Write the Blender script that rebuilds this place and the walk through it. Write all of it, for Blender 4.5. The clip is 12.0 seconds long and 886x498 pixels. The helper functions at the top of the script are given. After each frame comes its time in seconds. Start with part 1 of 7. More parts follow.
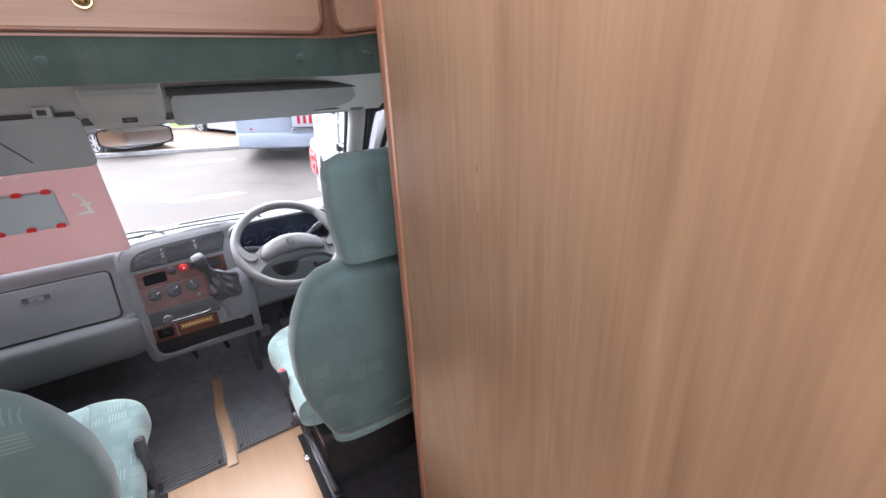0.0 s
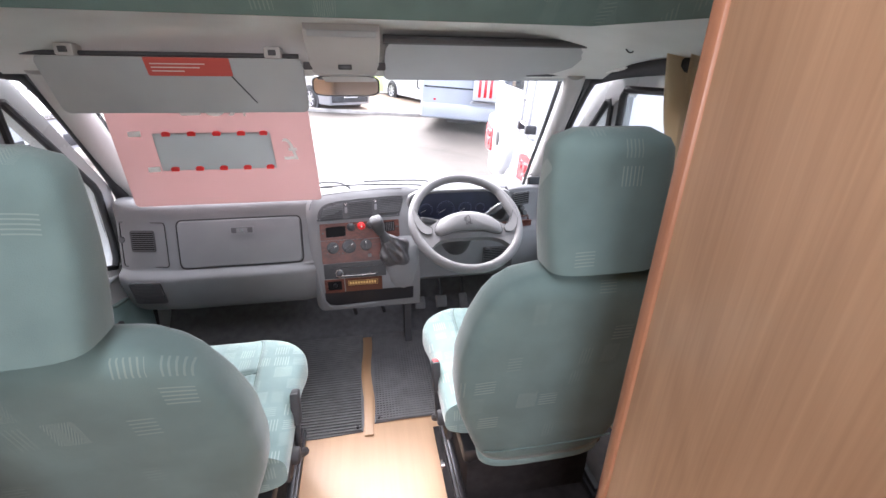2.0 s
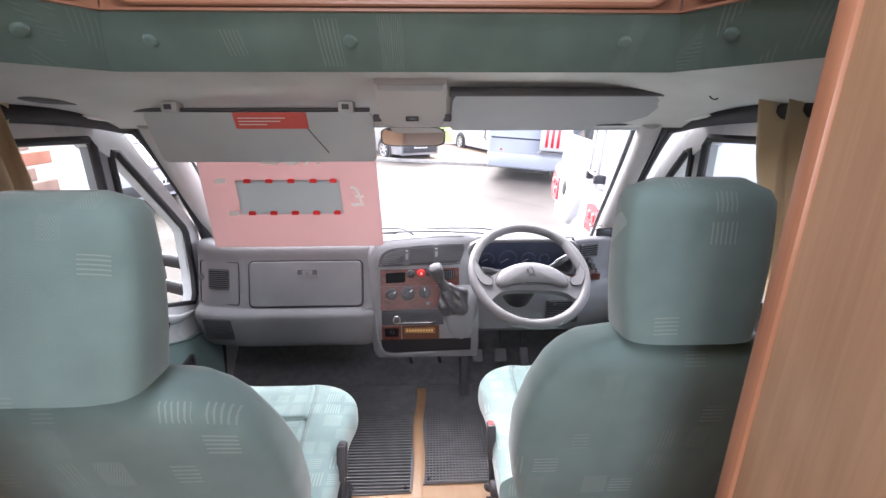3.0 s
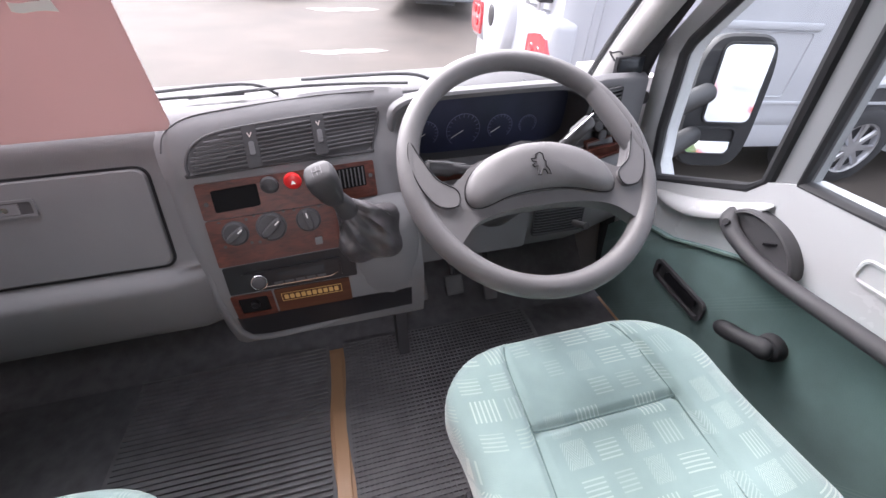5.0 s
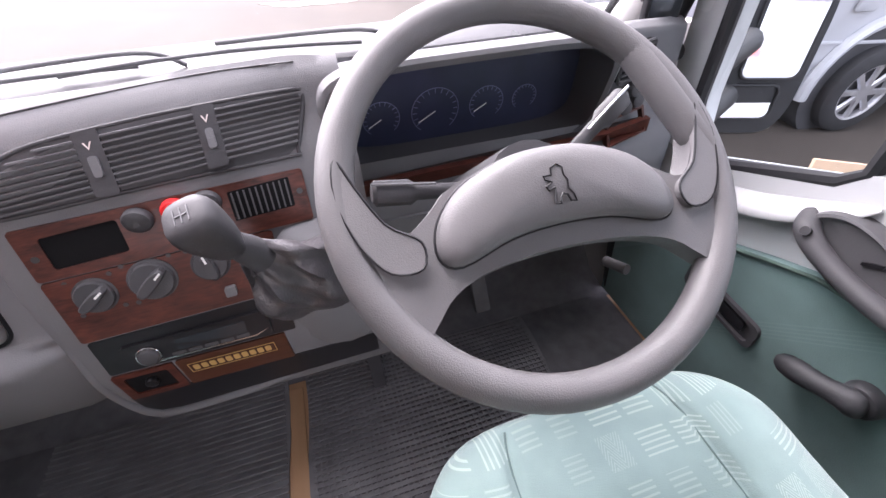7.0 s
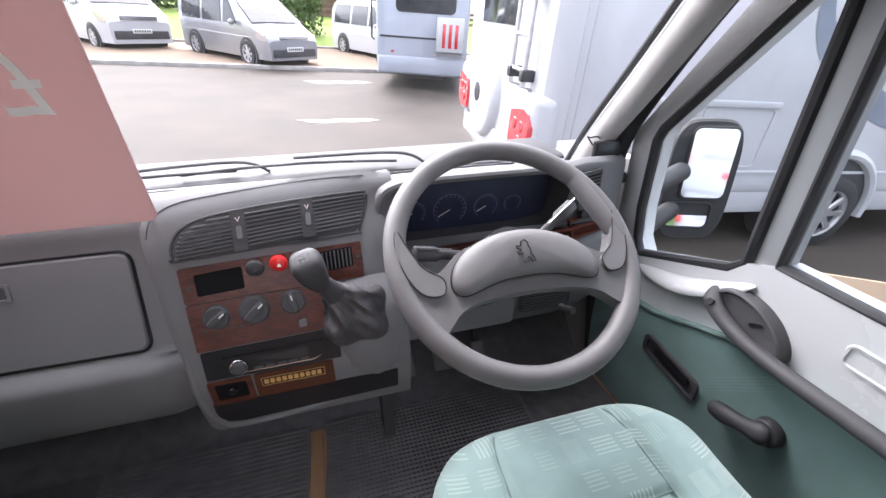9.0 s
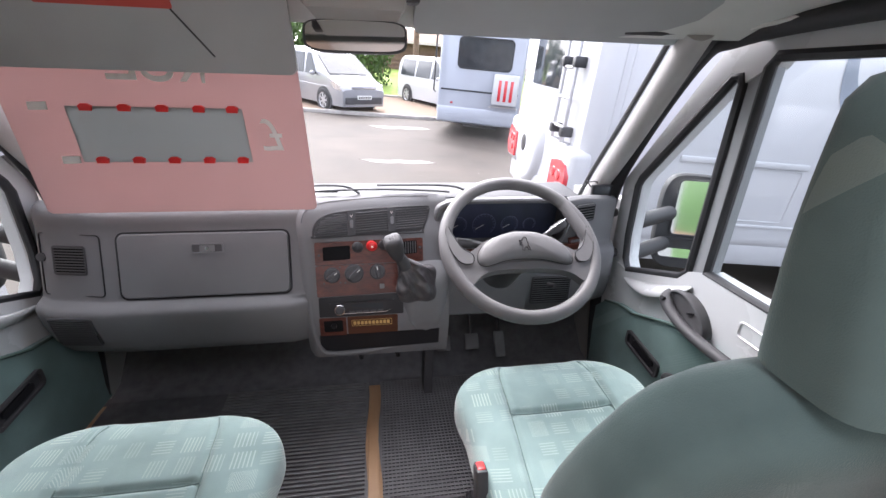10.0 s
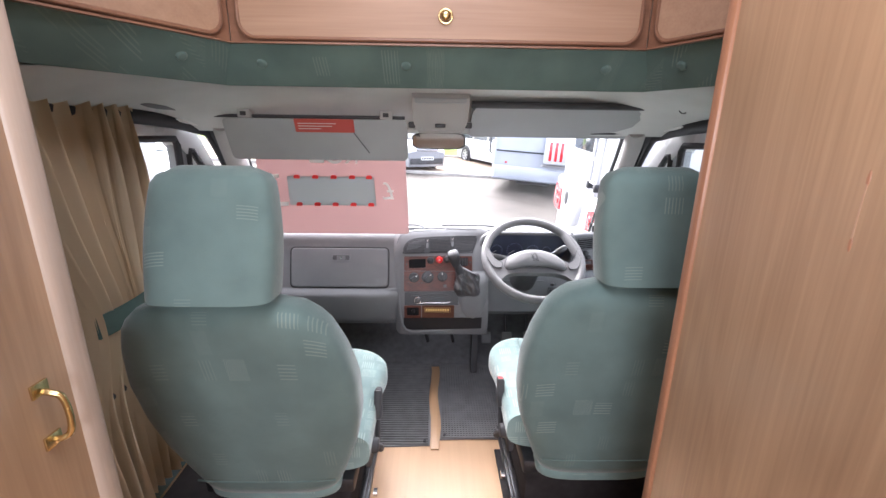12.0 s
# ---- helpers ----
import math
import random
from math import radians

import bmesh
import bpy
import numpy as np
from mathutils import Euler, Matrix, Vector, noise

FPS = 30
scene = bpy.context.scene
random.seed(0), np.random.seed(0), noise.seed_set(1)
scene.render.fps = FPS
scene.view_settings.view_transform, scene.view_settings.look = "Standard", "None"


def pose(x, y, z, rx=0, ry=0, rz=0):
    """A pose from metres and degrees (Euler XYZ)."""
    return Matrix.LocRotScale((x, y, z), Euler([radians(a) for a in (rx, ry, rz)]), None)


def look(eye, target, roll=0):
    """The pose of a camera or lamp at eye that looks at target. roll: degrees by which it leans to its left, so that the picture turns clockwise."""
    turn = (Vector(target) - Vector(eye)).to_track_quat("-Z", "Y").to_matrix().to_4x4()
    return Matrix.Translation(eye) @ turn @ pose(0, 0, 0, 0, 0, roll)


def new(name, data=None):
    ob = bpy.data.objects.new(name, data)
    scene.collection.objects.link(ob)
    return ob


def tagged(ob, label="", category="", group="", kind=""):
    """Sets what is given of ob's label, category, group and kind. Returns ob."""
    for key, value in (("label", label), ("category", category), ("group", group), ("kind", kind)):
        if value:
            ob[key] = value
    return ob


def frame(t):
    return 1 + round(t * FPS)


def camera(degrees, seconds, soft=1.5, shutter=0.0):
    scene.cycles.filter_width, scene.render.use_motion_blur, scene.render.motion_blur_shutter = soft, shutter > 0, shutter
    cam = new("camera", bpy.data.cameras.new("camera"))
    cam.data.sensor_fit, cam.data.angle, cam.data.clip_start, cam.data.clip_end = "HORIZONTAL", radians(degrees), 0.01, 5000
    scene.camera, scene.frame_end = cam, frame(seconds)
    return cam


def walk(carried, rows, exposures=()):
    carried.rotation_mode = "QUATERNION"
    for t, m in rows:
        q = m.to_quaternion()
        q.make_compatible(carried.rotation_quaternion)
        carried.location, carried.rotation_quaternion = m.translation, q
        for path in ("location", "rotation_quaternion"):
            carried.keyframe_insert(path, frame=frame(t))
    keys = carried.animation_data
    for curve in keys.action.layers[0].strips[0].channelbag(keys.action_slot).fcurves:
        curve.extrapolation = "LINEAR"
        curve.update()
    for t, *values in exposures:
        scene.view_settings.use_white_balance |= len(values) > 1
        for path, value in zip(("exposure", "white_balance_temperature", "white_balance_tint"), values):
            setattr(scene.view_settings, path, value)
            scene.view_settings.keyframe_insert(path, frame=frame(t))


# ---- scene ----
cam = camera(93.4, 12.0)
PATH = [
    (0, (0.095, -1.039, 1.307), (1.083, 0.534, 0.566), -3.0),
    (0.5, (0.068, -0.95, 1.291), (0.919, 0.677, 0.499), -2.1),
    (1, (0.064, -0.864, 1.279), (0.808, 0.785, 0.426), -1.2),
    (1.5, (0.079, -0.801, 1.26), (0.671, 0.907, 0.406), 0.4),
    (2, (0.062, -0.76, 1.258), (0.406, 1.038, 0.452), 0.8),
    (2.5, (0.069, -0.772, 1.265), (0.121, 1.142, 0.688), -0.1),
    (4.5, (0.1, -0.113, 1.09), (0.339, 1.605, 0.094), -0.0),
    (5, (0.127, 0.11, 1.018), (0.531, 1.664, -0.175), -0.4),
    (5.5, (0.165, 0.257, 1.001), (0.67, 1.725, -0.26), -0.7),
    (6, (0.19, 0.313, 0.974), (0.644, 1.741, -0.351), 0.2),
    (6.5, (0.233, 0.369, 0.956), (0.625, 1.784, -0.402), -2.8),
    (8.5, (0.168, 0.316, 1.0), (0.645, 1.653, 0.064), 0.4),
    (9, (0.139, 0.134, 1.054), (0.631, 1.819, 0.096), 0.4),
    (9.5, (0.098, -0.069, 1.084), (0.506, 1.676, 0.196), 0.8),
    (10, (0.054, -0.298, 1.137), (0.357, 1.519, 0.357), 1.9),
    (10.5, (0.004, -0.529, 1.172), (0.185, 1.357, 0.531), 2.3),
    (11, (0.013, -0.72, 1.197), (0.052, 1.182, 0.58), 1.3),
    (11.5, (0.013, -0.858, 1.223), (0.136, 1.052, 0.644), 0.2),
    (12, (0.007, -0.992, 1.231), (0.051, 0.933, 0.689), 0.8),
]
walk(cam, [(t, look(eye, target, roll)) for t, eye, target, roll in PATH],
     exposures=[(0.0, 3.02, 5950, 17), (1.0, 3.28, 6050, 18), (2.0, 3.44, 6200, 19), (2.7, 3.5, 6200, 20), (4.3, 2.74, 6300, 21), (5.5, 2.84, 6350, 24), (6.2, 2.94, 6350, 26), (6.7, 2.98, 6350, 27), (8.3, 2.78, 6350, 22), (9.5, 2.66, 6200, 19), (10.5, 2.94, 6350, 20), (12.0, 3.42, 6200, 18)])
# ---- light ----
world = bpy.data.worlds.new("sky")
scene.world = world
world.use_nodes = True
wn = world.node_tree
sky = wn.nodes.new("ShaderNodeTexSky")
sky.sky_type = "NISHITA"
sky.sun_disc = False
sky.sun_elevation = radians(50)
sky.sun_rotation = radians(-15)
sky.air_density, sky.dust_density = 1.0, 4.0
wn.nodes["Background"].inputs["Strength"].default_value = 0.15
cloud = wn.nodes.new("ShaderNodeHueSaturation")
cloud.inputs["Saturation"].default_value = 0.3
wn.links.new(sky.outputs[0], cloud.inputs["Color"])
wn.links.new(cloud.outputs[0], wn.nodes["Background"].inputs["Color"])
sun = new("sun", bpy.data.lights.new("sun", "SUN"))
sun.data.energy, sun.data.angle, sun.data.color = 1.15, radians(100), (1.0, 0.96, 0.9)
sun.matrix_world = look((-1.6, 6.0, 7.8), (0, 0, 0))


# unseen fill lamps added behind the camera, set in made-up openings
for nm, at, to, w, h, power in (("rear_fill", (0, -2.27, 1.25), (0, 1, 1.05), 1.5, 0.8, 3.4), ("roof_fill", (0, -0.66, 1.925), (0, -0.64, 0), 0.6, 0.6, 0.9)):
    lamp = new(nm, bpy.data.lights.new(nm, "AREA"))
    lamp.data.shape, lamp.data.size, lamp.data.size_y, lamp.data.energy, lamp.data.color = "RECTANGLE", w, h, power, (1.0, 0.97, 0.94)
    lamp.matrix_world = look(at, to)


# ---- materials ----
def mat(name, base, rough=0.6, metal=0.0, var=0.12, scale=6.0, bump=0.05, bscale=300.0, stain=0.0, spec=0.5, coat=0.0, stretch=(1, 1, 1), tint=None):
    """A painted, moulded or woven surface: two scales of colour change, fine relief."""
    m = bpy.data.materials.new(name)
    m.use_nodes = True
    t = m.node_tree
    b = t.nodes["Principled BSDF"]
    b.inputs["Roughness"].default_value = rough
    b.inputs["Metallic"].default_value = metal
    b.inputs["Specular IOR Level"].default_value = spec
    b.inputs["Coat Weight"].default_value = coat
    co = t.nodes.new("ShaderNodeTexCoord")
    mp = t.nodes.new("ShaderNodeMapping")
    mp.inputs["Scale"].default_value = stretch
    t.links.new(co.outputs["Object"], mp.inputs["Vector"])
    n1 = t.nodes.new("ShaderNodeTexNoise")
    n1.inputs["Scale"].default_value = scale
    n1.inputs["Detail"].default_value = 6
    t.links.new(mp.outputs[0], n1.inputs["Vector"])
    r = t.nodes.new("ShaderNodeValToRGB")
    lo = [c * (1 - var) for c in base]
    hi = [min(1, c * (1 + var)) for c in (tint or base)]
    r.color_ramp.elements[0].position, r.color_ramp.elements[0].color = 0.3, (*lo, 1)
    r.color_ramp.elements[1].position, r.color_ramp.elements[1].color = 0.7, (*hi, 1)
    t.links.new(n1.outputs["Fac"], r.inputs[0])
    t.links.new(r.outputs[0], b.inputs["Base Color"])
    n2 = t.nodes.new("ShaderNodeTexNoise")
    n2.inputs["Scale"].default_value = bscale
    n2.inputs["Detail"].default_value = 3
    t.links.new(mp.outputs[0], n2.inputs["Vector"])
    bp = t.nodes.new("ShaderNodeBump")
    bp.inputs["Strength"].default_value = bump
    bp.inputs["Distance"].default_value = 0.003
    t.links.new(n2.outputs["Fac"], bp.inputs["Height"])
    t.links.new(bp.outputs[0], b.inputs["Normal"])
    mr = t.nodes.new("ShaderNodeMapRange")
    mr.inputs["To Min"].default_value = max(0.02, rough - 0.08)
    mr.inputs["To Max"].default_value = min(1, rough + 0.08)
    t.links.new(n1.outputs["Fac"], mr.inputs["Value"])
    t.links.new(mr.outputs[0], b.inputs["Roughness"])
    return m


def wood(name, dark, light, rough=0.35, axis=2, scale=1.0, coat=0.2, knots=0.0, spec=0.5):
    """Timber: long grain along one axis, fine pores, broad figure."""
    m = bpy.data.materials.new(name)
    m.use_nodes = True
    t = m.node_tree
    b = t.nodes["Principled BSDF"]
    b.inputs["Roughness"].default_value = rough
    b.inputs["Coat Weight"].default_value = coat
    b.inputs["Specular IOR Level"].default_value = spec
    b.inputs["Coat Roughness"].default_value = 0.25
    co = t.nodes.new("ShaderNodeTexCoord")

    def layer(stretch, sc, det, dist):
        mp = t.nodes.new("ShaderNodeMapping")
        v = [sc, sc, sc]
        v[axis] = sc * stretch
        mp.inputs["Scale"].default_value = v
        t.links.new(co.outputs["Object"], mp.inputs["Vector"])
        n = t.nodes.new("ShaderNodeTexNoise")
        n.inputs["Scale"].default_value = 1.0
        n.inputs["Detail"].default_value = det
        n.inputs["Distortion"].default_value = dist
        t.links.new(mp.outputs[0], n.inputs["Vector"])
        return n
    a = layer(0.07 + knots, 16 * scale, 5, 1.2 + 2 * knots)
    f = layer(0.02 + 0.3 * knots, 160 * scale, 3, 0.2)
    mx = t.nodes.new("ShaderNodeMath")
    mx.operation = "MULTIPLY_ADD"
    mx.inputs[1].default_value = 0.36
    t.links.new(f.outputs["Fac"], mx.inputs[0])
    sc = t.nodes.new("ShaderNodeMath")
    sc.operation = "MULTIPLY"
    sc.inputs[1].default_value = 0.55
    t.links.new(a.outputs["Fac"], sc.inputs[0])
    t.links.new(sc.outputs[0], mx.inputs[2])
    g = layer(0.16, 3.2 * scale, 2, 0.6)
    bands = t.nodes.new("ShaderNodeMath")
    bands.operation = "MULTIPLY"
    bands.inputs[1].default_value = 95.0
    t.links.new(g.outputs["Fac"], bands.inputs[0])
    wave = t.nodes.new("ShaderNodeMath")
    wave.operation = "SINE"
    t.links.new(bands.outputs[0], wave.inputs[0])
    fig = t.nodes.new("ShaderNodeMath")
    fig.operation = "MULTIPLY_ADD"
    fig.inputs[1].default_value = 0.03
    t.links.new(wave.outputs[0], fig.inputs[0])
    t.links.new(mx.outputs[0], fig.inputs[2])
    mx = fig
    r = t.nodes.new("ShaderNodeValToRGB")
    r.color_ramp.elements[0].position, r.color_ramp.elements[0].color = 0.24, (*dark, 1)
    r.color_ramp.elements[1].position, r.color_ramp.elements[1].color = 0.66, (*light, 1)
    t.links.new(mx.outputs[0], r.inputs[0])
    t.links.new(r.outputs[0], b.inputs["Base Color"])
    bp = t.nodes.new("ShaderNodeBump")
    bp.inputs["Strength"].default_value = 0.08
    bp.inputs["Distance"].default_value = 0.002
    t.links.new(f.outputs["Fac"], bp.inputs["Height"])
    t.links.new(bp.outputs[0], b.inputs["Normal"])
    return m


def velour(name, base, thread, cell=0.05, amount=0.42, seed=0.0):
    """Plush upholstery with scattered embossed hatchings, each in a cell of its own."""
    m = bpy.data.materials.new(name)
    m.use_nodes = True
    t = m.node_tree
    b = t.nodes["Principled BSDF"]
    b.inputs["Roughness"].default_value = 0.9
    b.inputs["Specular IOR Level"].default_value = 0.15
    b.inputs["Sheen Weight"].default_value = 0.35
    b.inputs["Sheen Roughness"].default_value = 0.4

    def mth(op, a, c=None, k=None):
        n = t.nodes.new("ShaderNodeMath")
        n.operation = op
        for i, s in enumerate((a, c, k)):
            if s is None:
                continue
            if isinstance(s, (int, float)):
                n.inputs[i].default_value = s
            else:
                t.links.new(s, n.inputs[i])
        return n.outputs[0]
    co = t.nodes.new("ShaderNodeTexCoord")
    sp = t.nodes.new("ShaderNodeSeparateXYZ")
    t.links.new(co.outputs["Object"], sp.inputs[0])
    u0 = mth("MULTIPLY_ADD", sp.outputs[0], 1 / cell, 31.3 + seed)
    yz = mth("ADD", sp.outputs[1], sp.outputs[2])
    v = mth("MULTIPLY_ADD", yz, 1 / cell, 17.7 + seed)
    stag = t.nodes.new("ShaderNodeTexWhiteNoise")
    stag.noise_dimensions = "1D"
    t.links.new(mth("FLOOR", v), stag.inputs["W"])
    u = mth("ADD", u0, mth("MULTIPLY", stag.outputs["Value"], 3.0))
    cb = t.nodes.new("ShaderNodeCombineXYZ")
    t.links.new(mth("FLOOR", u), cb.inputs[0])
    t.links.new(mth("FLOOR", v), cb.inputs[1])
    wh = t.nodes.new("ShaderNodeTexWhiteNoise")
    wh.noise_dimensions = "3D"
    t.links.new(cb.outputs[0], wh.inputs["Vector"])
    ws = t.nodes.new("ShaderNodeSeparateColor")
    t.links.new(wh.outputs["Color"], ws.inputs[0])
    fu, fv = mth("FRACT", u), mth("FRACT", v)
    on = mth("LESS_THAN", ws.outputs[0], amount)
    for f, lo, hi in ((fu, 0.10, mth("MULTIPLY_ADD", ws.outputs[2], 0.35, 0.62)), (fv, 0.10, mth("MULTIPLY_ADD", ws.outputs[1], 0.25, 0.70))):
        on = mth("MULTIPLY", on, mth("MULTIPLY", mth("GREATER_THAN", f, lo), mth("LESS_THAN", f, hi)))
    zig = mth("ABSOLUTE", mth("SUBTRACT", mth("FRACT", mth("MULTIPLY", fu, 2.0)), 0.5))
    horiz = mth("LESS_THAN", ws.outputs[1], 0.4)
    zigs = mth("GREATER_THAN", ws.outputs[1], 0.75)
    base_dir = mth("ADD", mth("MULTIPLY", fv, horiz), mth("MULTIPLY", fu, mth("SUBTRACT", 1.0, horiz)))
    coord = mth("ADD", mth("MULTIPLY", base_dir, mth("SUBTRACT", 1.0, zigs)), mth("MULTIPLY", mth("ADD", fv, zig), zigs))
    line = mth("GREATER_THAN", mth("SINE", mth("MULTIPLY", coord, 46.0)), 0.45)
    mask = mth("MULTIPLY", on, line)
    nz = t.nodes.new("ShaderNodeTexNoise")
    nz.inputs["Scale"].default_value = 9.0
    nz.inputs["Detail"].default_value = 5
    t.links.new(co.outputs["Object"], nz.inputs["Vector"])
    r = t.nodes.new("ShaderNodeValToRGB")
    r.color_ramp.elements[0].position, r.color_ramp.elements[0].color = 0.3, (*[c * 0.86 for c in base], 1)
    r.color_ramp.elements[1].position, r.color_ramp.elements[1].color = 0.7, (*[c * 1.12 for c in base], 1)
    t.links.new(nz.outputs["Fac"], r.inputs[0])
    mx = t.nodes.new("ShaderNodeMix")
    mx.data_type = "RGBA"
    t.links.new(mth("MULTIPLY", mask, mth("MULTIPLY_ADD", ws.outputs[2], 0.35, 0.18)), mx.inputs[0])
    t.links.new(r.outputs[0], mx.inputs[6])
    mx.inputs[7].default_value = (*thread, 1)
    t.links.new(mx.outputs[2], b.inputs["Base Color"])
    pile = t.nodes.new("ShaderNodeTexNoise")
    pile.inputs["Scale"].default_value = 700
    t.links.new(co.outputs["Object"], pile.inputs["Vector"])
    bp = t.nodes.new("ShaderNodeBump")
    bp.inputs["Strength"].default_value = 0.25
    bp.inputs["Distance"].default_value = 0.003
    t.links.new(mth("MULTIPLY_ADD", mask, -0.8, pile.outputs["Fac"]), bp.inputs["Height"])
    t.links.new(bp.outputs[0], b.inputs["Normal"])
    return m


def glass(name, tint=(0.95, 0.98, 0.97)):
    m = bpy.data.materials.new(name)
    m.use_nodes = True
    t = m.node_tree
    t.nodes.remove(t.nodes["Principled BSDF"])
    tr = t.nodes.new("ShaderNodeBsdfTransparent")
    tr.inputs[0].default_value = (*tint, 1)
    gl = t.nodes.new("ShaderNodeBsdfGlossy")
    gl.inputs["Roughness"].default_value = 0.02
    lw = t.nodes.new("ShaderNodeLayerWeight")
    lw.inputs[0].default_value = 0.5
    pw = t.nodes.new("ShaderNodeMath")
    pw.operation = "POWER"
    pw.inputs[1].default_value = 4.0
    t.links.new(lw.outputs["Facing"], pw.inputs[0])
    fr = t.nodes.new("ShaderNodeMath")
    fr.operation = "MULTIPLY_ADD"
    fr.inputs[1].default_value, fr.inputs[2].default_value = 0.4, 0.025
    t.links.new(pw.outputs[0], fr.inputs[0])
    mx = t.nodes.new("ShaderNodeMixShader")
    t.links.new(fr.outputs[0], mx.inputs[0])
    t.links.new(tr.outputs[0], mx.inputs[1])
    t.links.new(gl.outputs[0], mx.inputs[2])
    t.links.new(mx.outputs[0], t.nodes["Material Output"].inputs[0])
    return m


def film(name, colour, through_light=0.5, rough=0.5):
    """Thin printed plastic that lets some daylight through."""
    m = bpy.data.materials.new(name)
    m.use_nodes = True
    t = m.node_tree
    t.nodes.remove(t.nodes["Principled BSDF"])
    co = t.nodes.new("ShaderNodeTexCoord")
    nz = t.nodes.new("ShaderNodeTexNoise")
    nz.inputs["Scale"].default_value = 5
    t.links.new(co.outputs["Object"], nz.inputs["Vector"])
    r = t.nodes.new("ShaderNodeValToRGB")
    r.color_ramp.elements[0].color = (*[c * 0.93 for c in colour], 1)
    r.color_ramp.elements[1].color = (*[min(1, c * 1.05) for c in colour], 1)
    t.links.new(nz.outputs["Fac"], r.inputs[0])
    d = t.nodes.new("ShaderNodeBsdfDiffuse")
    tl = t.nodes.new("ShaderNodeBsdfTranslucent")
    mx = t.nodes.new("ShaderNodeMixShader")
    mx.inputs[0].default_value = through_light
    g = t.nodes.new("ShaderNodeBsdfGlossy")
    g.inputs["Roughness"].default_value = rough
    m2 = t.nodes.new("ShaderNodeMixShader")
    m2.inputs[0].default_value = 0.04
    t.links.new(r.outputs[0], d.inputs[0])
    t.links.new(r.outputs[0], tl.inputs[0])
    t.links.new(d.outputs[0], mx.inputs[1])
    t.links.new(tl.outputs[0], mx.inputs[2])
    t.links.new(mx.outputs[0], m2.inputs[1])
    t.links.new(g.outputs[0], m2.inputs[2])
    t.links.new(m2.outputs[0], t.nodes["Material Output"].inputs[0])
    return m


OAK = wood("oak_veneer", (0.20, 0.118, 0.066), (0.345, 0.222, 0.132), 0.32, 2, 0.8, 0.5, 0.02)
OAK_ACROSS = wood("oak_veneer_across", (0.28, 0.165, 0.105), (0.38, 0.24, 0.158), 0.45, 0, 1.3, 0.1)
OAK_EDGE = wood("oak_edge_lipping", (0.22, 0.10, 0.055), (0.33, 0.16, 0.09), 0.35, 2)
OAK_DARK = wood("oak_dark_rail", (0.16, 0.075, 0.045), (0.25, 0.125, 0.075), 0.35, 0)
PINE = wood("pale_floor_board", (0.38, 0.225, 0.12), (0.46, 0.28, 0.155), 0.5, 1, 0.5)
WALNUT = wood("burr_walnut_trim", (0.026, 0.009, 0.007), (0.128, 0.036, 0.023), 0.40, 0, 2.6, 0.0, 0.35, 0.3)
# Seat cloth with light put into colour: backs darker, cushions paler.
VELOUR_SHADED = velour("green_velour_shaded", (0.115, 0.172, 0.165), (0.25, 0.31, 0.28), 0.055, 0.26)
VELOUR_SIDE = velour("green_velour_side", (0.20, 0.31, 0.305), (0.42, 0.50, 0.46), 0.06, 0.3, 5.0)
VELOUR_LIT = velour("green_velour_lit", (0.225, 0.315, 0.304), (0.46, 0.55, 0.51), 0.052, 0.7, 9.0)
FABRIC = velour("green_valance_fabric", (0.100, 0.155, 0.140), (0.20, 0.26, 0.235), 0.055, 0.42, 3.0)
DOORCARD = velour("green_door_vinyl", (0.135, 0.215, 0.208), (0.20, 0.29, 0.278), 0.07, 0.3, 7.0)
DASH = mat("grey_dash_plastic", (0.146, 0.148, 0.154), 0.75, var=0.12, scale=4, bump=0.25, bscale=700, spec=0.3)
DASH_LIGHT = mat("grey_dash_top", (0.155, 0.157, 0.164), 0.68, var=0.12, scale=4, bump=0.25, bscale=700, spec=0.3)
SLAT = mat("dark_grey_slat", (0.072, 0.072, 0.077), 0.65, var=0.1, bump=0.1)
WHEELGREY = mat("grey_wheel_skin", (0.122, 0.120, 0.123), 0.48, var=0.12, scale=10, bump=0.22, bscale=700, spec=0.4)
BLACK = mat("black_plastic", (0.056, 0.056, 0.060), 0.55, var=0.2, bump=0.12, bscale=500, spec=0.3)
GLOSSBLACK = mat("gloss_black", (0.014, 0.014, 0.016), 0.3, var=0.2, bump=0.0, spec=0.25)
# near-black that paints the shade inside slots, sockets and vent wells
DEEP = mat("unlit_hollow_black", (0.010, 0.010, 0.011), 0.9, var=0.1, bump=0.0, spec=0.1)
RUBBER = mat("black_rubber", (0.14, 0.14, 0.145), 0.7, var=0.15, scale=20, bump=0.2, bscale=400)
SEAL = mat("door_seal_rubber", (0.02, 0.021, 0.024), 0.6, var=0.2, bump=0.1)
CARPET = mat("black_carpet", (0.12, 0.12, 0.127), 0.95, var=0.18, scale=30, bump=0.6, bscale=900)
# black darkened further to paint the shade under the seats
UNDERSEAT_SHADE = mat("underseat_black_shade", (0.035, 0.032, 0.033), 0.95, var=0.2, scale=30, bump=0.6, bscale=900, spec=0.1)
WHITEPAINT = mat("white_body_paint", (0.55, 0.565, 0.575), 0.28, var=0.03, scale=3, bump=0.0, coat=0.4)
VANWHITE = mat("white_coachwork", (0.46, 0.47, 0.495), 0.35, var=0.08, scale=1.2, bump=0.02, bscale=60, coat=0.3)
POSTGREY = mat("grey_window_post", (0.23, 0.24, 0.25), 0.45, var=0.08, scale=5, bump=0.05)
PILLAR = mat("pale_grey_pillar_trim", (0.38, 0.372, 0.362), 0.7, var=0.05, scale=5, bump=0.15, bscale=600)
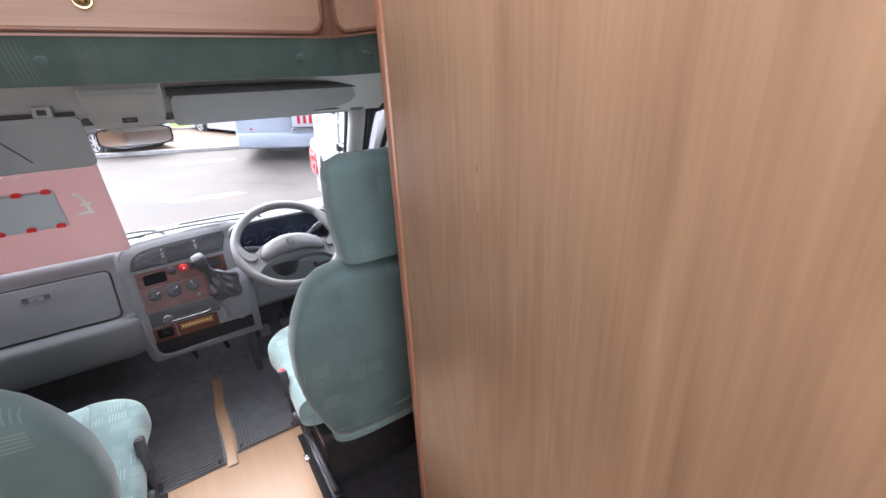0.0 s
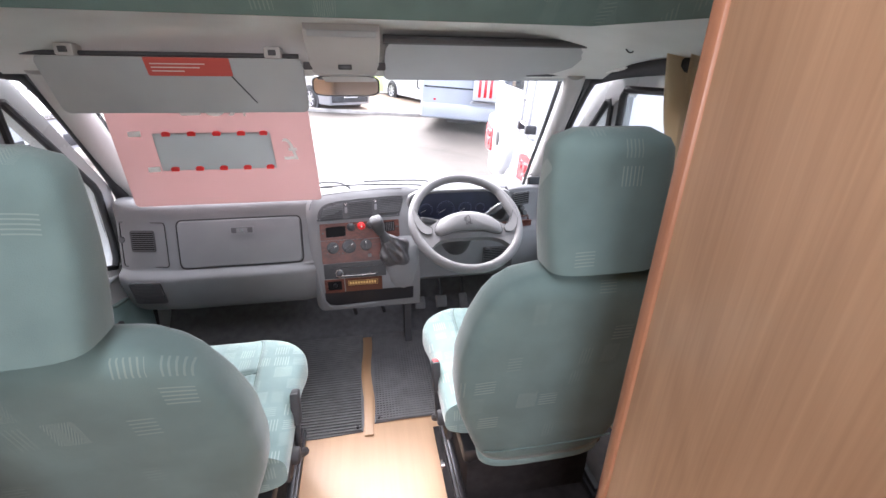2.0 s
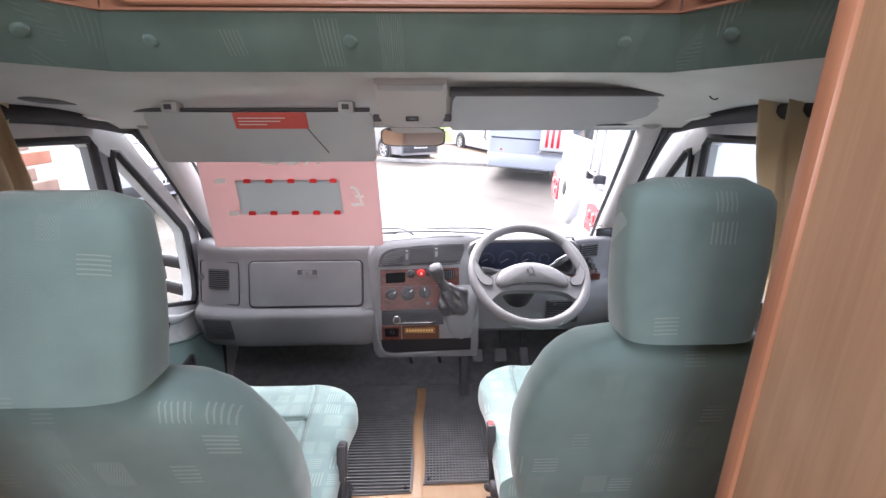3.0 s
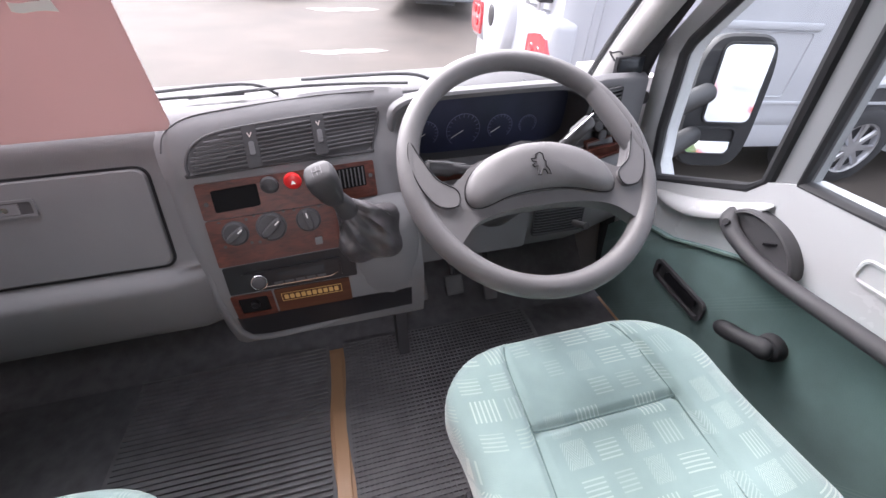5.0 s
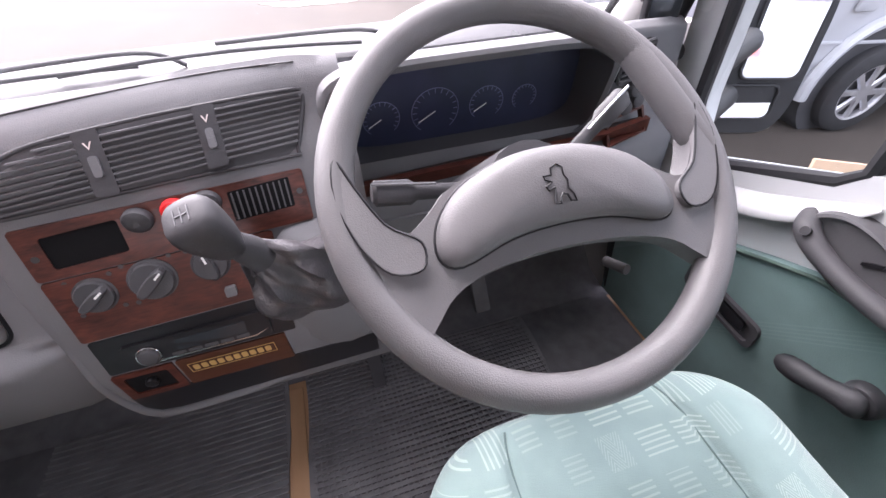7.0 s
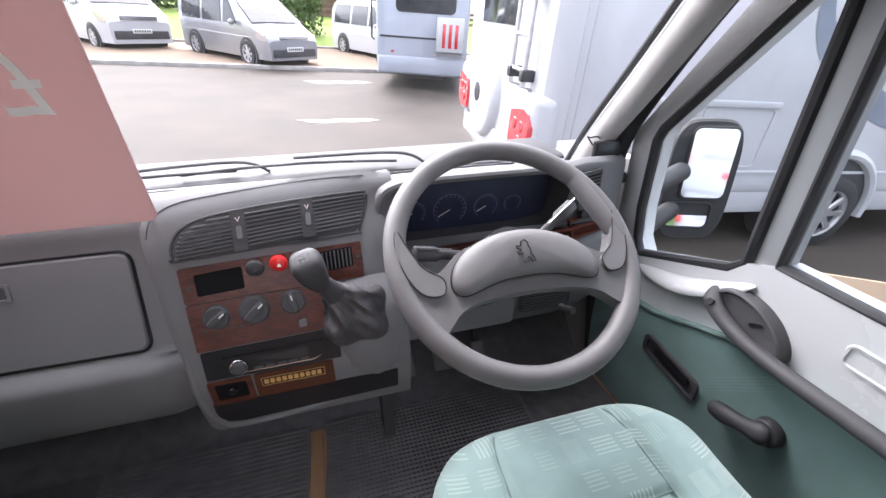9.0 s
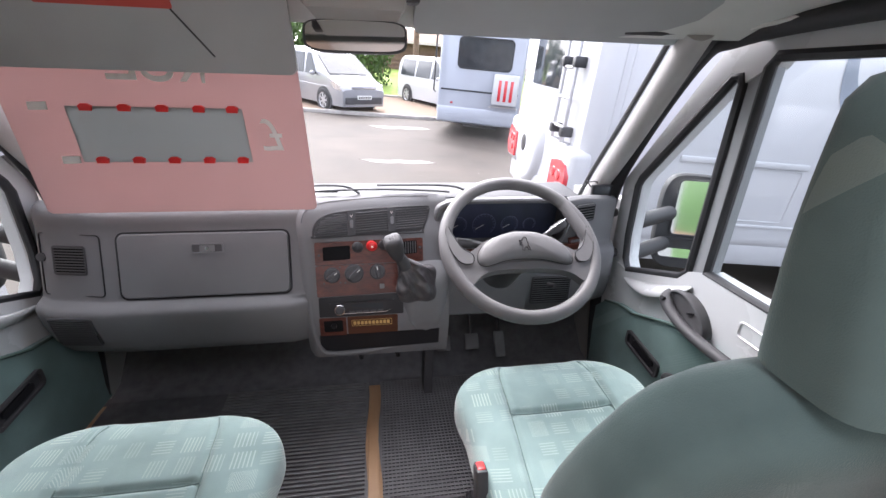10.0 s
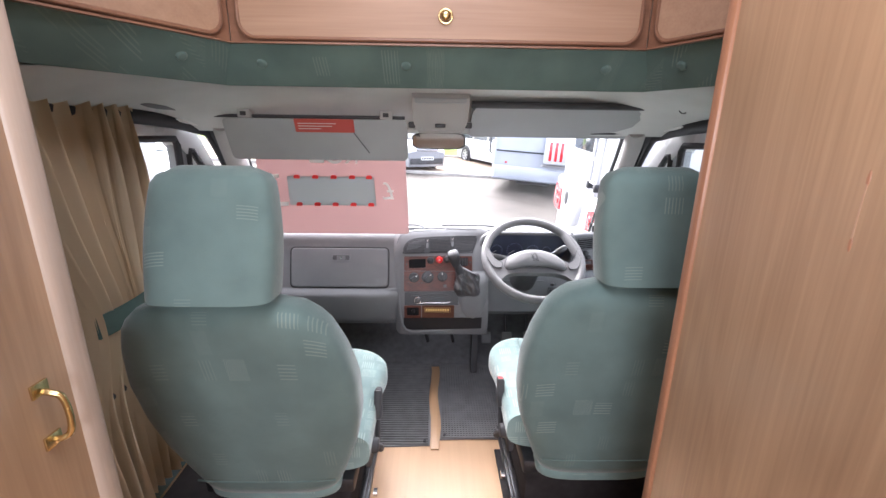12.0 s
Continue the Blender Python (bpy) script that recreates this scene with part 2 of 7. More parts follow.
PILLAR_TRIM = mat("grey_grained_pillar_trim", (0.40, 0.39, 0.38), 0.75, var=0.07, scale=5, bump=0.25, bscale=600, spec=0.3)
HEADLINER = mat("grey_headliner", (0.58, 0.59, 0.575), 0.85, var=0.08, scale=5, bump=0.3, bscale=700)
VISOR = mat("grey_visor_vinyl", (0.33, 0.345, 0.35), 0.7, var=0.06, scale=6, bump=0.25, bscale=600)
TIEBAND = mat("green_tieback", (0.06, 0.10, 0.085), 0.85, var=0.15, scale=20, bump=0.3, bscale=500)
STEEL = mat("dark_steel", (0.05, 0.05, 0.055), 0.4, 0.7, var=0.3, scale=12, bump=0.1)
CHROME = mat("bright_steel", (0.6, 0.6, 0.62), 0.2, 1.0, var=0.1, bump=0.0)
BRASS = mat("polished_brass", (0.62, 0.48, 0.24), 0.25, 1.0, var=0.12, scale=40, bump=0.05)
GOLD = mat("gold_lettering", (0.62, 0.42, 0.16), 0.4, 0.3, var=0.1, bump=0.0)
RED = mat("red_plastic", (0.72, 0.03, 0.03), 0.35, var=0.1, bump=0.0)
LABELRED = mat("red_printed_label", (0.42, 0.065, 0.05), 0.5, var=0.06, bump=0.02)
PALE = mat("pale_print", (0.62, 0.55, 0.52), 0.6, var=0.05, bump=0.0)
WHITE = mat("white_print", (0.8, 0.8, 0.78), 0.6, var=0.04, bump=0.0)
TAILRED = mat("red_lamp_lens", (0.5, 0.02, 0.03), 0.12, var=0.2, scale=25, bump=0.1, bscale=120, coat=0.5)
AMBER = mat("amber_lamp_lens", (0.7, 0.25, 0.03), 0.15, var=0.15, bump=0.05)
LEATHER = mat("black_gaiter_leatherette", (0.062, 0.059, 0.063), 0.33, var=0.2, scale=20, bump=0.35, bscale=350)
DIAL = mat("dial_face", (0.028, 0.033, 0.065), 0.35, var=0.25, scale=12, bump=0.0)
DIALPRINT = mat("dial_print", (0.16, 0.18, 0.30), 0.5, var=0.1, bump=0.0)
MIRROR = mat("mirror_silver", (0.92, 0.93, 0.93), 0.02, 1.0, var=0.01, bump=0.0)
GLASS = glass("clear_glass")
GLASSDARK = mat("tinted_glass", (0.03, 0.035, 0.04), 0.1, var=0.2, bump=0.0, spec=0.35)
CURTAIN = film("gold_curtain_cloth", (0.66, 0.55, 0.39), 0.38, 0.8)
BOARD = film("pink_price_board", (0.47, 0.345, 0.338), 0.45)
BOARDGREY = film("grey_price_panel", (0.31, 0.325, 0.325), 0.45)
ASPHALT = mat("wet_asphalt", (0.058, 0.049, 0.042), 0.75, var=0.28, scale=0.8, bump=0.35, bscale=60, spec=0.2)
PUDDLE = mat("pale_worn_paint", (0.135, 0.125, 0.115), 0.6, var=0.3, scale=5, bump=0.1, bscale=60)
GRAVEL = mat("tan_gravel", (0.155, 0.108, 0.073), 0.9, var=0.35, scale=22, bump=0.8, bscale=70)
KERB = mat("concrete_kerb", (0.33, 0.31, 0.29), 0.85, var=0.2, scale=5, bump=0.3, bscale=80)
GRASS = mat("mown_grass", (0.15, 0.22, 0.035), 0.9, var=0.35, scale=4, bump=0.8, bscale=50)
LEAF = mat("hedge_leaf", (0.06, 0.11, 0.025), 0.7, var=0.45, scale=3, bump=0.2, bscale=60)
BARK = mat("bark", (0.12, 0.09, 0.06), 0.9, var=0.3, scale=12, bump=0.5, bscale=60)
SILVER = mat("silver_car_paint", (0.30, 0.305, 0.325), 0.32, 0.5, var=0.05, scale=3, bump=0.0, coat=0.6)
ICEBLUE = mat("pale_blue_coachwork", (0.34, 0.37, 0.43), 0.35, 0.1, var=0.05, scale=2, bump=0.0, coat=0.4)
TYRE = mat("tyre_rubber", (0.025, 0.025, 0.027), 0.8, var=0.25, scale=15, bump=0.2)
ALLOY = mat("alloy_wheel", (0.50, 0.50, 0.52), 0.35, 0.8, var=0.12, scale=12, bump=0.05)
BRICK = mat("red_brick", (0.33, 0.13, 0.085), 0.85, var=0.3, scale=9, bump=0.4, bscale=120)
BRICKDARK = mat("brown_brick", (0.24, 0.15, 0.12), 0.85, var=0.3, scale=9, bump=0.4, bscale=120)
MORTAR = mat("pale_mortar", (0.5, 0.46, 0.40), 0.9, var=0.15, scale=14, bump=0.4, bscale=150)
SHEDGREEN = mat("green_shed_paint", (0.065, 0.13, 0.045), 0.6, var=0.12, scale=3, bump=0.1, bscale=80)
ROOFTILE = mat("brown_roof", (0.22, 0.15, 0.11), 0.85, var=0.25, scale=6, bump=0.4, bscale=40)
TIMBERWALL = mat("brown_timber_wall", (0.16, 0.10, 0.075), 0.8, var=0.25, scale=5, bump=0.2, bscale=40)
DROP = glass("rain_drop", (1, 1, 1))


# ---- modelling helpers ----
def part(name, bm, material, parent=None, label="", sharp=38):
    """Links a bmesh as one mesh object under a thing or a part."""
    bmesh.ops.recalc_face_normals(bm, faces=bm.faces)
    me = bpy.data.meshes.new(name)
    bm.to_mesh(me)
    bm.free()
    me.materials.append(material)
    me.shade_smooth()
    me.set_sharp_from_angle(angle=radians(sharp))
    ob = new(name, me)
    if parent:
        ob.parent = parent
        top = parent
        while top.parent:
            top = top.parent
        ob.matrix_parent_inverse = top.matrix_basis.inverted() if parent.parent is None else Matrix.Identity(4)
    return tagged(ob, label)


def thing(name, label, category, at=(0, 0, 0), group="", kind=""):
    """An empty at the base of a thing, for its parts to hang under."""
    ob = new(name)
    ob.empty_display_size = 0.05
    ob.matrix_basis = Matrix.Translation(at)
    return tagged(ob, label, category, group, kind)


def solo(name, bm, material, label, category, kind="", group="", sharp=38):
    return tagged(part(name, bm, material, None, "", sharp), label, category, group, kind)


def merge(bm, other):
    me = bpy.data.meshes.new("tmp")
    other.to_mesh(me)
    other.free()
    bm.from_mesh(me)
    bpy.data.meshes.remove(me)


def box(bm, x0, x1, y0, y1, z0, z1, bevel=0.0, m=None, seg=2):
    b = bmesh.new()
    bmesh.ops.create_cube(b, size=1)
    for v in b.verts:
        v.co = Vector(((x0 + x1) / 2 + v.co.x * (x1 - x0), (y0 + y1) / 2 + v.co.y * (y1 - y0), (z0 + z1) / 2 + v.co.z * (z1 - z0)))
    if bevel:
        bmesh.ops.bevel(b, geom=b.edges[:], offset=bevel, segments=seg, affect="EDGES", profile=0.5)
    if m:
        b.transform(m)
    merge(bm, b)
    return bm


def boxed(*a, **k):
    return box(bmesh.new(), *a, **k)


def cyl(bm, p0, p1, r0, r1=None, n=18, bevel=0.0):
    r1 = r0 if r1 is None else r1
    p0, p1 = Vector(p0), Vector(p1)
    b = bmesh.new()
    d = (p1 - p0)
    bmesh.ops.create_cone(b, cap_ends=True, segments=n, radius1=r0, radius2=r1, depth=d.length)
    if bevel:
        caps = [e for e in b.edges if abs(e.verts[0].co.z - e.verts[1].co.z) < 1e-6]
        bmesh.ops.bevel(b, geom=caps, offset=bevel, segments=2, affect="EDGES", profile=0.5)
    b.transform(Matrix.Translation((p0 + p1) / 2) @ d.to_track_quat("Z", "Y").to_matrix().to_4x4())
    merge(bm, b)
    return bm


def ball(bm, c, rx, ry, rz, n=16, m=None):
    b = bmesh.new()
    bmesh.ops.create_uvsphere(b, u_segments=n, v_segments=max(6, n * 2 // 3), radius=1)
    b.transform(Matrix.Translation(c) @ (m or Matrix.Identity(4)) @ Matrix.Diagonal((rx, ry, rz, 1)))
    merge(bm, b)
    return bm


def rings(bm, rows, closed=True, cap=True, loop=False):
    """Skin between rows of points of equal count."""
    vs = [[bm.verts.new(p) for p in row] for row in rows]
    k = len(vs[0])
    pairs = list(zip(vs, vs[1:])) + ([(vs[-1], vs[0])] if loop else [])
    for a, b in pairs:
        for i in range(k if closed else k - 1):
            j = (i + 1) % k
            try:
                bm.faces.new((a[i], a[j], b[j], b[i]))
            except ValueError:
                pass
    if cap and closed and not loop:
        bm.faces.new(vs[0])
        bm.faces.new(vs[-1])
    return bm


def tube(bm, pts, r, n=10, loop=False, squash=1.0):
    pts = [Vector(p) for p in pts]
    rows = []
    k = len(pts)
    ref = None
    for i, p in enumerate(pts):
        a = pts[(i - 1) % k] if (loop or i > 0) else p
        b = pts[(i + 1) % k] if (loop or i < k - 1) else p
        d = (b - a).normalized()
        if ref is None:
            ref = d.orthogonal().normalized()
        ref = (ref - d * ref.dot(d)).normalized()
        w = d.cross(ref)
        rr = r[i] if isinstance(r, (list, tuple)) else r
        rows.append([p + (ref * math.cos(t) + w * math.sin(t) * squash) * rr for t in [2 * math.pi * j / n for j in range(n)]])
    return rings(bm, rows, True, True, loop)


def spline(pts, n=8, loop=False):
    """Catmull-Rom through points."""
    pts = [Vector(p) for p in pts]
    out = []
    k = len(pts)
    for i in range(k if loop else k - 1):
        p = [pts[(i + j) % k] if loop else pts[min(max(i + j, 0), k - 1)] for j in (-1, 0, 1, 2)]
        for s in range(n):
            t = s / n
            out.append(0.5 * (2 * p[1] + (p[2] - p[0]) * t + (2 * p[0] - 5 * p[1] + 4 * p[2] - p[3]) * t * t + (3 * p[1] - p[0] - 3 * p[2] + p[3]) * t ** 3))
    if not loop:
        out.append(pts[-1])
    return out


def curve1(keys, x):
    """Smooth value at x from (x, value) keys."""
    if x <= keys[0][0]:
        return keys[0][1]
    for (a, va), (b, vb) in zip(keys, keys[1:]):
        if x <= b:
            t = (x - a) / (b - a)
            return va + (vb - va) * t
    return keys[-1][1]


def oval(n, hx, hy, p=2.0):
    out = []
    for i in range(n):
        t = 2 * math.pi * i / n
        c, s = math.cos(t), math.sin(t)
        out.append((math.copysign(abs(c) ** (2 / p), c) * hx, math.copysign(abs(s) ** (2 / p), s) * hy))
    return out


def prism(bm, outline, f, w0, w1):
    """Extrudes a 2D outline through f(u, v, w)."""
    return rings(bm, [[f(u, v, w) for u, v in outline] for w in (w0, w1)])


def rounded(u0, u1, v0, v1, r=0.004, n=4):
    out = []
    for cu, cv, a in ((u1 - r, v1 - r, 0), (u0 + r, v1 - r, 90), (u0 + r, v0 + r, 180), (u1 - r, v0 + r, 270)):
        for i in range(n + 1):
            t = radians(a + 90 * i / n)
            out.append((cu + r * math.cos(t), cv + r * math.sin(t)))
    return out


def sheet(bm, f, nu, nv, thick=None):
    """A grid surface f(i/nu, j/nv)."""
    rows = [[f(i / nu, j / nv) for i in range(nu + 1)] for j in range(nv + 1)]
    return rings(bm, rows, closed=False, cap=False)


def plate(bm, outer, inner, f, w0, w1):
    """A plate with a hole: outer and inner outlines of equal count."""
    rows = [[f(u, v, w) for u, v in o] for o, w in ((outer, w0), (outer, w1), (inner, w1), (inner, w0))]
    return rings(bm, rows, True, False, True)


def text(name, body, size, m, material, parent=None, label="", mirror=False):
    cu = bpy.data.curves.new(name, "FONT")
    cu.body, cu.size, cu.extrude = body, size, 0.0006
    cu.align_x, cu.align_y = "CENTER", "CENTER"
    ob = bpy.data.objects.new("tmp", cu)
    scene.collection.objects.link(ob)
    dg = bpy.context.evaluated_depsgraph_get()
    me = bpy.data.meshes.new_from_object(ob.evaluated_get(dg))
    bpy.data.objects.remove(ob)
    b = bmesh.new()
    b.from_mesh(me)
    bpy.data.meshes.remove(me)
    b.transform(m @ (Matrix.Diagonal((-1, 1, 1, 1)) if mirror else Matrix.Identity(4)))
    return part(name, b, material, parent, label)


# ---- cab shell ----
solo("floor", boxed(-1.0, 1.0, -2.4, 1.02, -0.04, 0.0), PINE, "pale orange-brown wooden floor panel of the cab", "floor", "structure")
FOOT = [(1.02, 0.0), (1.12, 0.02), (1.22, 0.12), (1.29, 0.28), (1.33, 0.5), (1.36, 0.63)]
b = bmesh.new()
rings(b, [[Vector((x, y, z)) for y, z in FOOT + [(1.42, 0.63), (1.42, -0.05), (1.02, -0.05)]] for x in (-1.0, 1.0)])
solo("wall_footwell", b, CARPET, "black carpeted bulkhead and footwell under the dashboard", "bulkhead", "structure")


def rib_mat(name, x0, x1, y0, y1, px, py, label):
    t = thing(name, label, "floor mat", ((x0 + x1) / 2, (y0 + y1) / 2, 0), "rubber mats of the cab")
    b = bmesh.new()
    sheet(b, lambda u, v: Vector((x0 + (x1 - x0) * u + 0.006 * math.sin(9 * v), y0 + (y1 - y0) * v + 0.004 * math.sin(7 * u), 0.006 + 0.002 * math.sin(5 * u + 3 * v))), 6, 8)
    ext = bmesh.ops.extrude_face_region(b, geom=b.faces[:])
    bmesh.ops.translate(b, verts=[v for v in ext["geom"] if isinstance(v, bmesh.types.BMVert)], vec=(0, 0, -0.006))
    part("backing", b, RUBBER, t)
    b = bmesh.new()
    n = int((y1 - y0) / py)
    for i in range(n + 1):
        y = y0 + 0.006 + (y1 - y0 - 0.012) * i / n
        box(b, x0 + 0.006, x1 - 0.006, y - 0.0022, y + 0.0022, 0.004, 0.0125)
    if px:
        n = int((x1 - x0) / px)
        for i in range(n + 1):
            x = x0 + 0.01 + (x1 - x0 - 0.02) * i / n
            box(b, x - 0.0018, x + 0.0018, y0 + 0.006, y1 - 0.006, 0.004, 0.0115)
    part("ribs", b, RUBBER, t)
    for x, y in ((x0 + 0.02, y0 + 0.02), (x1 - 0.02, y0 + 0.02)):
        b = bmesh.new()
        cyl(b, (x, y, 0.005), (x, y, 0.015), 0.006, n=10)
        part("stud", b, STEEL, t)
    return t


rib_mat("floor_mat", -0.52, -0.004, 0.422, 1.03, 0, 0.0145, "black ribbed rubber mat before the passenger seat")
rib_mat("floor_mat", 0.038, 0.64, 0.456, 1.03, 0.0125, 0.0125, "black rubber mat with a fine grid before the driver seat")
b = bmesh.new()
box(b, 0.0, 0.034, 0.40, 1.0, 0.0, 0.008, 0.002)
solo("wooden_strip", b, PINE, "pale wooden joint strip between the two rubber mats", "strip", "structure")

# the rear pieces, under the seats, take the copy with painted shade
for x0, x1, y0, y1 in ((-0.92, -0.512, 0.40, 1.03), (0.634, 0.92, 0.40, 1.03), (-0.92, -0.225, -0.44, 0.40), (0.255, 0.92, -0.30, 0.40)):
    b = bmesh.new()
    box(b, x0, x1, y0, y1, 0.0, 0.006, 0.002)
    solo("floor_carpet", b, UNDERSEAT_SHADE if y0 < 0 else CARPET, "black carpet on the cab floor beside the mats and under the seats", "carpet", "structure")

# doors, one each side; sx = 1 is the driver's side
QW = [(0.935, 0.505), (0.962, 0.54), (0.975, 0.62), (0.978, 0.80), (0.965, 0.83), (0.69, 1.148), (0.668, 1.15), (0.660, 1.13), (0.662, 0.63), (0.69, 0.60)]
DW = [(0.60, 0.655), (0.60, 1.17), (0.585, 1.193), (0.03, 1.20), (0.03, 0.655)]
LOWER = [(-0.2, 0.02), (1.0, 0.02), (1.05, 0.38), (1.05, 0.52), (0.935, 0.505), (0.69, 0.60), (0.662, 0.63), (0.60, 0.655), (-0.2, 0.66)]
FRONT = [(0.935, 0.505), (1.05, 0.52), (1.055, 0.80), (0.74, 1.205), (0.64, 1.238), (-0.2, 1.262), (-0.2, 1.20), (0.585, 1.193), (0.60, 1.17), (0.66, 1.13), (0.668, 1.15), (0.69, 1.148), (0.965, 0.83), (0.978, 0.80), (0.975, 0.62), (0.962, 0.54)]
POST = [(0.60, 0.65), (0.662, 0.625), (0.660, 1.135), (0.60, 1.175)]
CARD = [(1.03, 0.04), (1.035, 0.30), (0.98, 0.355), (0.90, 0.385), (0.81, 0.40), (0.70, 0.445), (0.62, 0.474), (0.45, 0.490), (-0.2, 0.498), (-0.2, 0.04)]


def door(sx, label):
    t = thing("cab_door", label, "vehicle door", (sx * 0.95, 0.4, 0.0), "cab doors")

    def f(u, v, w):
        return Vector((sx * (w + 0.018 * max(0, 0.62 - v) * 0), u, v))
    b = bmesh.new()
    prism(b, LOWER, f, 0.925, 0.985)
    part("lower_panel", b, WHITEPAINT, t, "white painted inner sheet metal")
    b = bmesh.new()
    prism(b, FRONT, f, 0.93, 0.985)
    part("window_frame", b, WHITEPAINT, t, "white painted window frame")
    b = bmesh.new()
    prism(b, POST, f, 0.935, 0.975)
    part("divider_post", b, POSTGREY, t)
    b = bmesh.new()
    prism(b, CARD, f, 0.902, 0.924)
    card = part("door_card", b, DOORCARD, t, "green patterned vinyl door card")
    b = bmesh.new()
    tube(b, [(sx * 0.9, y, z) for y, z in CARD[2:9]], 0.004, 6)
    part("piping", b, TIEBAND, card)
    for nm, o in (("quarter_glass", QW), ("drop_glass", DW)):
        b = bmesh.new()
        prism(b, o, f, 0.952, 0.956)
        g = part(nm, b, GLASS, t, "clear wet glass")
        g.visible_shadow = False
    for o, r in ((QW, 0.0125), (DW, 0.013)):
        b = bmesh.new()
        tube(b, [(sx * 0.935, y, z) for y, z in o], r, 8, True)
        part("gasket", b, SEAL, t, "black rubber window gasket")
    # pressed shoulder and oblong swage in the sheet metal
    b = bmesh.new()
    tube(b, spline([(sx * 0.925, 0.93, 0.475), (sx * 0.915, 0.80, 0.50), (sx * 0.915, 0.70, 0.545), (sx * 0.92, 0.62, 0.60)], 6), [0.003, 0.008, 0.013, 0.017, 0.020, 0.022, 0.023, 0.024, 0.024, 0.024, 0.024, 0.023, 0.022, 0.020, 0.018, 0.015, 0.012, 0.008, 0.003], 12, squash=0.5)
    part("swage", b, WHITEPAINT, t)
    b = bmesh.new()
    tube(b, [Vector((sx * 0.925, 0.30 + u, 0.578 + v)) for u, v in rounded(-0.15, 0.15, -0.02, 0.02, 0.012)], 0.004, 6, True)
    part("swage", b, WHITEPAINT, t)
    # arm rest: a tear-shaped plate at the front and a long padded bar
    b = bmesh.new()
    tear = [(p.x, p.y) for p in spline([(0.685, 0.535, 0), (0.672, 0.566, 0), (0.635, 0.583, 0), (0.585, 0.577, 0), (0.545, 0.555, 0), (0.518, 0.520, 0), (0.522, 0.493, 0), (0.60, 0.500, 0), (0.66, 0.513, 0)], 4, True)]
    rings(b, [[Vector((sx * w, 0.60 + (u - 0.60) * k, 0.535 + (v - 0.535) * k)) for u, v in tear] for w, k in ((0.925, 1.0), (0.905, 1.0), (0.898, 0.97), (0.896, 0.90), (0.902, 0.80), (0.903, 0.4))])
    cup = part("arm_rest_plate", b, SLAT, t, "dark grey tear-shaped grip plate")
    b = bmesh.new()
    prism(b, rounded(-0.012, 0.012, -0.003, 0.003, 0.002, 3), lambda u, v, w: Vector((sx * w, 0.58 + u, 0.540 + v - 0.5 * u)), 0.904, 0.900)
    part("slot", b, GLOSSBLACK, cup)
    b = bmesh.new()
    pts = spline([(sx * 0.915, 0.680, 0.545), (sx * 0.888, 0.664, 0.538), (sx * 0.876, 0.61, 0.521), (sx * 0.868, 0.52, 0.512), (sx * 0.87, 0.36, 0.514), (sx * 0.875, 0.1, 0.518), (sx * 0.89, -0.12, 0.52)], 7)
    tube(b, pts, [0.021 - 0.004 * min(1, k / 14) for k in range(len(pts))], 14, squash=0.9)
    arm = part("arm_rest", b, BLACK, t, "dark grey padded door bar")
    b = bmesh.new()
    cyl(b, (sx * 0.874, 0.658, 0.546), (sx * 0.866, 0.658, 0.551), 0.007, n=14)
    part("screw_cap", b, GLOSSBLACK, arm)
    # latch pull in its recess
    b = bmesh.new()
    o = rounded(-0.088, 0.088, -0.028, 0.028, 0.014)
    g2 = lambda u, v, w: Vector((sx * w, 0.72 + u, 0.306 + v + 0.10 * u))
    plate(b, o, [(u * 0.88, v * 0.72) for u, v in o], g2, 0.903, 0.893)
    prism(b, [(u * 0.88, v * 0.72) for u, v in o], g2, 0.9015, 0.903)
    pull = part("latch_pull", b, BLACK, t, "black latch pull in a recess")
    b = bmesh.new()
    prism(b, rounded(-0.06, 0.05, -0.010, 0.012, 0.008), g2, 0.901, 0.8945)
    part("lever", b, GLOSSBLACK, pull)
    # window winder folded along the door
    b = bmesh.new()
    cyl(b, (sx * 0.903, 0.475, 0.362), (sx * 0.880, 0.475, 0.362), 0.030, 0.026, 20, 0.005)
    tube(b, spline([(sx * 0.884, 0.462, 0.366), (sx * 0.876, 0.485, 0.360), (sx * 0.872, 0.53, 0.345), (sx * 0.874, 0.565, 0.333), (sx * 0.878, 0.585, 0.328)], 6), [0.010, 0.016, 0.020, 0.022, 0.023, 0.023, 0.021, 0.019, 0.018, 0.017, 0.017, 0.017, 0.018, 0.018, 0.019, 0.019, 0.019, 0.018, 0.018, 0.017, 0.015, 0.013, 0.010, 0.006, 0.003], 12, squash=0.8)
    wn2 = part("winder", b, SEAL, t, "black window winder")
    b = bmesh.new()
    cyl(b, (sx * 0.880, 0.475, 0.362), (sx * 0.8775, 0.475, 0.362), 0.016, 0.014, 18, 0.001)
    part("cap", b, BLACK, wn2)
    for y, z in ((1.045, 0.685), (1.0, 0.545)):
        b = bmesh.new()
        cyl(b, (sx * 0.915, y, z), (sx * 0.885, y, z), 0.017, 0.014, 16, 0.003)
        part("buffer", b, BLACK, t, "black rubber door buffer")
    # rain on the glass
    b = bmesh.new()
    rnd = random.Random(4 + int(sx))
    for i in range(150):
        y, z = rnd.uniform(0.0, 0.59), 0.66 + 0.5 * rnd.random() ** 1.6
        if rnd.random() < 0.4:
            y, z = rnd.uniform(0.68, 0.95), rnd.uniform(0.53, 0.75)
        r = rnd.uniform(0.0008, 0.0024)
        ball(b, (sx * 0.9575, y, z), 0.0008, r, r * rnd.uniform(0.9, 1.5), 6)
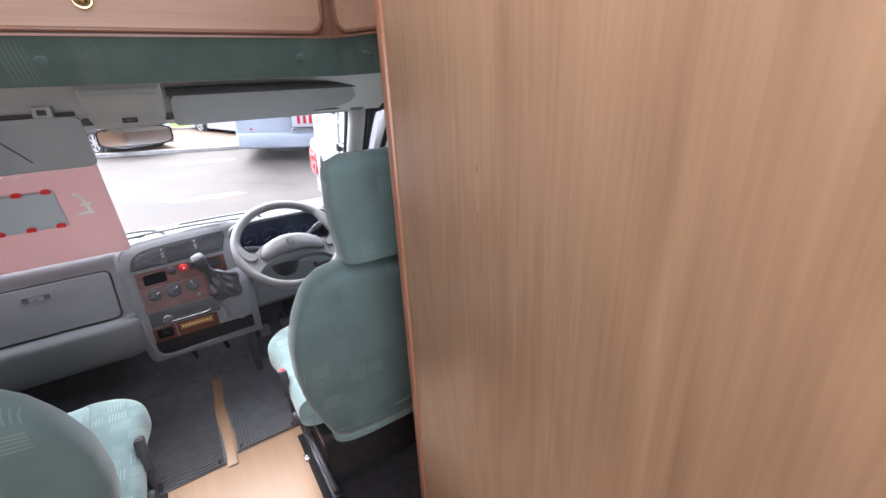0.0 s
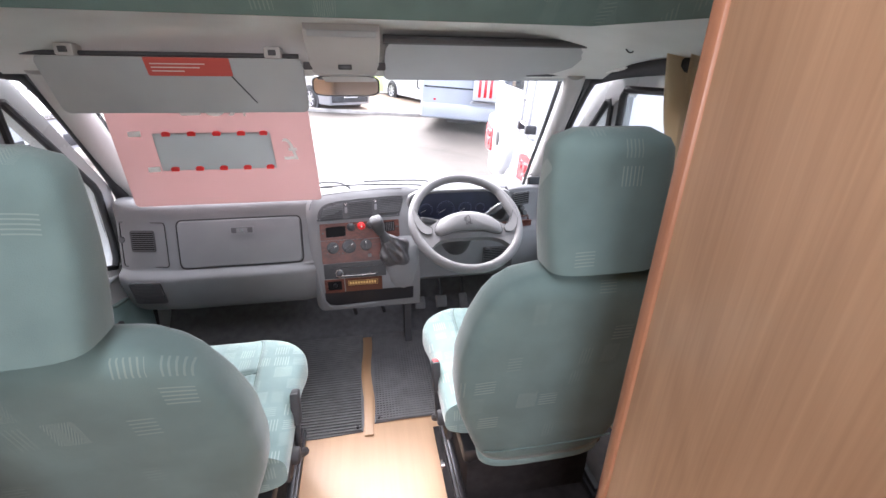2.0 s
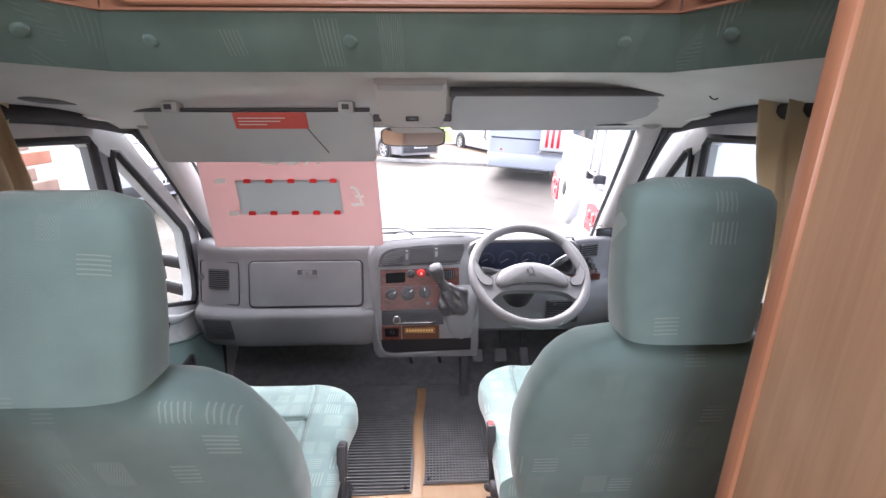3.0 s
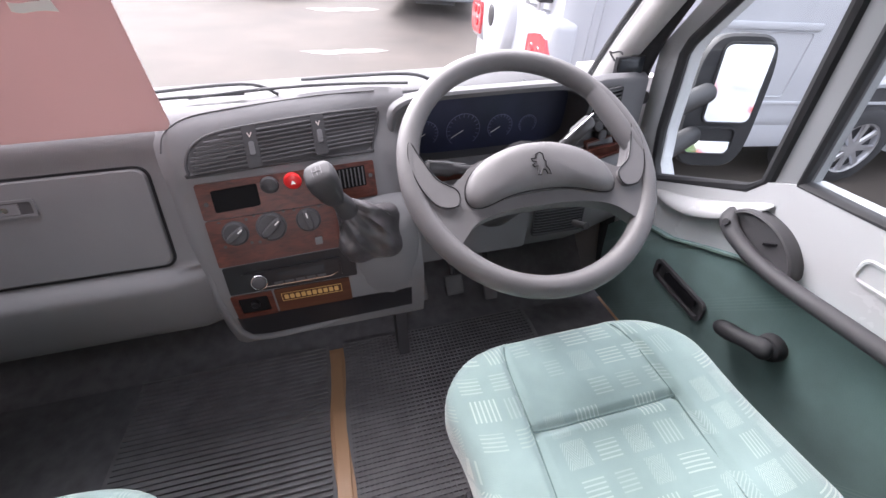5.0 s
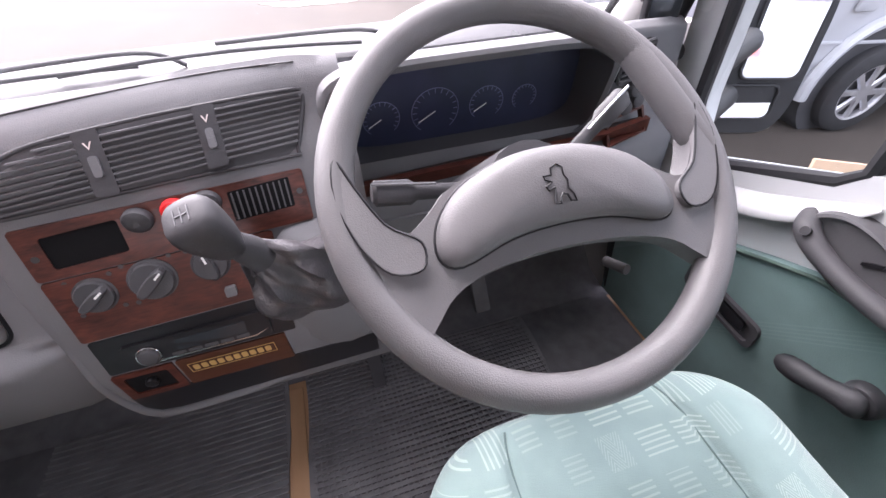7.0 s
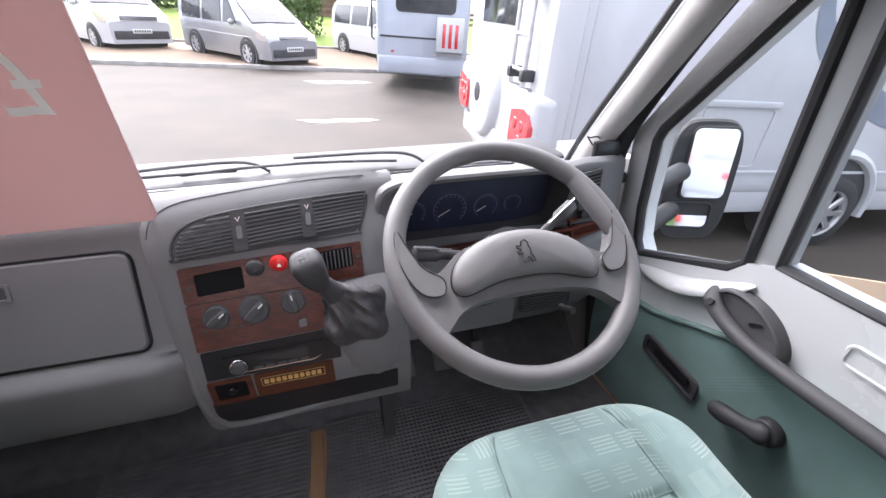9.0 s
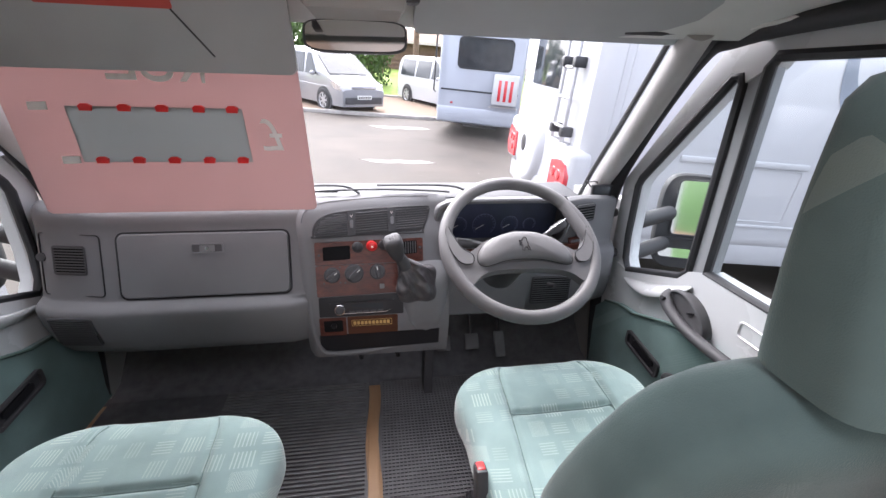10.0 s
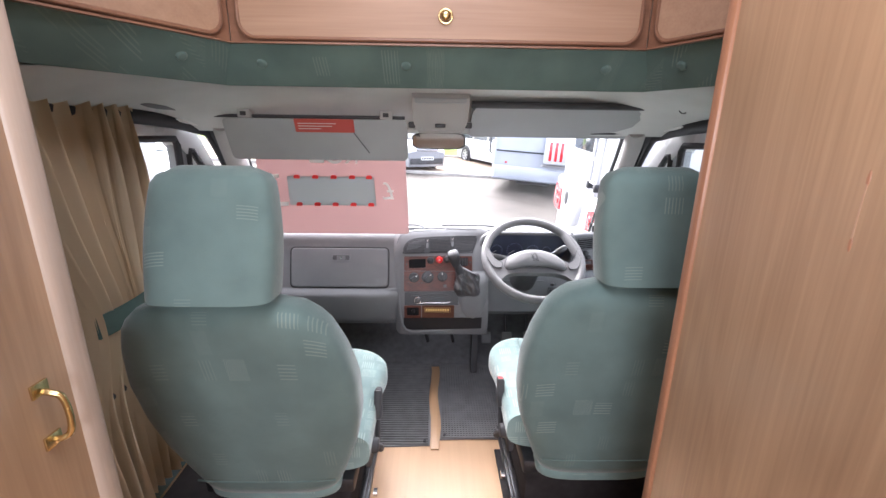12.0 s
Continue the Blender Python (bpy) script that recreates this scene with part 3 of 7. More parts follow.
    tagged(part("rain_drops", b, DROP, t, "scattered rain drops on the glass"), kind="stuff")
    return t


door(1, "white driver door with green card, dark arm rest and rain-spotted windows")
door(-1, "white passenger door with green card, dark arm rest and windows")

for sx, nm in ((1, "seal"), (-1, "seal")):
    b = bmesh.new()
    tube(b, spline([(sx * 0.925, 1.02, 0.05), (sx * 0.915, 1.075, 0.40), (sx * 0.91, 1.085, 0.72), (sx * 0.90, 0.98, 0.93), (sx * 0.885, 0.775, 1.185), (sx * 0.885, 0.66, 1.232), (sx * 0.905, 0.40, 1.262), (sx * 0.915, -0.2, 1.285)], 8), 0.024, 10)
    solo("trim_door_seal", b, SEAL, "black rubber seal round the door opening", "door seal", "structure")
    b = bmesh.new()
    c = spline([(sx * 0.895, 1.22, 0.66), (sx * 0.872, 1.10, 0.80), (sx * 0.845, 0.94, 0.965), (sx * 0.812, 0.76, 1.155), (sx * 0.785, 0.66, 1.25)], 8)
    tube(b, c, 0.045, 14, squash=0.8)
    solo("wall_pillar_a", b, PILLAR_TRIM, "pale grey trimmed windscreen pillar", "pillar", "structure")
    b = bmesh.new()
    tube(b, [p + Vector((-sx * 0.035, 0.028, 0.012)) for p in c], 0.008, 8)
    solo("trim_windscreen", b, SEAL, "black windscreen gasket down the pillar", "gasket", "structure")
    edge = spline([(sx * 0.91, 1.085, 0.66), (sx * 0.912, 1.075, 0.76), (sx * 0.90, 0.98, 0.93), (sx * 0.885, 0.775, 1.185), (sx * 0.885, 0.66, 1.232)], 8)
    b = bmesh.new()
    for d in (0.0, 0.02):
        rings(b, [[p + Vector((sx * (0.03 + d), 0.0, 0)), p.lerp(q, 0.5) + Vector((sx * (0.016 + d), 0, 0)), q + Vector((sx * (0.004 + d), 0, 0))] for p, q in zip(c, edge)], closed=False, cap=False)
    solo("wall_pillar_flank", b, SEAL, "dark rubber flank between windscreen pillar and door", "pillar", "structure")
    for q in (0.27, 0.56, 0.80):
        b = bmesh.new()
        p = c[int(q * (len(c) - 1))] + Vector((-sx * 0.016, -0.036, 0.0))
        ball(b, p, 0.005, 0.003, 0.005, 10)
        solo("pillar_plug", b, BLACK, "small black screw plug in the pale pillar trim", "plug", "", "pillar plugs")
    # body side behind the doors and round the footwell
    b = bmesh.new()
    box(b, sx * 0.93 if sx > 0 else -1.02, sx * 1.02 if sx > 0 else -0.93, -0.45, 0.03, -0.05, 1.36)
    solo("wall_pillar_b", b, PILLAR, "pale grey body pillar behind the cab door", "pillar", "structure")
    b = bmesh.new()
    rings(b, [[Vector((x, y, z)) for y, z in ((1.05, -0.05), (1.06, 0.45), (1.09, 0.72), (1.42, 0.69), (1.42, -0.05))] for x in (sx * 0.925, sx * 1.0)])
    solo("wall_footwell_side", b, PILLAR, "pale grey body side beside the footwell", "body side", "structure")

# windscreen
b = bmesh.new()


def screen(u, v):
    x = (u * 2 - 1)
    hw = 0.885 - 0.095 * v
    return Vector((x * hw, 1.395 - 0.675 * v - (0.15 - 0.10 * v) * x * x, 0.648 + 0.587 * v + 0.01 * math.sin(math.pi * v)))


sheet(b, screen, 24, 10)
g = solo("windscreen", b, GLASS, "raked clear windscreen over the dashboard", "windscreen", "structure")
g.visible_shadow = False
b = bmesh.new()
rnd = random.Random(21)
for i in range(130):
    p = screen(rnd.uniform(0.48, 0.97), 0.12 + 0.86 * rnd.random() ** 0.7) + Vector((0, 0.002, 0.002))
    r = rnd.uniform(0.0008, 0.0021)
    ball(b, p, r, r * 0.6, r * rnd.uniform(0.9, 1.4), 6)
tagged(part("rain_drops", b, DROP, g, "scattered rain drops on the glass"), kind="stuff")
b = bmesh.new()
tube(b, [screen(i / 24, 1.0) + Vector((0, -0.012, 0.004)) for i in range(25)], 0.012, 8)
solo("trim_windscreen", b, SEAL, "black gasket along the top of the windscreen", "gasket", "structure")


# headliner, from the windscreen header back to the fabric valance
def rear_y(x):
    a = abs(x)
    return 0.16 if a < 0.53 else max(-0.44, 0.16 - (a - 0.53) * 1.85)


def liner(u, v, lift=0.0):
    x = (u * 2 - 1) * 0.93
    a = max(0, abs(x) - 0.55) / 0.38
    yf = 0.705 - 0.09 * (x / 0.93) ** 4
    y = yf + (rear_y(x) + 0.02 - yf) * v
    z = 1.222 + 0.13 * (1 - (1 - v) ** 5) - 0.085 * a * a * min(1, v * 2.2)
    return Vector((x, y, z + lift))


b = bmesh.new()
sheet(b, liner, 40, 16)
sheet(b, lambda u, v: liner(u, v, 0.03), 40, 16)
solo("ceiling_headliner", b, HEADLINER, "grey moulded cab headliner", "headliner", "structure")
for sx in (1, -1):
    b = bmesh.new()
    tube(b, spline([(sx * 0.80, 0.70, 1.224), (sx * 0.87, 0.56, 1.252), (sx * 0.90, 0.35, 1.268), (sx * 0.905, -0.1, 1.275)], 8), 0.006, 8)
    solo("trim_headliner", b, WHITE, "pale bead along the headliner over the door", "trim", "structure")
    b = bmesh.new()
    box(b, 0.94 if sx > 0 else -1.02, 1.02 if sx > 0 else -0.94, -0.5, 1.1, 1.25, 1.42)
    solo("wall_roof_rail", b, PILLAR, "painted roof rail over the cab door", "roof rail", "structure")
for sx in (1, -1):
    b = bmesh.new()
    box(b, 0.90 if sx > 0 else -0.945, 0.945 if sx > 0 else -0.90, -0.45, 0.17, 1.262, 1.45, 0.01)
    solo("wall_valance_side", b, FABRIC, "green fabric panel over the curtain", "valance", "structure")
# unseen closure that keeps sky light from leaking over the headliner
b = bmesh.new()
box(b, -1.0, 1.0, 0.14, 0.76, 1.395, 1.42)
solo("ceiling_cab_roof", b, PILLAR, "unseen cab roof closing out light over the headliner", "roof", "structure")

# fabric valance and the lockers over the cab
LINE_B = [(-0.80, -0.33), (-0.525, 0.157), (0.555, 0.157), (0.80, -0.33)]
LINE_T = [(-0.755, -0.38), (-0.465, 0.075), (0.505, 0.075), (0.755, -0.38)]
for i in range(3):
    (x0, y0), (x1, y1) = LINE_B[i], LINE_B[i + 1]
    (a0, c0), (a1, c1) = LINE_T[i], LINE_T[i + 1]
    b = bmesh.new()

    def val(u, v, w=0.0, k=(x0, y0, x1, y1, a0, c0, a1, c1)):
        p = Vector((k[0] + (k[2] - k[0]) * u, k[1] + (k[3] - k[1]) * u, 1.338))
        q = Vector((k[4] + (k[6] - k[4]) * u, k[5] + (k[7] - k[5]) * u, 1.42))
        return p.lerp(q, v) + Vector((0, -0.006 * math.sin(math.pi * v) + w, 0))
    sheet(b, val, 24, 6)
    sheet(b, lambda u, v: val(u, v, 0.015), 24, 6)
    v3 = solo("wall_valance", b, FABRIC, "dark green patterned fabric valance under the lockers", "valance", "structure")
    for u in ((0.17, 0.8) if i != 1 else (0.08, 0.42, 0.9)):
        n = (val(u + 0.01, 0.5) - val(u, 0.5)).cross(val(u, 0.6) - val(u, 0.5)).normalized()
        n = n if n.y < 0 else -n
        b = bmesh.new()
        p = val(u, 0.55)
        cyl(b, p, p + n * 0.006, 0.013, 0.010, 18, 0.002)
        part("button", b, FABRIC, v3, "covered button")
    # locker door above this stretch
    d = Vector((a1 - a0, c1 - c0, 0)).normalized()
    nrm = Vector((d.y, -d.x, 0))
    nrm = nrm if nrm.y < 0 else -nrm
    L = (Vector((a1, c1, 0)) - Vector((a0, c0, 0))).length
    fl = lambda u, v, w, d=d, nrm=nrm, o=Vector((a0, c0, 0)): o + d * u + nrm * w + Vector((0, 0, v))
    lk = thing("overhead_locker", "oak overhead locker with rounded door over the cab", "locker", (a0, c0, 1.42), "lockers over the cab")
    b = bmesh.new()
    prism(b, [(0, 1.422), (L, 1.422), (L, 1.80), (0, 1.80)], fl, -0.02, -0.002)
    part("carcass", b, OAK_DARK, lk, "darker oak face frame")
    b = bmesh.new()
    prism(b, rounded(0.028, L - 0.028, 1.434, 1.79, 0.035, 6), fl, -0.002, 0.012)
    dr = part("door", b, OAK_ACROSS, lk, "pale oak veneer locker door")
    b = bmesh.new()
    tube(b, [fl(u, v, 0.010) for u, v in rounded(0.026, L - 0.026, 1.432, 1.792, 0.036, 6)], 0.005, 8, True)
    part("lipping", b, OAK_DARK, dr)
    if i == 1:
        b = bmesh.new()
        p = fl(L * 0.51, 1.482, 0.012)
        cyl(b, p, p + nrm * 0.012, 0.006, n=14)
        ball(b, p + nrm * 0.014, 0.011, 0.006, 0.011, 16)
        tube(b, [p + nrm * 0.004 + Vector((0.015 * math.cos(q), 0, 0.015 * math.sin(q))) for q in [2 * math.pi * k / 18 for k in range(18)]], 0.0025, 6, True)
        part("knob", b, BRASS, dr, "round brass knob")
    b = bmesh.new()
    prism(b, [(0.0, 1.42), (L, 1.42), (L, 1.424), (0, 1.424)], fl, -0.03, 0.014)
    part("bottom_rail", b, OAK_DARK, lk)

# living area behind the cab
cab = thing("wardrobe", "tall oak wardrobe side beside the driver seat", "wardrobe", (0.46, -0.3, 0))
b = bmesh.new()
box(b, 0.456, 0.99, -2.3, -0.302, 0.0, 1.93)
part("side_panel", b, OAK, cab, "oak veneer side panel with vertical grain")
b = bmesh.new()
box(b, 0.450, 0.475, -0.312, -0.290, 0.0, 1.93, 0.005)
part("corner_lipping", b, OAK_EDGE, cab, "reddish rounded corner lipping")
b = bmesh.new()
box(b, 0.4552, 0.456, -0.5665, -0.5648, 1.122, 1.185)
part("scratch", b, OAK_ACROSS, cab, "pale scratch in the veneer")
for z in (1.12, 1.19):
    b = bmesh.new()
    ball(b, (0.456, -0.5655, z), 0.0012, 0.0022, 0.009, 8)
    part("nick", b, OAK_EDGE, cab)
cab = thing("cupboard", "tall oak cupboard with brass handle beside the passenger seat", "cupboard", (-0.5, -0.45, 0))
b = bmesh.new()
box(b, -0.99, -0.500, -2.3, -0.455, 0.0, 1.93)
part("side_panel", b, OAK, cab, "oak veneer panel")
b = bmesh.new()
box(b, -0.53, -0.492, -0.472, -0.433, 0.0, 1.93, 0.012, seg=3)
part("corner_post", b, wood("grey_oak_post", (0.30, 0.235, 0.19), (0.42, 0.34, 0.28), 0.45, 2), cab, "greyish rounded corner post")
b = bmesh.new()
HY = -0.515
tube(b, spline([(-0.494, HY, 0.902), (-0.484, HY, 0.900), (-0.475, HY + 0.003, 0.892), (-0.472, HY + 0.004, 0.866), (-0.475, HY + 0.003, 0.840), (-0.484, HY, 0.832), (-0.494, HY, 0.830)], 6), 0.0042, 10)
for z in (0.903, 0.826):
    box(b, -0.5, -0.4965, HY - 0.012, HY + 0.012, z - 0.007, z + 0.012, 0.001)
part("handle", b, BRASS, cab, "brass bow handle")
# Unseen shell that shuts out sky light; openings added for the fill lamps.
b = bmesh.new()
plate(b, rounded(-1.0, 1.0, -0.04, 1.95, 0.001, 4), rounded(-0.8, 0.8, 0.82, 1.68, 0.05, 4), lambda u, v, w: Vector((u, w, v)), -2.4, -2.3)
solo("wall_rear", b, PILLAR, "unseen pale rear wall of the living area with an opening for fill light", "wall", "structure")
b = bmesh.new()
plate(b, rounded(-1.0, 1.0, -2.4, 0.13, 0.001, 4), rounded(-0.32, 0.32, -0.99, -0.34, 0.03, 4), lambda u, v, w: Vector((u, v, w)), 1.93, 1.98)
solo("ceiling", b, PILLAR, "unseen pale ceiling of the living area with an opening for fill light", "ceiling", "structure")
b = bmesh.new()
box(b, -1.0, 1.0, 0.10, 0.16, 1.40, 1.98)
solo("wall_over_cab", b, PILLAR, "closed front of the pod over the cab", "wall", "structure")
for sx in (1, -1):
    b = bmesh.new()
    box(b, 0.99 if sx > 0 else -1.06, 1.06 if sx > 0 else -0.99, -2.4, -0.2, -0.04, 1.98)
    box(b, 0.99 if sx > 0 else -1.06, 1.06 if sx > 0 else -0.99, -0.2, 0.16, 1.42, 1.98)
    solo("wall_side", b, PILLAR, "pale side wall of the living area", "wall", "structure")


# ---- dashboard ----
dash = thing("dashboard", "grey moulded dashboard with walnut trim across the cab", "dashboard", (0, 1.0, 0.3))
PAS = [(1.39, 0.645), (1.2, 0.702), (1.05, 0.746), (0.95, 0.768), (0.912, 0.768), (0.893, 0.755), (0.887, 0.735), (0.884, 0.70), (0.858, 0.61), (0.836, 0.535),
       (0.828, 0.522), (0.812, 0.514), (0.800, 0.503), (0.797, 0.485), (0.802, 0.45), (0.818, 0.40), (0.845, 0.35), (0.90, 0.318), (1.0, 0.31), (1.28, 0.31)]


def pas_point(x, j):
    y, z = PAS[j]
    k = max(0.0, -0.69 - x)
    if y < 1.2:
        y += 0.16 * k * (1 if z > 0.515 else 0.75) + 2.2 * max(0, k - 0.14) ** 1.5
    m = max(0.0, x + 0.215)
    if z <= 0.515 and y < 1.2:
        y += 0.35 * m
    return Vector((x, y, z))


b = bmesh.new()
xs = [-0.885, -0.87, -0.84, -0.80, -0.76, -0.72, -0.69, -0.66, -0.6, -0.5, -0.4, -0.3, -0.25, -0.215, -0.19, -0.15, -0.12]
rows = []
for x in xs:
    pts = spline([pas_point(x, j) for j in range(len(PAS))], 3)
    rows.append(pts)
rings(b, rows, closed=False, cap=False)
part("passenger_side", b, DASH, dash, "grey grained lower and upper mouldings", 60)


def face(x, z, w=0.0):
    """A point on the passenger fascia, w towards the seats."""
    t = (z - 0.535) / (0.70 - 0.535)
    y = 0.836 + (0.884 - 0.836) * t
    k = max(0.0, -0.69 - x)
    return Vector((x, y + 0.16 * k + 2.2 * max(0, k - 0.14) ** 1.5 - w, z + 0.25 * w))


b = bmesh.new()
o = rounded(-0.652, -0.205, 0.530, 0.703, 0.018, 5)
rings(b, [[face(u, v, w) for u, v in q] for q, w in ((o, -0.002), (o, 0.002), ([(u * 0.988 - 0.005, 0.617 + (v - 0.617) * 0.965) for u, v in o], 0.0055))])
gb = part("glove_box_lid", b, DASH, dash, "flat grey glove box lid")
b = bmesh.new()
tube(b, [face(u, v, 0.0) for u, v in rounded(-0.655, -0.202, 0.527, 0.706, 0.02, 5)], 0.0028, 6, True)
part("shut_line", b, GLOSSBLACK, gb)
b = bmesh.new()
plate(b, rounded(-0.466, -0.378, 0.647, 0.675, 0.003, 2), rounded(-0.461, -0.383, 0.651, 0.671, 0.003, 2), face, 0.003, 0.0085)
part("handle_frame", b, DASH_LIGHT, gb)
b = bmesh.new()
prism(b, rounded(-0.462, -0.382, 0.650, 0.672, 0.002, 2), face, 0.003, 0.0062)
part("handle_recess", b, BLACK, gb)
b = bmesh.new()
prism(b, rounded(-0.442, -0.402, 0.652, 0.669, 0.002, 2), face, 0.005, 0.0078)
lt = part("latch", b, DASH_LIGHT, gb)
b = bmesh.new()
p = face(-0.422, 0.661, 0.008)
cyl(b, p, p + Vector((0, -0.002, 0)), 0.005, n=14)
part("lock", b, CHROME, lt)


def louvre(parent, name, u0, u1, v0, v1, n, f, slant=0.0, r=0.006, arch=None):
    """An air outlet: dark well, rim, slats each of its own."""
    b = bmesh.new()
    prism(b, rounded(u0, u1, v0, v1, r), f, -0.012, 0.0015)
    g = part(name, b, DEEP, parent, "dark air outlet")
    b = bmesh.new()
    tube(b, [f(u, v, 0.002) for u, v in rounded(u0, u1, v0, v1, r)], 0.0028, 6, True)
    part("rim", b, BLACK, g)
    for i in range(n):
        v = v0 + (v1 - v0) * (i + 0.5) / n
        b = bmesh.new()
        prism(b, [(u0 + 0.003, v - 0.0014), (u1 - 0.003, v - 0.0014 + slant), (u1 - 0.003, v + 0.0014 + slant), (u0 + 0.003, v + 0.0014)], f, 0.001, 0.006)
        part("slat", b, SLAT, g)
    return g


louvre(dash, "side_vent", -0.822, -0.738, 0.596, 0.670, 10, face)
b = bmesh.new()
tube(b, [face(u, v, 0.001) for u, v in rounded(-0.868, -0.695, 0.537, 0.70, 0.01, 3)], 0.002, 6, True)
part("shut_line", b, GLOSSBLACK, dash)
b = bmesh.new()
cyl(b, face(-0.862, 0.635, 0.0), face(-0.862, 0.635, 0.008), 0.012, n=12)
part("vent_wheel", b, BLACK, dash)


def low(u, v, w=0.0):
    t = (0.49 - v) / 0.12
    k = max(0.0, -0.69 - u)
    return Vector((u, 0.798 + 0.03 * t * t + 0.12 * k + 2.2 * max(0, k - 0.14) ** 1.5 - w, v))


sg = tagged(louvre(dash, "speaker_grille", -0.838, -0.725, 0.395, 0.490, 14, low, 0.0, 0.008), "grey slotted speaker grille")

# centre stack; u across, v up, w out of the face
CY = [(0.285, 0.835), (0.31, 0.822), (0.40, 0.806), (0.445, 0.803), (0.50, 0.812), (0.574, 0.824), (0.653, 0.845), (0.70, 0.853), (0.735, 0.864), (0.765, 0.880), (0.785, 0.908)]
CT = [(0.45, 0.0), (0.50, 0.03), (0.574, 0.10), (0.64, 0.13), (0.68, 0.16), (0.72, 0.22), (0.80, 0.26)]


def con(u, v, w=0.0):
    turn = (0.45 * max(0.0, u - 0.200) + 0.55 * max(0.0, v - 0.74) * min(1.0, max(0.0, (u - 0.10) / 0.15))) * min(1.0, max(0.0, (v - 0.60) / 0.05))
    y = curve1(CY, v) + curve1(CT, v) * (u + 0.12) - turn
    y2 = curve1(CY, v + 0.01) + curve1(CT, v + 0.01) * (u + 0.12) - turn
    n = Vector((curve1(CT, v), -1.0, (y2 - y) / 0.01)).normalized()
    return Vector((u, y, v)) + n * w


b = bmesh.new()
rows = []
vs = [0.29, 0.30, 0.32, 0.36, 0.40, 0.445, 0.48, 0.50, 0.53, 0.574, 0.61, 0.653, 0.68, 0.70, 0.72, 0.735, 0.75, 0.765, 0.775, 0.785]
for v in vs:
    row = []
    for i in range(31):
        u = -0.172 + 0.436 * i / 30
        e = max(0, -0.148 - u) / 0.024
        p = con(u, v, -0.03 * e ** 1.6)
        row.append(p)
    rows.append(row)
for y, z in ((0.985, 0.770), (1.05, 0.748), (1.2, 0.706), (1.39, 0.645)):
    rows.append([Vector((-0.172 + 0.436 * i / 30, y + 0.03 * max(0, i - 24) / 6 * (1 if y < 1.0 else 0), z)) for i in range(31)])
rings(b, rows, closed=False, cap=False)
part("centre_housing", b, DASH, dash, "grey centre housing", 60)
b = bmesh.new()
rings(b, [[con(-0.172, v, -0.03), con(-0.172, v, -0.13)] for v in vs if v < 0.73], closed=False, cap=False)
part("housing_side", b, DASH, dash)
b = bmesh.new()
tube(b, spline([con(-0.160, 0.735, 0.0005), con(-0.150, 0.762, 0.0005), con(-0.12, 0.776, 0.0005), con(-0.06, 0.780, 0.0005), con(0.10, 0.780, 0.0005), con(0.21, 0.779, 0.0005)], 6), 0.0013, 5)
part("crest_seam", b, BLACK, dash)
# three-part fresh-air outlet with an arched top
VO = [(-0.120, 0.6925), (0.03, 0.6895), (0.178, 0.6845), (0.188, 0.690), (0.209, 0.740), (0.203, 0.7505), (0.08, 0.7535), (-0.03, 0.7535), (-0.085, 0.7495), (-0.114, 0.737), (-0.127, 0.716), (-0.1275, 0.699)]
b = bmesh.new()
prism(b, VO, con, -0.01, 0.0008)
vent = part("air_outlet", b, BLACK, dash, "arched three-part air outlet with grey slats")
b = bmesh.new()
tube(b, spline([con(0.04 + (u - 0.04) * 1.012, 0.732 + (v - 0.732) * 1.05, 0.0) for u, v in VO], 4, True), 0.0028, 8, True)
part("rim", b, BLACK, vent)
VTOP = [(-0.1265, 0.700), (-0.124, 0.716), (-0.112, 0.736), (-0.085, 0.748), (-0.03, 0.752), (0.21, 0.752)]
for u0, u1 in ((-0.122, -0.036), (-0.012, 0.082), (0.106, 0.190)):
    for i in range(9):
        v = 0.6955 + 0.0063 * i
        a = u0
        while a < u1 and curve1(VTOP, a) < v + 0.003:
            a += 0.002
        if u1 - a < 0.012:
            continue
        e = u1 + (max(0, v - 0.69) * 0.36 if u1 > 0.15 else 0)
        b = bmesh.new()
        rings(b, [[con(a, v + 0.0026, 0.0012), con(e, v + 0.0026, 0.0012), con(e, v + 0.0012, 0.0062), con(a, v + 0.0012, 0.0062)], [con(a, v + 0.0010, 0.0012), con(e, v + 0.0010, 0.0012), con(e, v - 0.0006, 0.0062), con(a, v - 0.0006, 0.0062)]])
        part("slat", b, SLAT, vent)
for u in (-0.024, 0.094):
    b = bmesh.new()
    prism(b, rounded(u - 0.012, u + 0.012, 0.690, 0.7535, 0.002, 2), con, 0.0, 0.006)
    dv = part("divider", b, BLACK, vent)
    b = bmesh.new()
    prism(b, rounded(u - 0.0045, u + 0.0045, 0.709, 0.7305, 0.003, 3), con, 0.004, 0.0098)
    part("thumb_wheel", b, DASH_LIGHT, dv)
    b = bmesh.new()
    for e in (1, -1):
        prism(b, [(u, 0.736), (u + e * 0.0042, 0.7435), (u + e * 0.0026, 0.7435), (u, 0.7385)], con, 0.006, 0.0064)
    part("mark", b, PALE, dv)
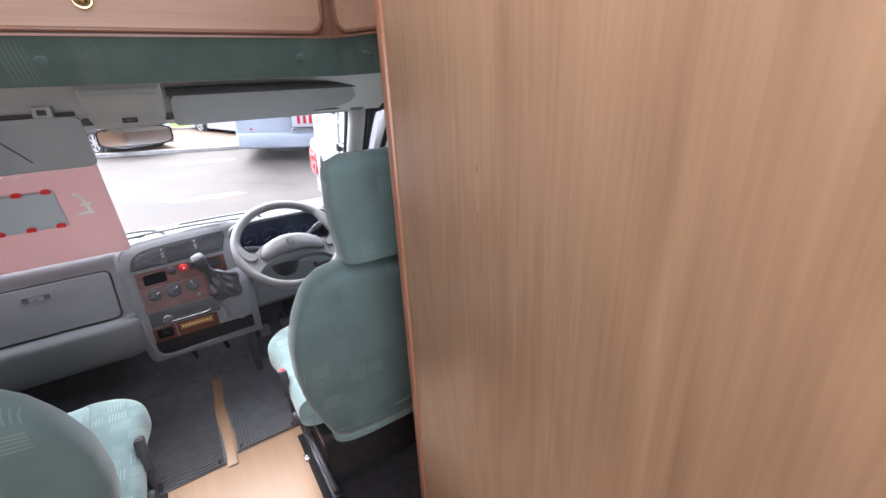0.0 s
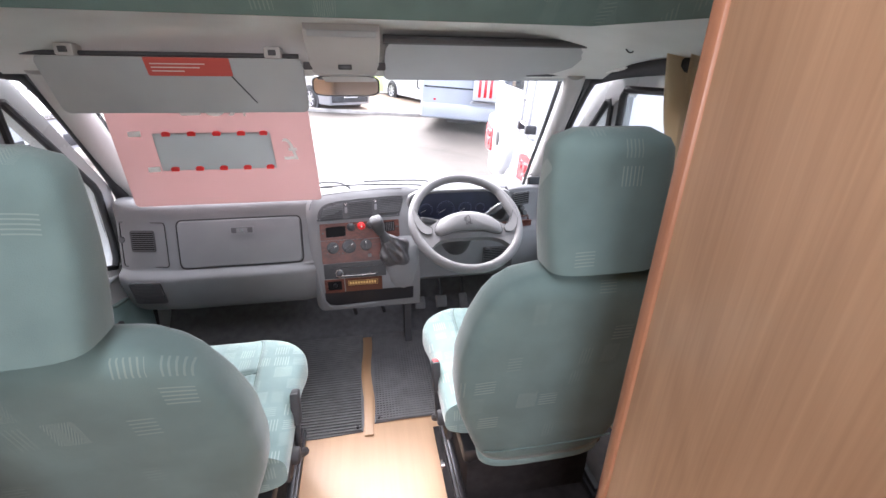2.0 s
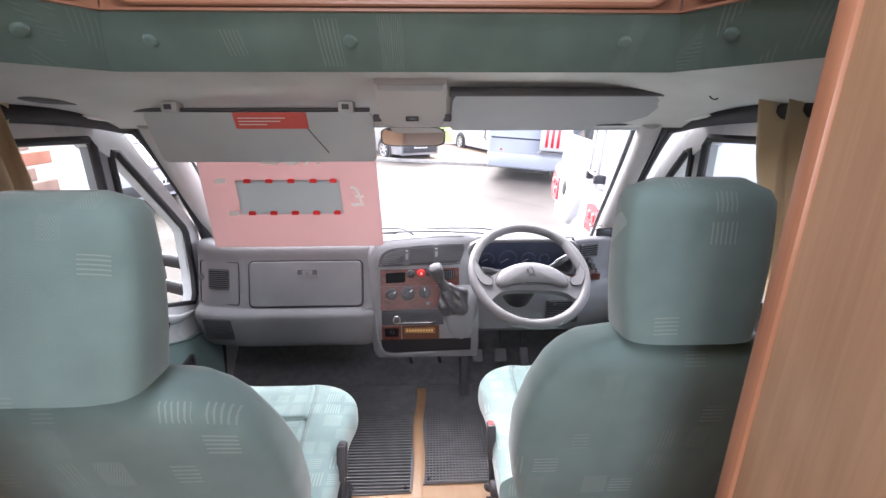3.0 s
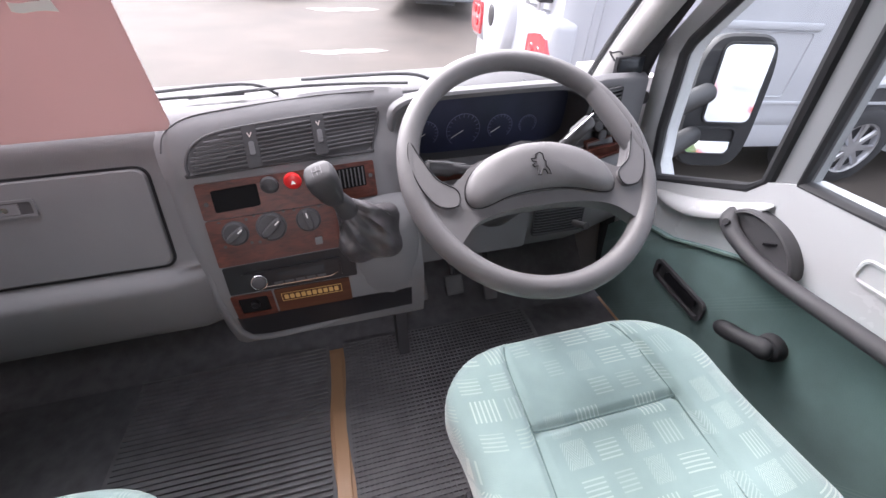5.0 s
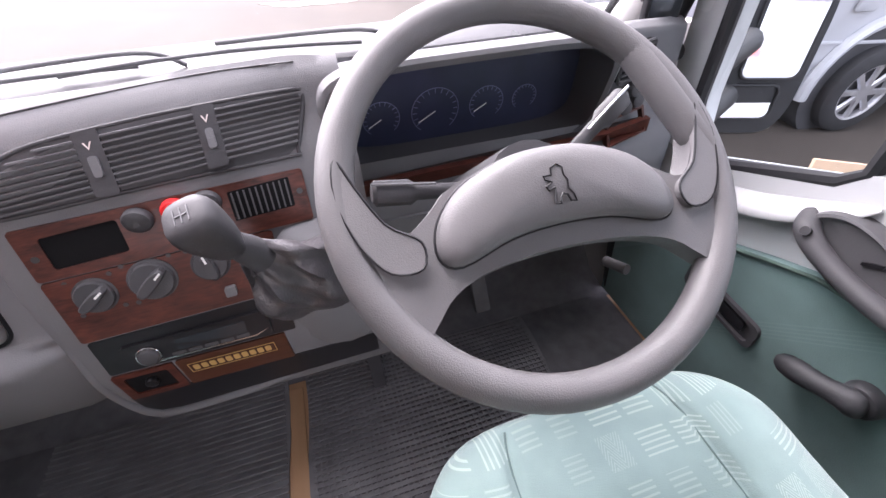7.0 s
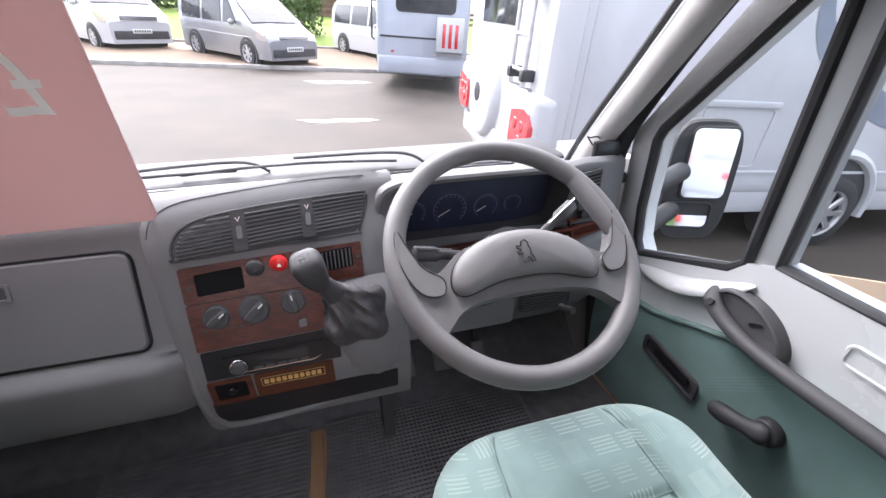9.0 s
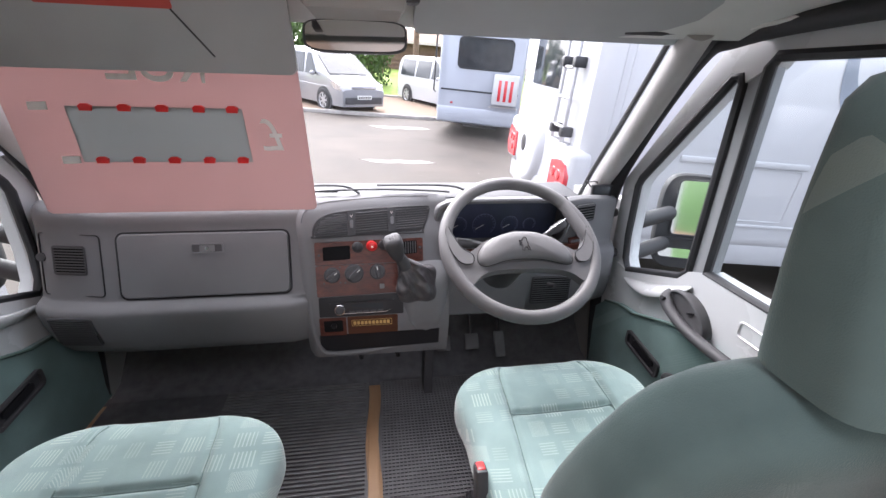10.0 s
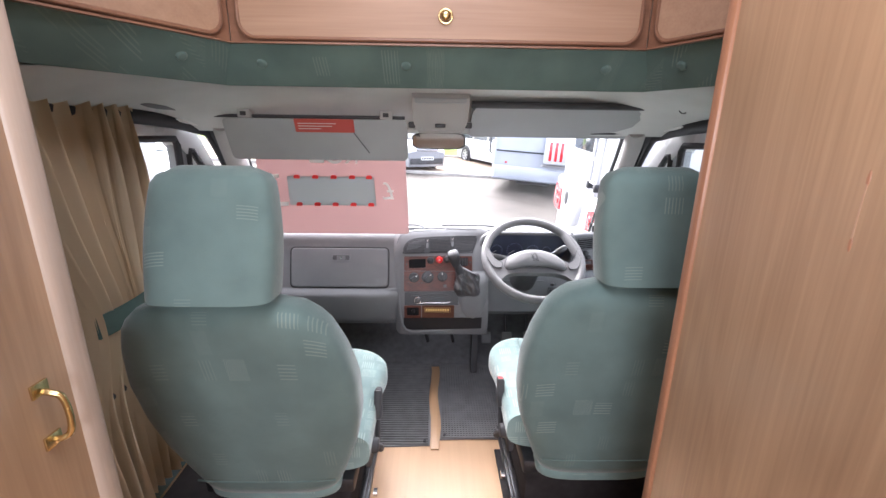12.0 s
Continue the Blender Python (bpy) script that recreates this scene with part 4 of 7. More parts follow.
# walnut panels
b = bmesh.new()
plate(b, [(u, v - 0.034 * (u + 0.129)) for u, v in rounded(-0.129, 0.187, 0.612, 0.677, 0.004)], rounded(-0.107, -0.03, 0.622, 0.662, 0.004), con, 0.0, 0.003)
up = part("upper_trim_panel", b, WALNUT, dash, "glossy burr walnut panel")
b = bmesh.new()
prism(b, rounded(-0.108, -0.029, 0.621, 0.663, 0.002), con, -0.002, 0.0012)
part("blank_slot", b, DEEP, up)
b = bmesh.new()
prism(b, rounded(0.092, 0.168, 0.624, 0.660, 0.002), con, 0.003, 0.0042)
gv = part("demist_vent", b, DEEP, up)
for i in range(10):
    u = 0.0965 + 0.0074 * i
    b = bmesh.new()
    prism(b, [(u - 0.001, 0.626), (u + 0.001, 0.626), (u + 0.001, 0.658), (u - 0.001, 0.658)], con, 0.004, 0.008)
    part("slat", b, SLAT, gv)
for u, m, nm, lab in ((-0.009, BLACK, "push_button", "round dark grey push button"), (0.032, RED, "hazard_button", "round bright red hazard button"), (0.068, BLACK, "push_button", "round dark grey push button")):
    b = bmesh.new()
    rings(b, [[con(u, 0.655, w) + Vector((r * math.cos(t), 0, r * math.sin(t))) for t in [2 * math.pi * k / 20 for k in range(20)]] for r, w in ((0.0165, 0.0), (0.0165, 0.010), (0.0145, 0.015), (0.009, 0.018), (0.002, 0.019))])
    pb = part(nm, b, m, up, lab)
    b = bmesh.new()
    prism(b, [(u - 0.004, 0.651), (u + 0.004, 0.651), (u, 0.660)], con, 0.0185, 0.0195)
    part("mark", b, WHITE if m is RED else BLACK, pb)
for u in (-0.118, 0.178):
    b = bmesh.new()
    p = con(u, 0.640, 0.003)
    cyl(b, p, con(u, 0.640, 0.0045), 0.004, n=12)
    part("screw", b, BLACK, up)
b = bmesh.new()
prism(b, [(u, v - (0.034 * (u + 0.129) if v > 0.56 else 0)) for u, v in rounded(-0.129, 0.13, 0.518, 0.610, 0.004)], con, 0.0, 0.003)
lo = part("heater_panel", b, WALNUT, dash, "glossy burr walnut heater panel")
for u, r, ang in ((-0.084, 0.021, 35), (-0.021, 0.025, 40), (0.047, 0.021, 100)):
    c0 = con(u, 0.581, 0.003)
    nn = (con(u, 0.581, 0.013) - c0).normalized()
    ex = Vector((1, 0, 0))
    ex = (ex - nn * ex.dot(nn)).normalized()
    ey = nn.cross(ex)
    circ = lambda rr, w: [c0 + nn * w + ex * rr * math.cos(t) + ey * rr * math.sin(t) for t in [2 * math.pi * k / 24 for k in range(24)]]
    b = bmesh.new()
    rings(b, [circ(r * 1.12, 0.0), circ(r * 1.12, 0.003), circ(r, 0.004), circ(r, 0.007), circ(r * 0.93, 0.010)])
    kn = part("heater_knob", b, BLACK, lo, "round black heater knob")
    b = bmesh.new()
    ca, sa = math.cos(radians(ang)), math.sin(radians(ang))
    g3 = lambda a, q, w: c0 + nn * w + (ex * ca + ey * sa) * a + (ey * ca - ex * sa) * q
    rings(b, [[g3(a * k, q * k, w) for a, q in oval(20, r * 0.95, r * 0.30, 3)] for w, k in ((0.008, 1.0), (0.019, 0.95), (0.022, 0.8))])
    gp = part("grip", b, BLACK, kn)
    b = bmesh.new()
    box(b, -0.0012, 0.0012, -0.0006, 0.0006, -0.005, 0.005, m=Matrix.Translation(g3(r * 0.6, 0, 0.0225)) @ Matrix(((ex.x * -sa + ey.x * ca, nn.x, ex.x * ca + ey.x * sa), (ex.y * -sa + ey.y * ca, nn.y, ex.y * ca + ey.y * sa), (ex.z * -sa + ey.z * ca, nn.z, ex.z * ca + ey.z * sa))).to_4x4())
    part("pointer", b, WHITE, gp)
    for k in range(4):
        a = radians(45 + 90 * k)
        b = bmesh.new()
        p = c0 + (ex * math.cos(a) + ey * math.sin(a)) * (r * 1.12 + 0.009)
        cyl(b, p, p + nn * 0.0008, 0.0032, n=6)
        part("dial_mark", b, BLACK, lo)
b = bmesh.new()
prism(b, rounded(0.018, 0.085, 0.536, 0.541, 0.002, 2), con, 0.003, 0.0042)
sl = part("slider_slot", b, BLACK, lo)
b = bmesh.new()
prism(b, rounded(0.052, 0.066, 0.533, 0.546, 0.002, 2), con, 0.004, 0.014)
part("slider", b, DASH, sl)
# radio, plaque, lighter and, below, the open shelf as a black shade plate
b = bmesh.new()
prism(b, rounded(-0.126, 0.122, 0.455, 0.515, 0.003), con, 0.0, 0.002)
rad = part("radio", b, GLOSSBLACK, dash, "gloss black car radio with a chrome knob")
b = bmesh.new()
prism(b, rounded(-0.095, 0.092, 0.460, 0.499, 0.004), con, 0.002, 0.009)
fp = part("front_plate", b, GLOSSBLACK, rad)
b = bmesh.new()
prism(b, rounded(-0.03, 0.06, 0.475, 0.492, 0.002), con, 0.009, 0.0098)
part("display", b, GLASSDARK, fp)
b = bmesh.new()
prism(b, [(-0.06, 0.4645), (0.07, 0.4645), (0.088, 0.4725), (0.07, 0.4665), (-0.06, 0.4665)], con, 0.009, 0.0102)
part("chrome_line", b, CHROME, fp)
b = bmesh.new()
p = con(-0.066, 0.478, 0.009)
cyl(b, p, con(-0.066, 0.478, 0.017), 0.014, 0.012, 22, 0.002)
rk = part("volume_knob", b, BLACK, fp)
b = bmesh.new()
tube(b, [con(-0.066 + 0.0145 * math.cos(t), 0.478 + 0.0145 * math.sin(t), 0.012) for t in [2 * math.pi * k / 20 for k in range(20)]], 0.0013, 6, True)
part("chrome_ring", b, CHROME, fp)
for i in range(5):
    b = bmesh.new()
    prism(b, rounded(-0.040 + 0.021 * i, -0.023 + 0.021 * i, 0.4665 + 0.001, 0.4725, 0.001, 2), con, 0.009, 0.0105)
    part("key", b, BLACK, fp)
b = bmesh.new()
prism(b, rounded(-0.046, 0.104, 0.392, 0.453, 0.003), con, 0.0, 0.004)
pl = part("name_plaque", b, wood("plaque_walnut", (0.045, 0.016, 0.009), (0.095, 0.034, 0.018), 0.4, 0, 2.0, 0.0, 0.0, 0.3), dash, "brown wooden plaque with gold border and marks")
b = bmesh.new()
plate(b, rounded(-0.034, 0.086, 0.4215, 0.4425, 0.001, 2), rounded(-0.033, 0.085, 0.4225, 0.4415, 0.001, 2), con, 0.004, 0.0046)
part("gold_border", b, GOLD, pl)
b = bmesh.new()
for i in range(10):
    prism(b, rounded(-0.029 + 0.0111 * i, -0.0207 + 0.0111 * i, 0.4262, 0.4378, 0.002, 2), con, 0.004, 0.0047)
part("lettering", b, GOLD, pl, "row of small gold bars")
b = bmesh.new()
plate(b, rounded(-0.128, -0.050, 0.390, 0.452, 0.003), rounded(-0.116, -0.060, 0.402, 0.444, 0.004), con, 0.0, 0.004)
lg = part("lighter_panel", b, WALNUT, dash)
b = bmesh.new()
prism(b, rounded(-0.117, -0.059, 0.401, 0.445, 0.004), con, 0.0, 0.0015)
part("socket_well", b, DEEP, lg)
b = bmesh.new()
cyl(b, con(-0.087, 0.425, 0.001), con(-0.087, 0.425, 0.009), 0.009, 0.008, 16, 0.001)
part("lighter", b, GLOSSBLACK, lg)
# flat black plate puts the shade of the open recess into colour
b = bmesh.new()
prism(b, [(-0.132, 0.389), (-0.132, 0.350), (-0.120, 0.328), (-0.09, 0.320), (0.235, 0.330), (0.235, 0.391)], con, -0.002, 0.0012)
part("shelf_shade", b, GLOSSBLACK, dash, "flat black plate painting the open shelf's shade")
b = bmesh.new()
tube(b, spline([con(-0.150, 0.52, -0.012), con(-0.149, 0.44, -0.006), con(-0.144, 0.375, -0.002), con(-0.131, 0.334, 0.001), con(-0.10, 0.314, 0.003), con(0.03, 0.316, 0.0), con(0.12, 0.322, -0.012), con(0.235, 0.330, -0.034)], 6), 0.0075, 10)
part("shelf_lip", b, DASH, dash)

# gear lever in its gaiter, on a pod beside the stack
b = bmesh.new()
rows = []
for z, hx, hy, cx, cy in ((0.345, 0.052, 0.05, 0.200, 0.885), (0.375, 0.062, 0.058, 0.195, 0.868), (0.43, 0.070, 0.062, 0.188, 0.858), (0.50, 0.074, 0.062, 0.188, 0.854), (0.55, 0.074, 0.058, 0.190, 0.858), (0.58, 0.070, 0.05, 0.193, 0.870), (0.598, 0.058, 0.036, 0.196, 0.886), (0.602, 0.03, 0.02, 0.196, 0.895)):
    rows.append([Vector((cx + u, cy + v, z)) for u, v in oval(32, hx, hy, 3.2)])
rings(b, rows)
part("gear_pod", b, DASH, dash, "grey gear lever pod", 60)
b = bmesh.new()
rows = []
N, Q = Vector((0.119, 0.768, 0.640)), Vector((0.165, 0.790, 0.560))
EX, EZ, EN = Vector((1, 0.08, 0.05)), Vector((0, 0.28, 0.96)), Vector((0, -0.96, 0.28))
for i in range(13):
    t = i / 12
    c = N.lerp(Q, t ** 0.9) + EN * (0.014 * math.sin(math.pi * t))
    r = 0.017 + 0.043 * t ** 0.8
    row = []
    for k in range(48):
        a = 2 * math.pi * k / 48
        amp = math.sin(math.pi * min(1, 0.08 + 0.86 * t))
        fold = 0.34 * (0.5 - abs(((a * 2.0 / math.pi + 0.45 * t + 0.12 * math.sin(3 * a)) % 1.0) - 0.5) * 2) + 0.08 * math.sin(3 * a + 4.5 * t)
        sq = 1.0 + 0.16 * t * math.cos(4 * a + math.pi)
        q = r * sq * (1 + fold * amp)
        row.append(c + EX * math.cos(a) * q + EZ * math.sin(a) * q * 0.98 + EN * (0.009 * math.sin(4 * a + 6 * t) + 0.004 * math.sin(9 * a - 5 * t)) * amp)
    rows.append(row)
rings(b, rows)
gear = tagged(part("gear_lever", b, LEATHER, dash, "folded black leatherette gaiter with a rounded knob", 50))
GK = Vector((0.096, 0.740, 0.702))
b = bmesh.new()
tube(b, [N + Vector((0.006, 0.006, -0.014)), N + Vector((0.0, 0.0, 0.004)), N.lerp(GK, 0.45)], [0.0185, 0.018, 0.0145], 16)
part("collar", b, BLACK, gear)
b = bmesh.new()
KM = Matrix.Translation(GK) @ Matrix.Rotation(radians(-17), 4, "Y") @ Matrix.Rotation(radians(27), 4, "X")
rings(b, [[KM @ Vector((u, v + 0.004 * z / 0.03, z)) for u, v in oval(32, 0.0255 * k, 0.0235 * k, 3.0)] for z, k in ((-0.042, 0.52), (-0.034, 0.66), (-0.018, 0.83), (0.0, 0.95), (0.012, 1.0), (0.021, 0.97), (0.0275, 0.88), (0.031, 0.72), (0.0325, 0.4))])
kb = part("knob", b, BLACK, gear, "black gear knob with a shift pattern", 50)
b = bmesh.new()
for u in (-0.007, 0, 0.007):
    box(b, u - 0.0006, u + 0.0006, -0.004, 0.012, 0.0318, 0.0334, m=KM)
box(b, -0.007, 0.007, 0.0034, 0.0046, 0.0318, 0.0334, m=KM)
part("shift_pattern", b, DASH_LIGHT, kb)

# driver's side: hooded instruments
HC = Vector((0.454, 0, 0.686))


def hood(u, v, w):
    """u across, v up, w: depth at mid height; the rim leans over the dials."""
    return Vector((HC.x + u, w - 0.30 * v * max(0.0, 1 - max(0, w - 0.93) / 0.14), HC.z + v))


o_out, o_in = oval(64, 0.229, 0.100, 5.0), oval(64, 0.214, 0.083, 5.0)
b = bmesh.new()
rings(b, [[hood(u, v * k - d if v > 0 else v, w) for u, v in q] for q, k, d, w in ((o_out, 0.0, 0.02, 1.30), (o_out, 0.26, 0.0, 1.16), (o_out, 0.58, 0.0, 1.05), (o_out, 0.88, 0.0, 0.978), (o_out, 1.0, 0.0, 0.938), ([(u * 0.99, v * 0.985) for u, v in o_out], 1.0, 0.0, 0.926), ([(u * 0.965, v * 0.93) for u, v in o_out], 1.0, 0.0, 0.921), (o_in, 1.0, 0.0, 0.925))], True, False)
part("instrument_hood", b, DASH, dash, "grey hood round the instruments", 50)
b = bmesh.new()
rings(b, [[hood(u, v, w) for u, v in q] for q, w in ((o_in, 0.925), ([(u * 0.985, v * 0.96) for u, v in o_in], 0.935), ([(u * 0.965, v * 0.86) for u, v in o_in], 1.02))], True, False)
part("instrument_surround", b, SLAT, dash, "dark surround round the dials", 50)
b = bmesh.new()
prism(b, [(u * 0.968, v * 0.90) for u, v in o_in], hood, 1.000, 1.012)
cl = part("dial_panel", b, DIAL, dash, "dark blue unlit instrument dials")
for u, r in ((-0.135, 0.030), (-0.045, 0.040), (0.045, 0.030), (0.115, 0.022)):
    b = bmesh.new()
    tube(b, [hood(u + r * math.cos(t), -0.022 + r * math.sin(t), 0.999) for t in [radians(-50 + 280 * k / 27) for k in range(28)]], 0.0006, 5)
    for k in range(15):
        t = radians(-35 + 250 * k / 14)
        p, q = [hood(u + r * s2 * math.cos(t), -0.022 + r * s2 * math.sin(t), 0.9993) for s2 in (0.78, 0.96)]
        tube(b, [p, q], 0.0006, 4)
    dl = part("dial", b, DIALPRINT, cl)
    if r > 0.025:
        b = bmesh.new()
        tube(b, [hood(u, -0.022, 0.9985), hood(u - r * 0.72, -0.022 - r * 0.42, 0.9985)], 0.0009, 5)
        part("needle", b, WHITE, dl)
b = bmesh.new()
rows = []
for x in (0.24, 0.30, 0.40, 0.50, 0.60, 0.68, 0.74, 0.80, 0.85, 0.89):
    e = max(0, x - 0.70)
    rows.append(spline([Vector((x, y + (0.35 * e if y < 1.2 else 0), z - (0.12 * e if z > 0.69 else 0) + (0.034 * min(1, max(0, (x - 0.62) / 0.08)) if 0.69 < z < 0.77 and y < 1.0 else 0))) for y, z in ((1.40, 0.640), (1.2, 0.690), (1.05, 0.722), (0.985, 0.736), (0.962, 0.734), (0.952, 0.722), (0.950, 0.68), (0.945, 0.60), (0.925, 0.585), (0.905, 0.56), (0.90, 0.48), (0.91, 0.40), (0.95, 0.345), (1.05, 0.33), (1.28, 0.33))], 3))
rings(b, rows, closed=False, cap=False)
kill = [f for f in b.faces if 0.25 < f.calc_center_median().x < 0.645 and f.calc_center_median().y < 1.0 and 0.615 < f.calc_center_median().z < 0.77]
bmesh.ops.delete(b, geom=kill, context="FACES")
part("driver_side", b, DASH, dash, "grey driver side mouldings", 60)


def drv(u, v, w=0.0):
    e = max(0, u - 0.70)
    return Vector((u, 0.942 + 0.35 * e - w - (0.02 if v < 0.62 else 0), v))


b = bmesh.new()
prism(b, [(0.222, 0.586), (0.80, 0.586), (0.80, 0.612), (0.68, 0.618), (0.222, 0.607)], drv, 0.0, 0.012)
part("lower_trim_strip", b, WALNUT, dash, "glossy walnut strip under the instruments")
louvre(dash, "side_vent", 0.705, 0.785, 0.685, 0.742, 6, drv)
for u, v in ((0.715, 0.665), (0.75, 0.668), (0.735, 0.640), (0.765, 0.645)):
    b = bmesh.new()
    p = drv(u, v, 0.0)
    cyl(b, p, p + Vector((0.001, -0.017, 0.002)), 0.0135, 0.012, 18, 0.003)
    part("switch_button", b, BLACK, dash, "round black switch")
b = bmesh.new()
plate(b, rounded(0.69, 0.79, 0.590, 0.632, 0.002, 2), rounded(0.694, 0.786, 0.594, 0.628, 0.002, 2), drv, 0.0, 0.014)
part("trim_frame", b, WALNUT, dash)


def knee(u, v, w=0.0):
    return Vector((u, 0.90 - w, v))


sp2 = louvre(dash, "speaker_grille", 0.565, 0.70, 0.41, 0.51, 12, knee)
b = bmesh.new()
prism(b, rounded(0.27, 0.545, 0.385, 0.545, 0.012, 4), knee, 0.0, 0.006)
part("fuse_cover", b, DASH, dash, "grey lower cover")
b = bmesh.new()
rings(b, [[Vector((x, y, z)) for y, z in ((0.92, 0.33), (0.93, 0.02), (1.0, 0.02), (1.0, 0.33))] for x in (0.205, 0.235)])
part("column_bracket", b, BLACK, dash)
# demister grilles on the top: a pale frame with dark cells
for x0, x1 in ((-0.46, -0.165), (-0.12, 0.165), (0.20, 0.62)):
    gr = lambda u, v, w: Vector((u, 1.115 + v, 0.7265 - 0.30 * v + w))
    b = bmesh.new()
    prism(b, rounded(x0, x1, 0.0, 0.034, 0.004, 3), gr, -0.004, 0.003)
    dm = part("demister_grille", b, DASH_LIGHT, dash)
    n = int((x1 - x0) / 0.048)
    for k in range(n):
        xa = x0 + 0.008 + (x1 - x0 - 0.016) * k / n
        b = bmesh.new()
        prism(b, rounded(xa, xa + (x1 - x0 - 0.016) / n - 0.005, 0.010, 0.022, 0.001, 2), gr, 0.001, 0.0036)
        part("slot", b, GLOSSBLACK, dm)
b = bmesh.new()
box(b, 0.80, 0.875, 1.03, 1.045, 0.742, 0.79, 0.003, Matrix.Rotation(0.0, 4, "X"))
sn = solo("dash_display", b, GLOSSBLACK, "small black display unit at the foot of the pillar", "display")
b = bmesh.new()
box(b, 0.806, 0.869, 1.0275, 1.0305, 0.747, 0.785, 0.001)
part("screen", b, GLASSDARK, sn)
b = bmesh.new()
box(b, 0.815, 0.86, 1.036, 1.06, 0.715, 0.744, 0.003)
part("bracket", b, BLACK, sn)
b = bmesh.new()
tube(b, spline([(0.80, 1.045, 0.78), (0.785, 1.05, 0.80), (0.80, 1.06, 0.795), (0.83, 1.07, 0.793), (0.86, 1.08, 0.77)], 6), 0.0022, 6)
part("cable", b, BLACK, sn)

# ---- steering wheel ----
WC = Vector((0.424, 0.676, 0.724))
TILTW = radians(52)
NRM = Vector((0.03, -math.cos(TILTW), math.sin(TILTW))).normalized()
WX = Vector((1, 0, 0))
WX = (WX - NRM * WX.dot(NRM)).normalized()
WY = NRM.cross(WX)


def whl(u, v, w=0.0):
    return WC + (WX * u + WY * v) * 1.06 + NRM * w


sw = thing("steering_wheel", "grey two-spoke steering wheel with a padded hub", "steering wheel", tuple(WC))
b = bmesh.new()
RIM = 0.190
tube(b, [whl(RIM * math.cos(t), RIM * math.sin(t)) for t in [2 * math.pi * k / 64 for k in range(72)]], 0.0178, 16, True)
part("rim", b, WHEELGREY, sw, "thick grey moulded rim")
for s in (1, -1):
    b = bmesh.new()
    ob2 = [(s * 0.184, 0.048), (s * 0.172, 0.020), (s * 0.155, -0.014), (s * 0.130, -0.034), (s * 0.134, -0.056), (s * 0.160, -0.054), (s * 0.180, -0.026), (s * 0.190, 0.016)]
    ob2 = [(p.x, p.y) for p in spline([(u, v, 0) for u, v in ob2], 4, True)]
    prism(b, ob2, whl, 0.008, 0.0165)
    part("spoke_inlay", b, WHEELGREY, sw)
    b = bmesh.new()
    tube(b, [whl(u, v, 0.0165) for u, v in ob2], 0.0012, 5, True)
    part("seam", b, GLOSSBLACK, sw)
HUBBASE = [(-0.186, 0.045), (-0.194, -0.01), (-0.182, -0.075), (-0.155, -0.118), (-0.134, -0.104), (-0.112, -0.084), (-0.07, -0.070), (0.0, -0.064), (0.07, -0.070), (0.112, -0.084), (0.134, -0.104), (0.155, -0.118), (0.182, -0.075), (0.194, -0.01), (0.186, 0.045), (0.168, 0.006), (0.145, -0.024), (0.118, -0.010), (0.085, 0.014), (0.0, 0.028), (-0.085, 0.014), (-0.118, -0.010), (-0.145, -0.024), (-0.168, 0.006)]
HUBBASE = [(p.x, p.y) for p in spline([(u, v, 0) for u, v in HUBBASE], 3, True)]
b = bmesh.new()
rings(b, [[whl(u * k, v * k, w - 0.020 * max(0, 1 - abs(u) / 0.15)) for u, v in HUBBASE] for k, w in ((0.985, -0.016), (1.0, -0.008), (1.0, 0.004), (0.985, 0.011))])
part("spoke", b, WHEELGREY, sw, "broad grey moulded spokes")
PAD = [(-0.118, -0.030), (-0.10, -0.042), (-0.05, -0.028), (0.0, -0.024), (0.05, -0.028), (0.10, -0.042), (0.118, -0.030), (0.112, 0.0), (0.085, 0.028), (0.04, 0.046), (0.0, 0.050), (-0.04, 0.046), (-0.085, 0.028), (-0.112, 0.0)]
PAD = [(u * 1.01 + 0.002, v * 0.98 - 0.020) for u, v in PAD]
PAD = [(p.x, p.y) for p in spline([(u, v, 0) for u, v in PAD], 4, True)]
b = bmesh.new()
rings(b, [[whl(u * k, 0.004 + (v - 0.004) * k, w) for u, v in PAD] for k, w in ((0.90, -0.034), (1.0, -0.018), (1.0, 0.008), (0.97, 0.016), (0.88, 0.022), (0.6, 0.027), (0.25, 0.029))])
hub = part("hub_pad", b, WHEELGREY, sw, "padded grey hub")
b = bmesh.new()
tube(b, [whl(u * 1.005, 0.004 + (v - 0.004) * 1.005, 0.0075) for u, v in PAD], 0.0014, 5, True)
part("seam", b, GLOSSBLACK, hub)
# raised badge drawn as a plain shape
b = bmesh.new()
EMB = [(-0.003, 0.017), (0.004, 0.020), (0.010, 0.016), (0.009, 0.008), (0.012, 0.002), (0.010, -0.006), (0.014, -0.012), (0.015, -0.020), (0.009, -0.019), (0.007, -0.012), (0.002, -0.010), (-0.002, -0.014), (-0.003, -0.020), (-0.009, -0.019), (-0.006, -0.010), (-0.004, -0.003), (-0.012, -0.005), (-0.014, -0.001), (-0.006, 0.003), (-0.013, 0.006), (-0.014, 0.010), (-0.005, 0.010)]
tube(b, [whl(u * 0.85 - 0.002, v * 0.9 - 0.012, 0.0292) for u, v in EMB], 0.0011, 5, True)
part("badge", b, GLOSSBLACK, hub, "embossed badge outline")
b = bmesh.new()
cyl(b, whl(0, -0.0, -0.02), WC - NRM * 0.20 + Vector((0, 0.03, 0.01)), 0.052, 0.06, 20)
part("column_shroud", b, BLACK, sw, "dark column shroud")
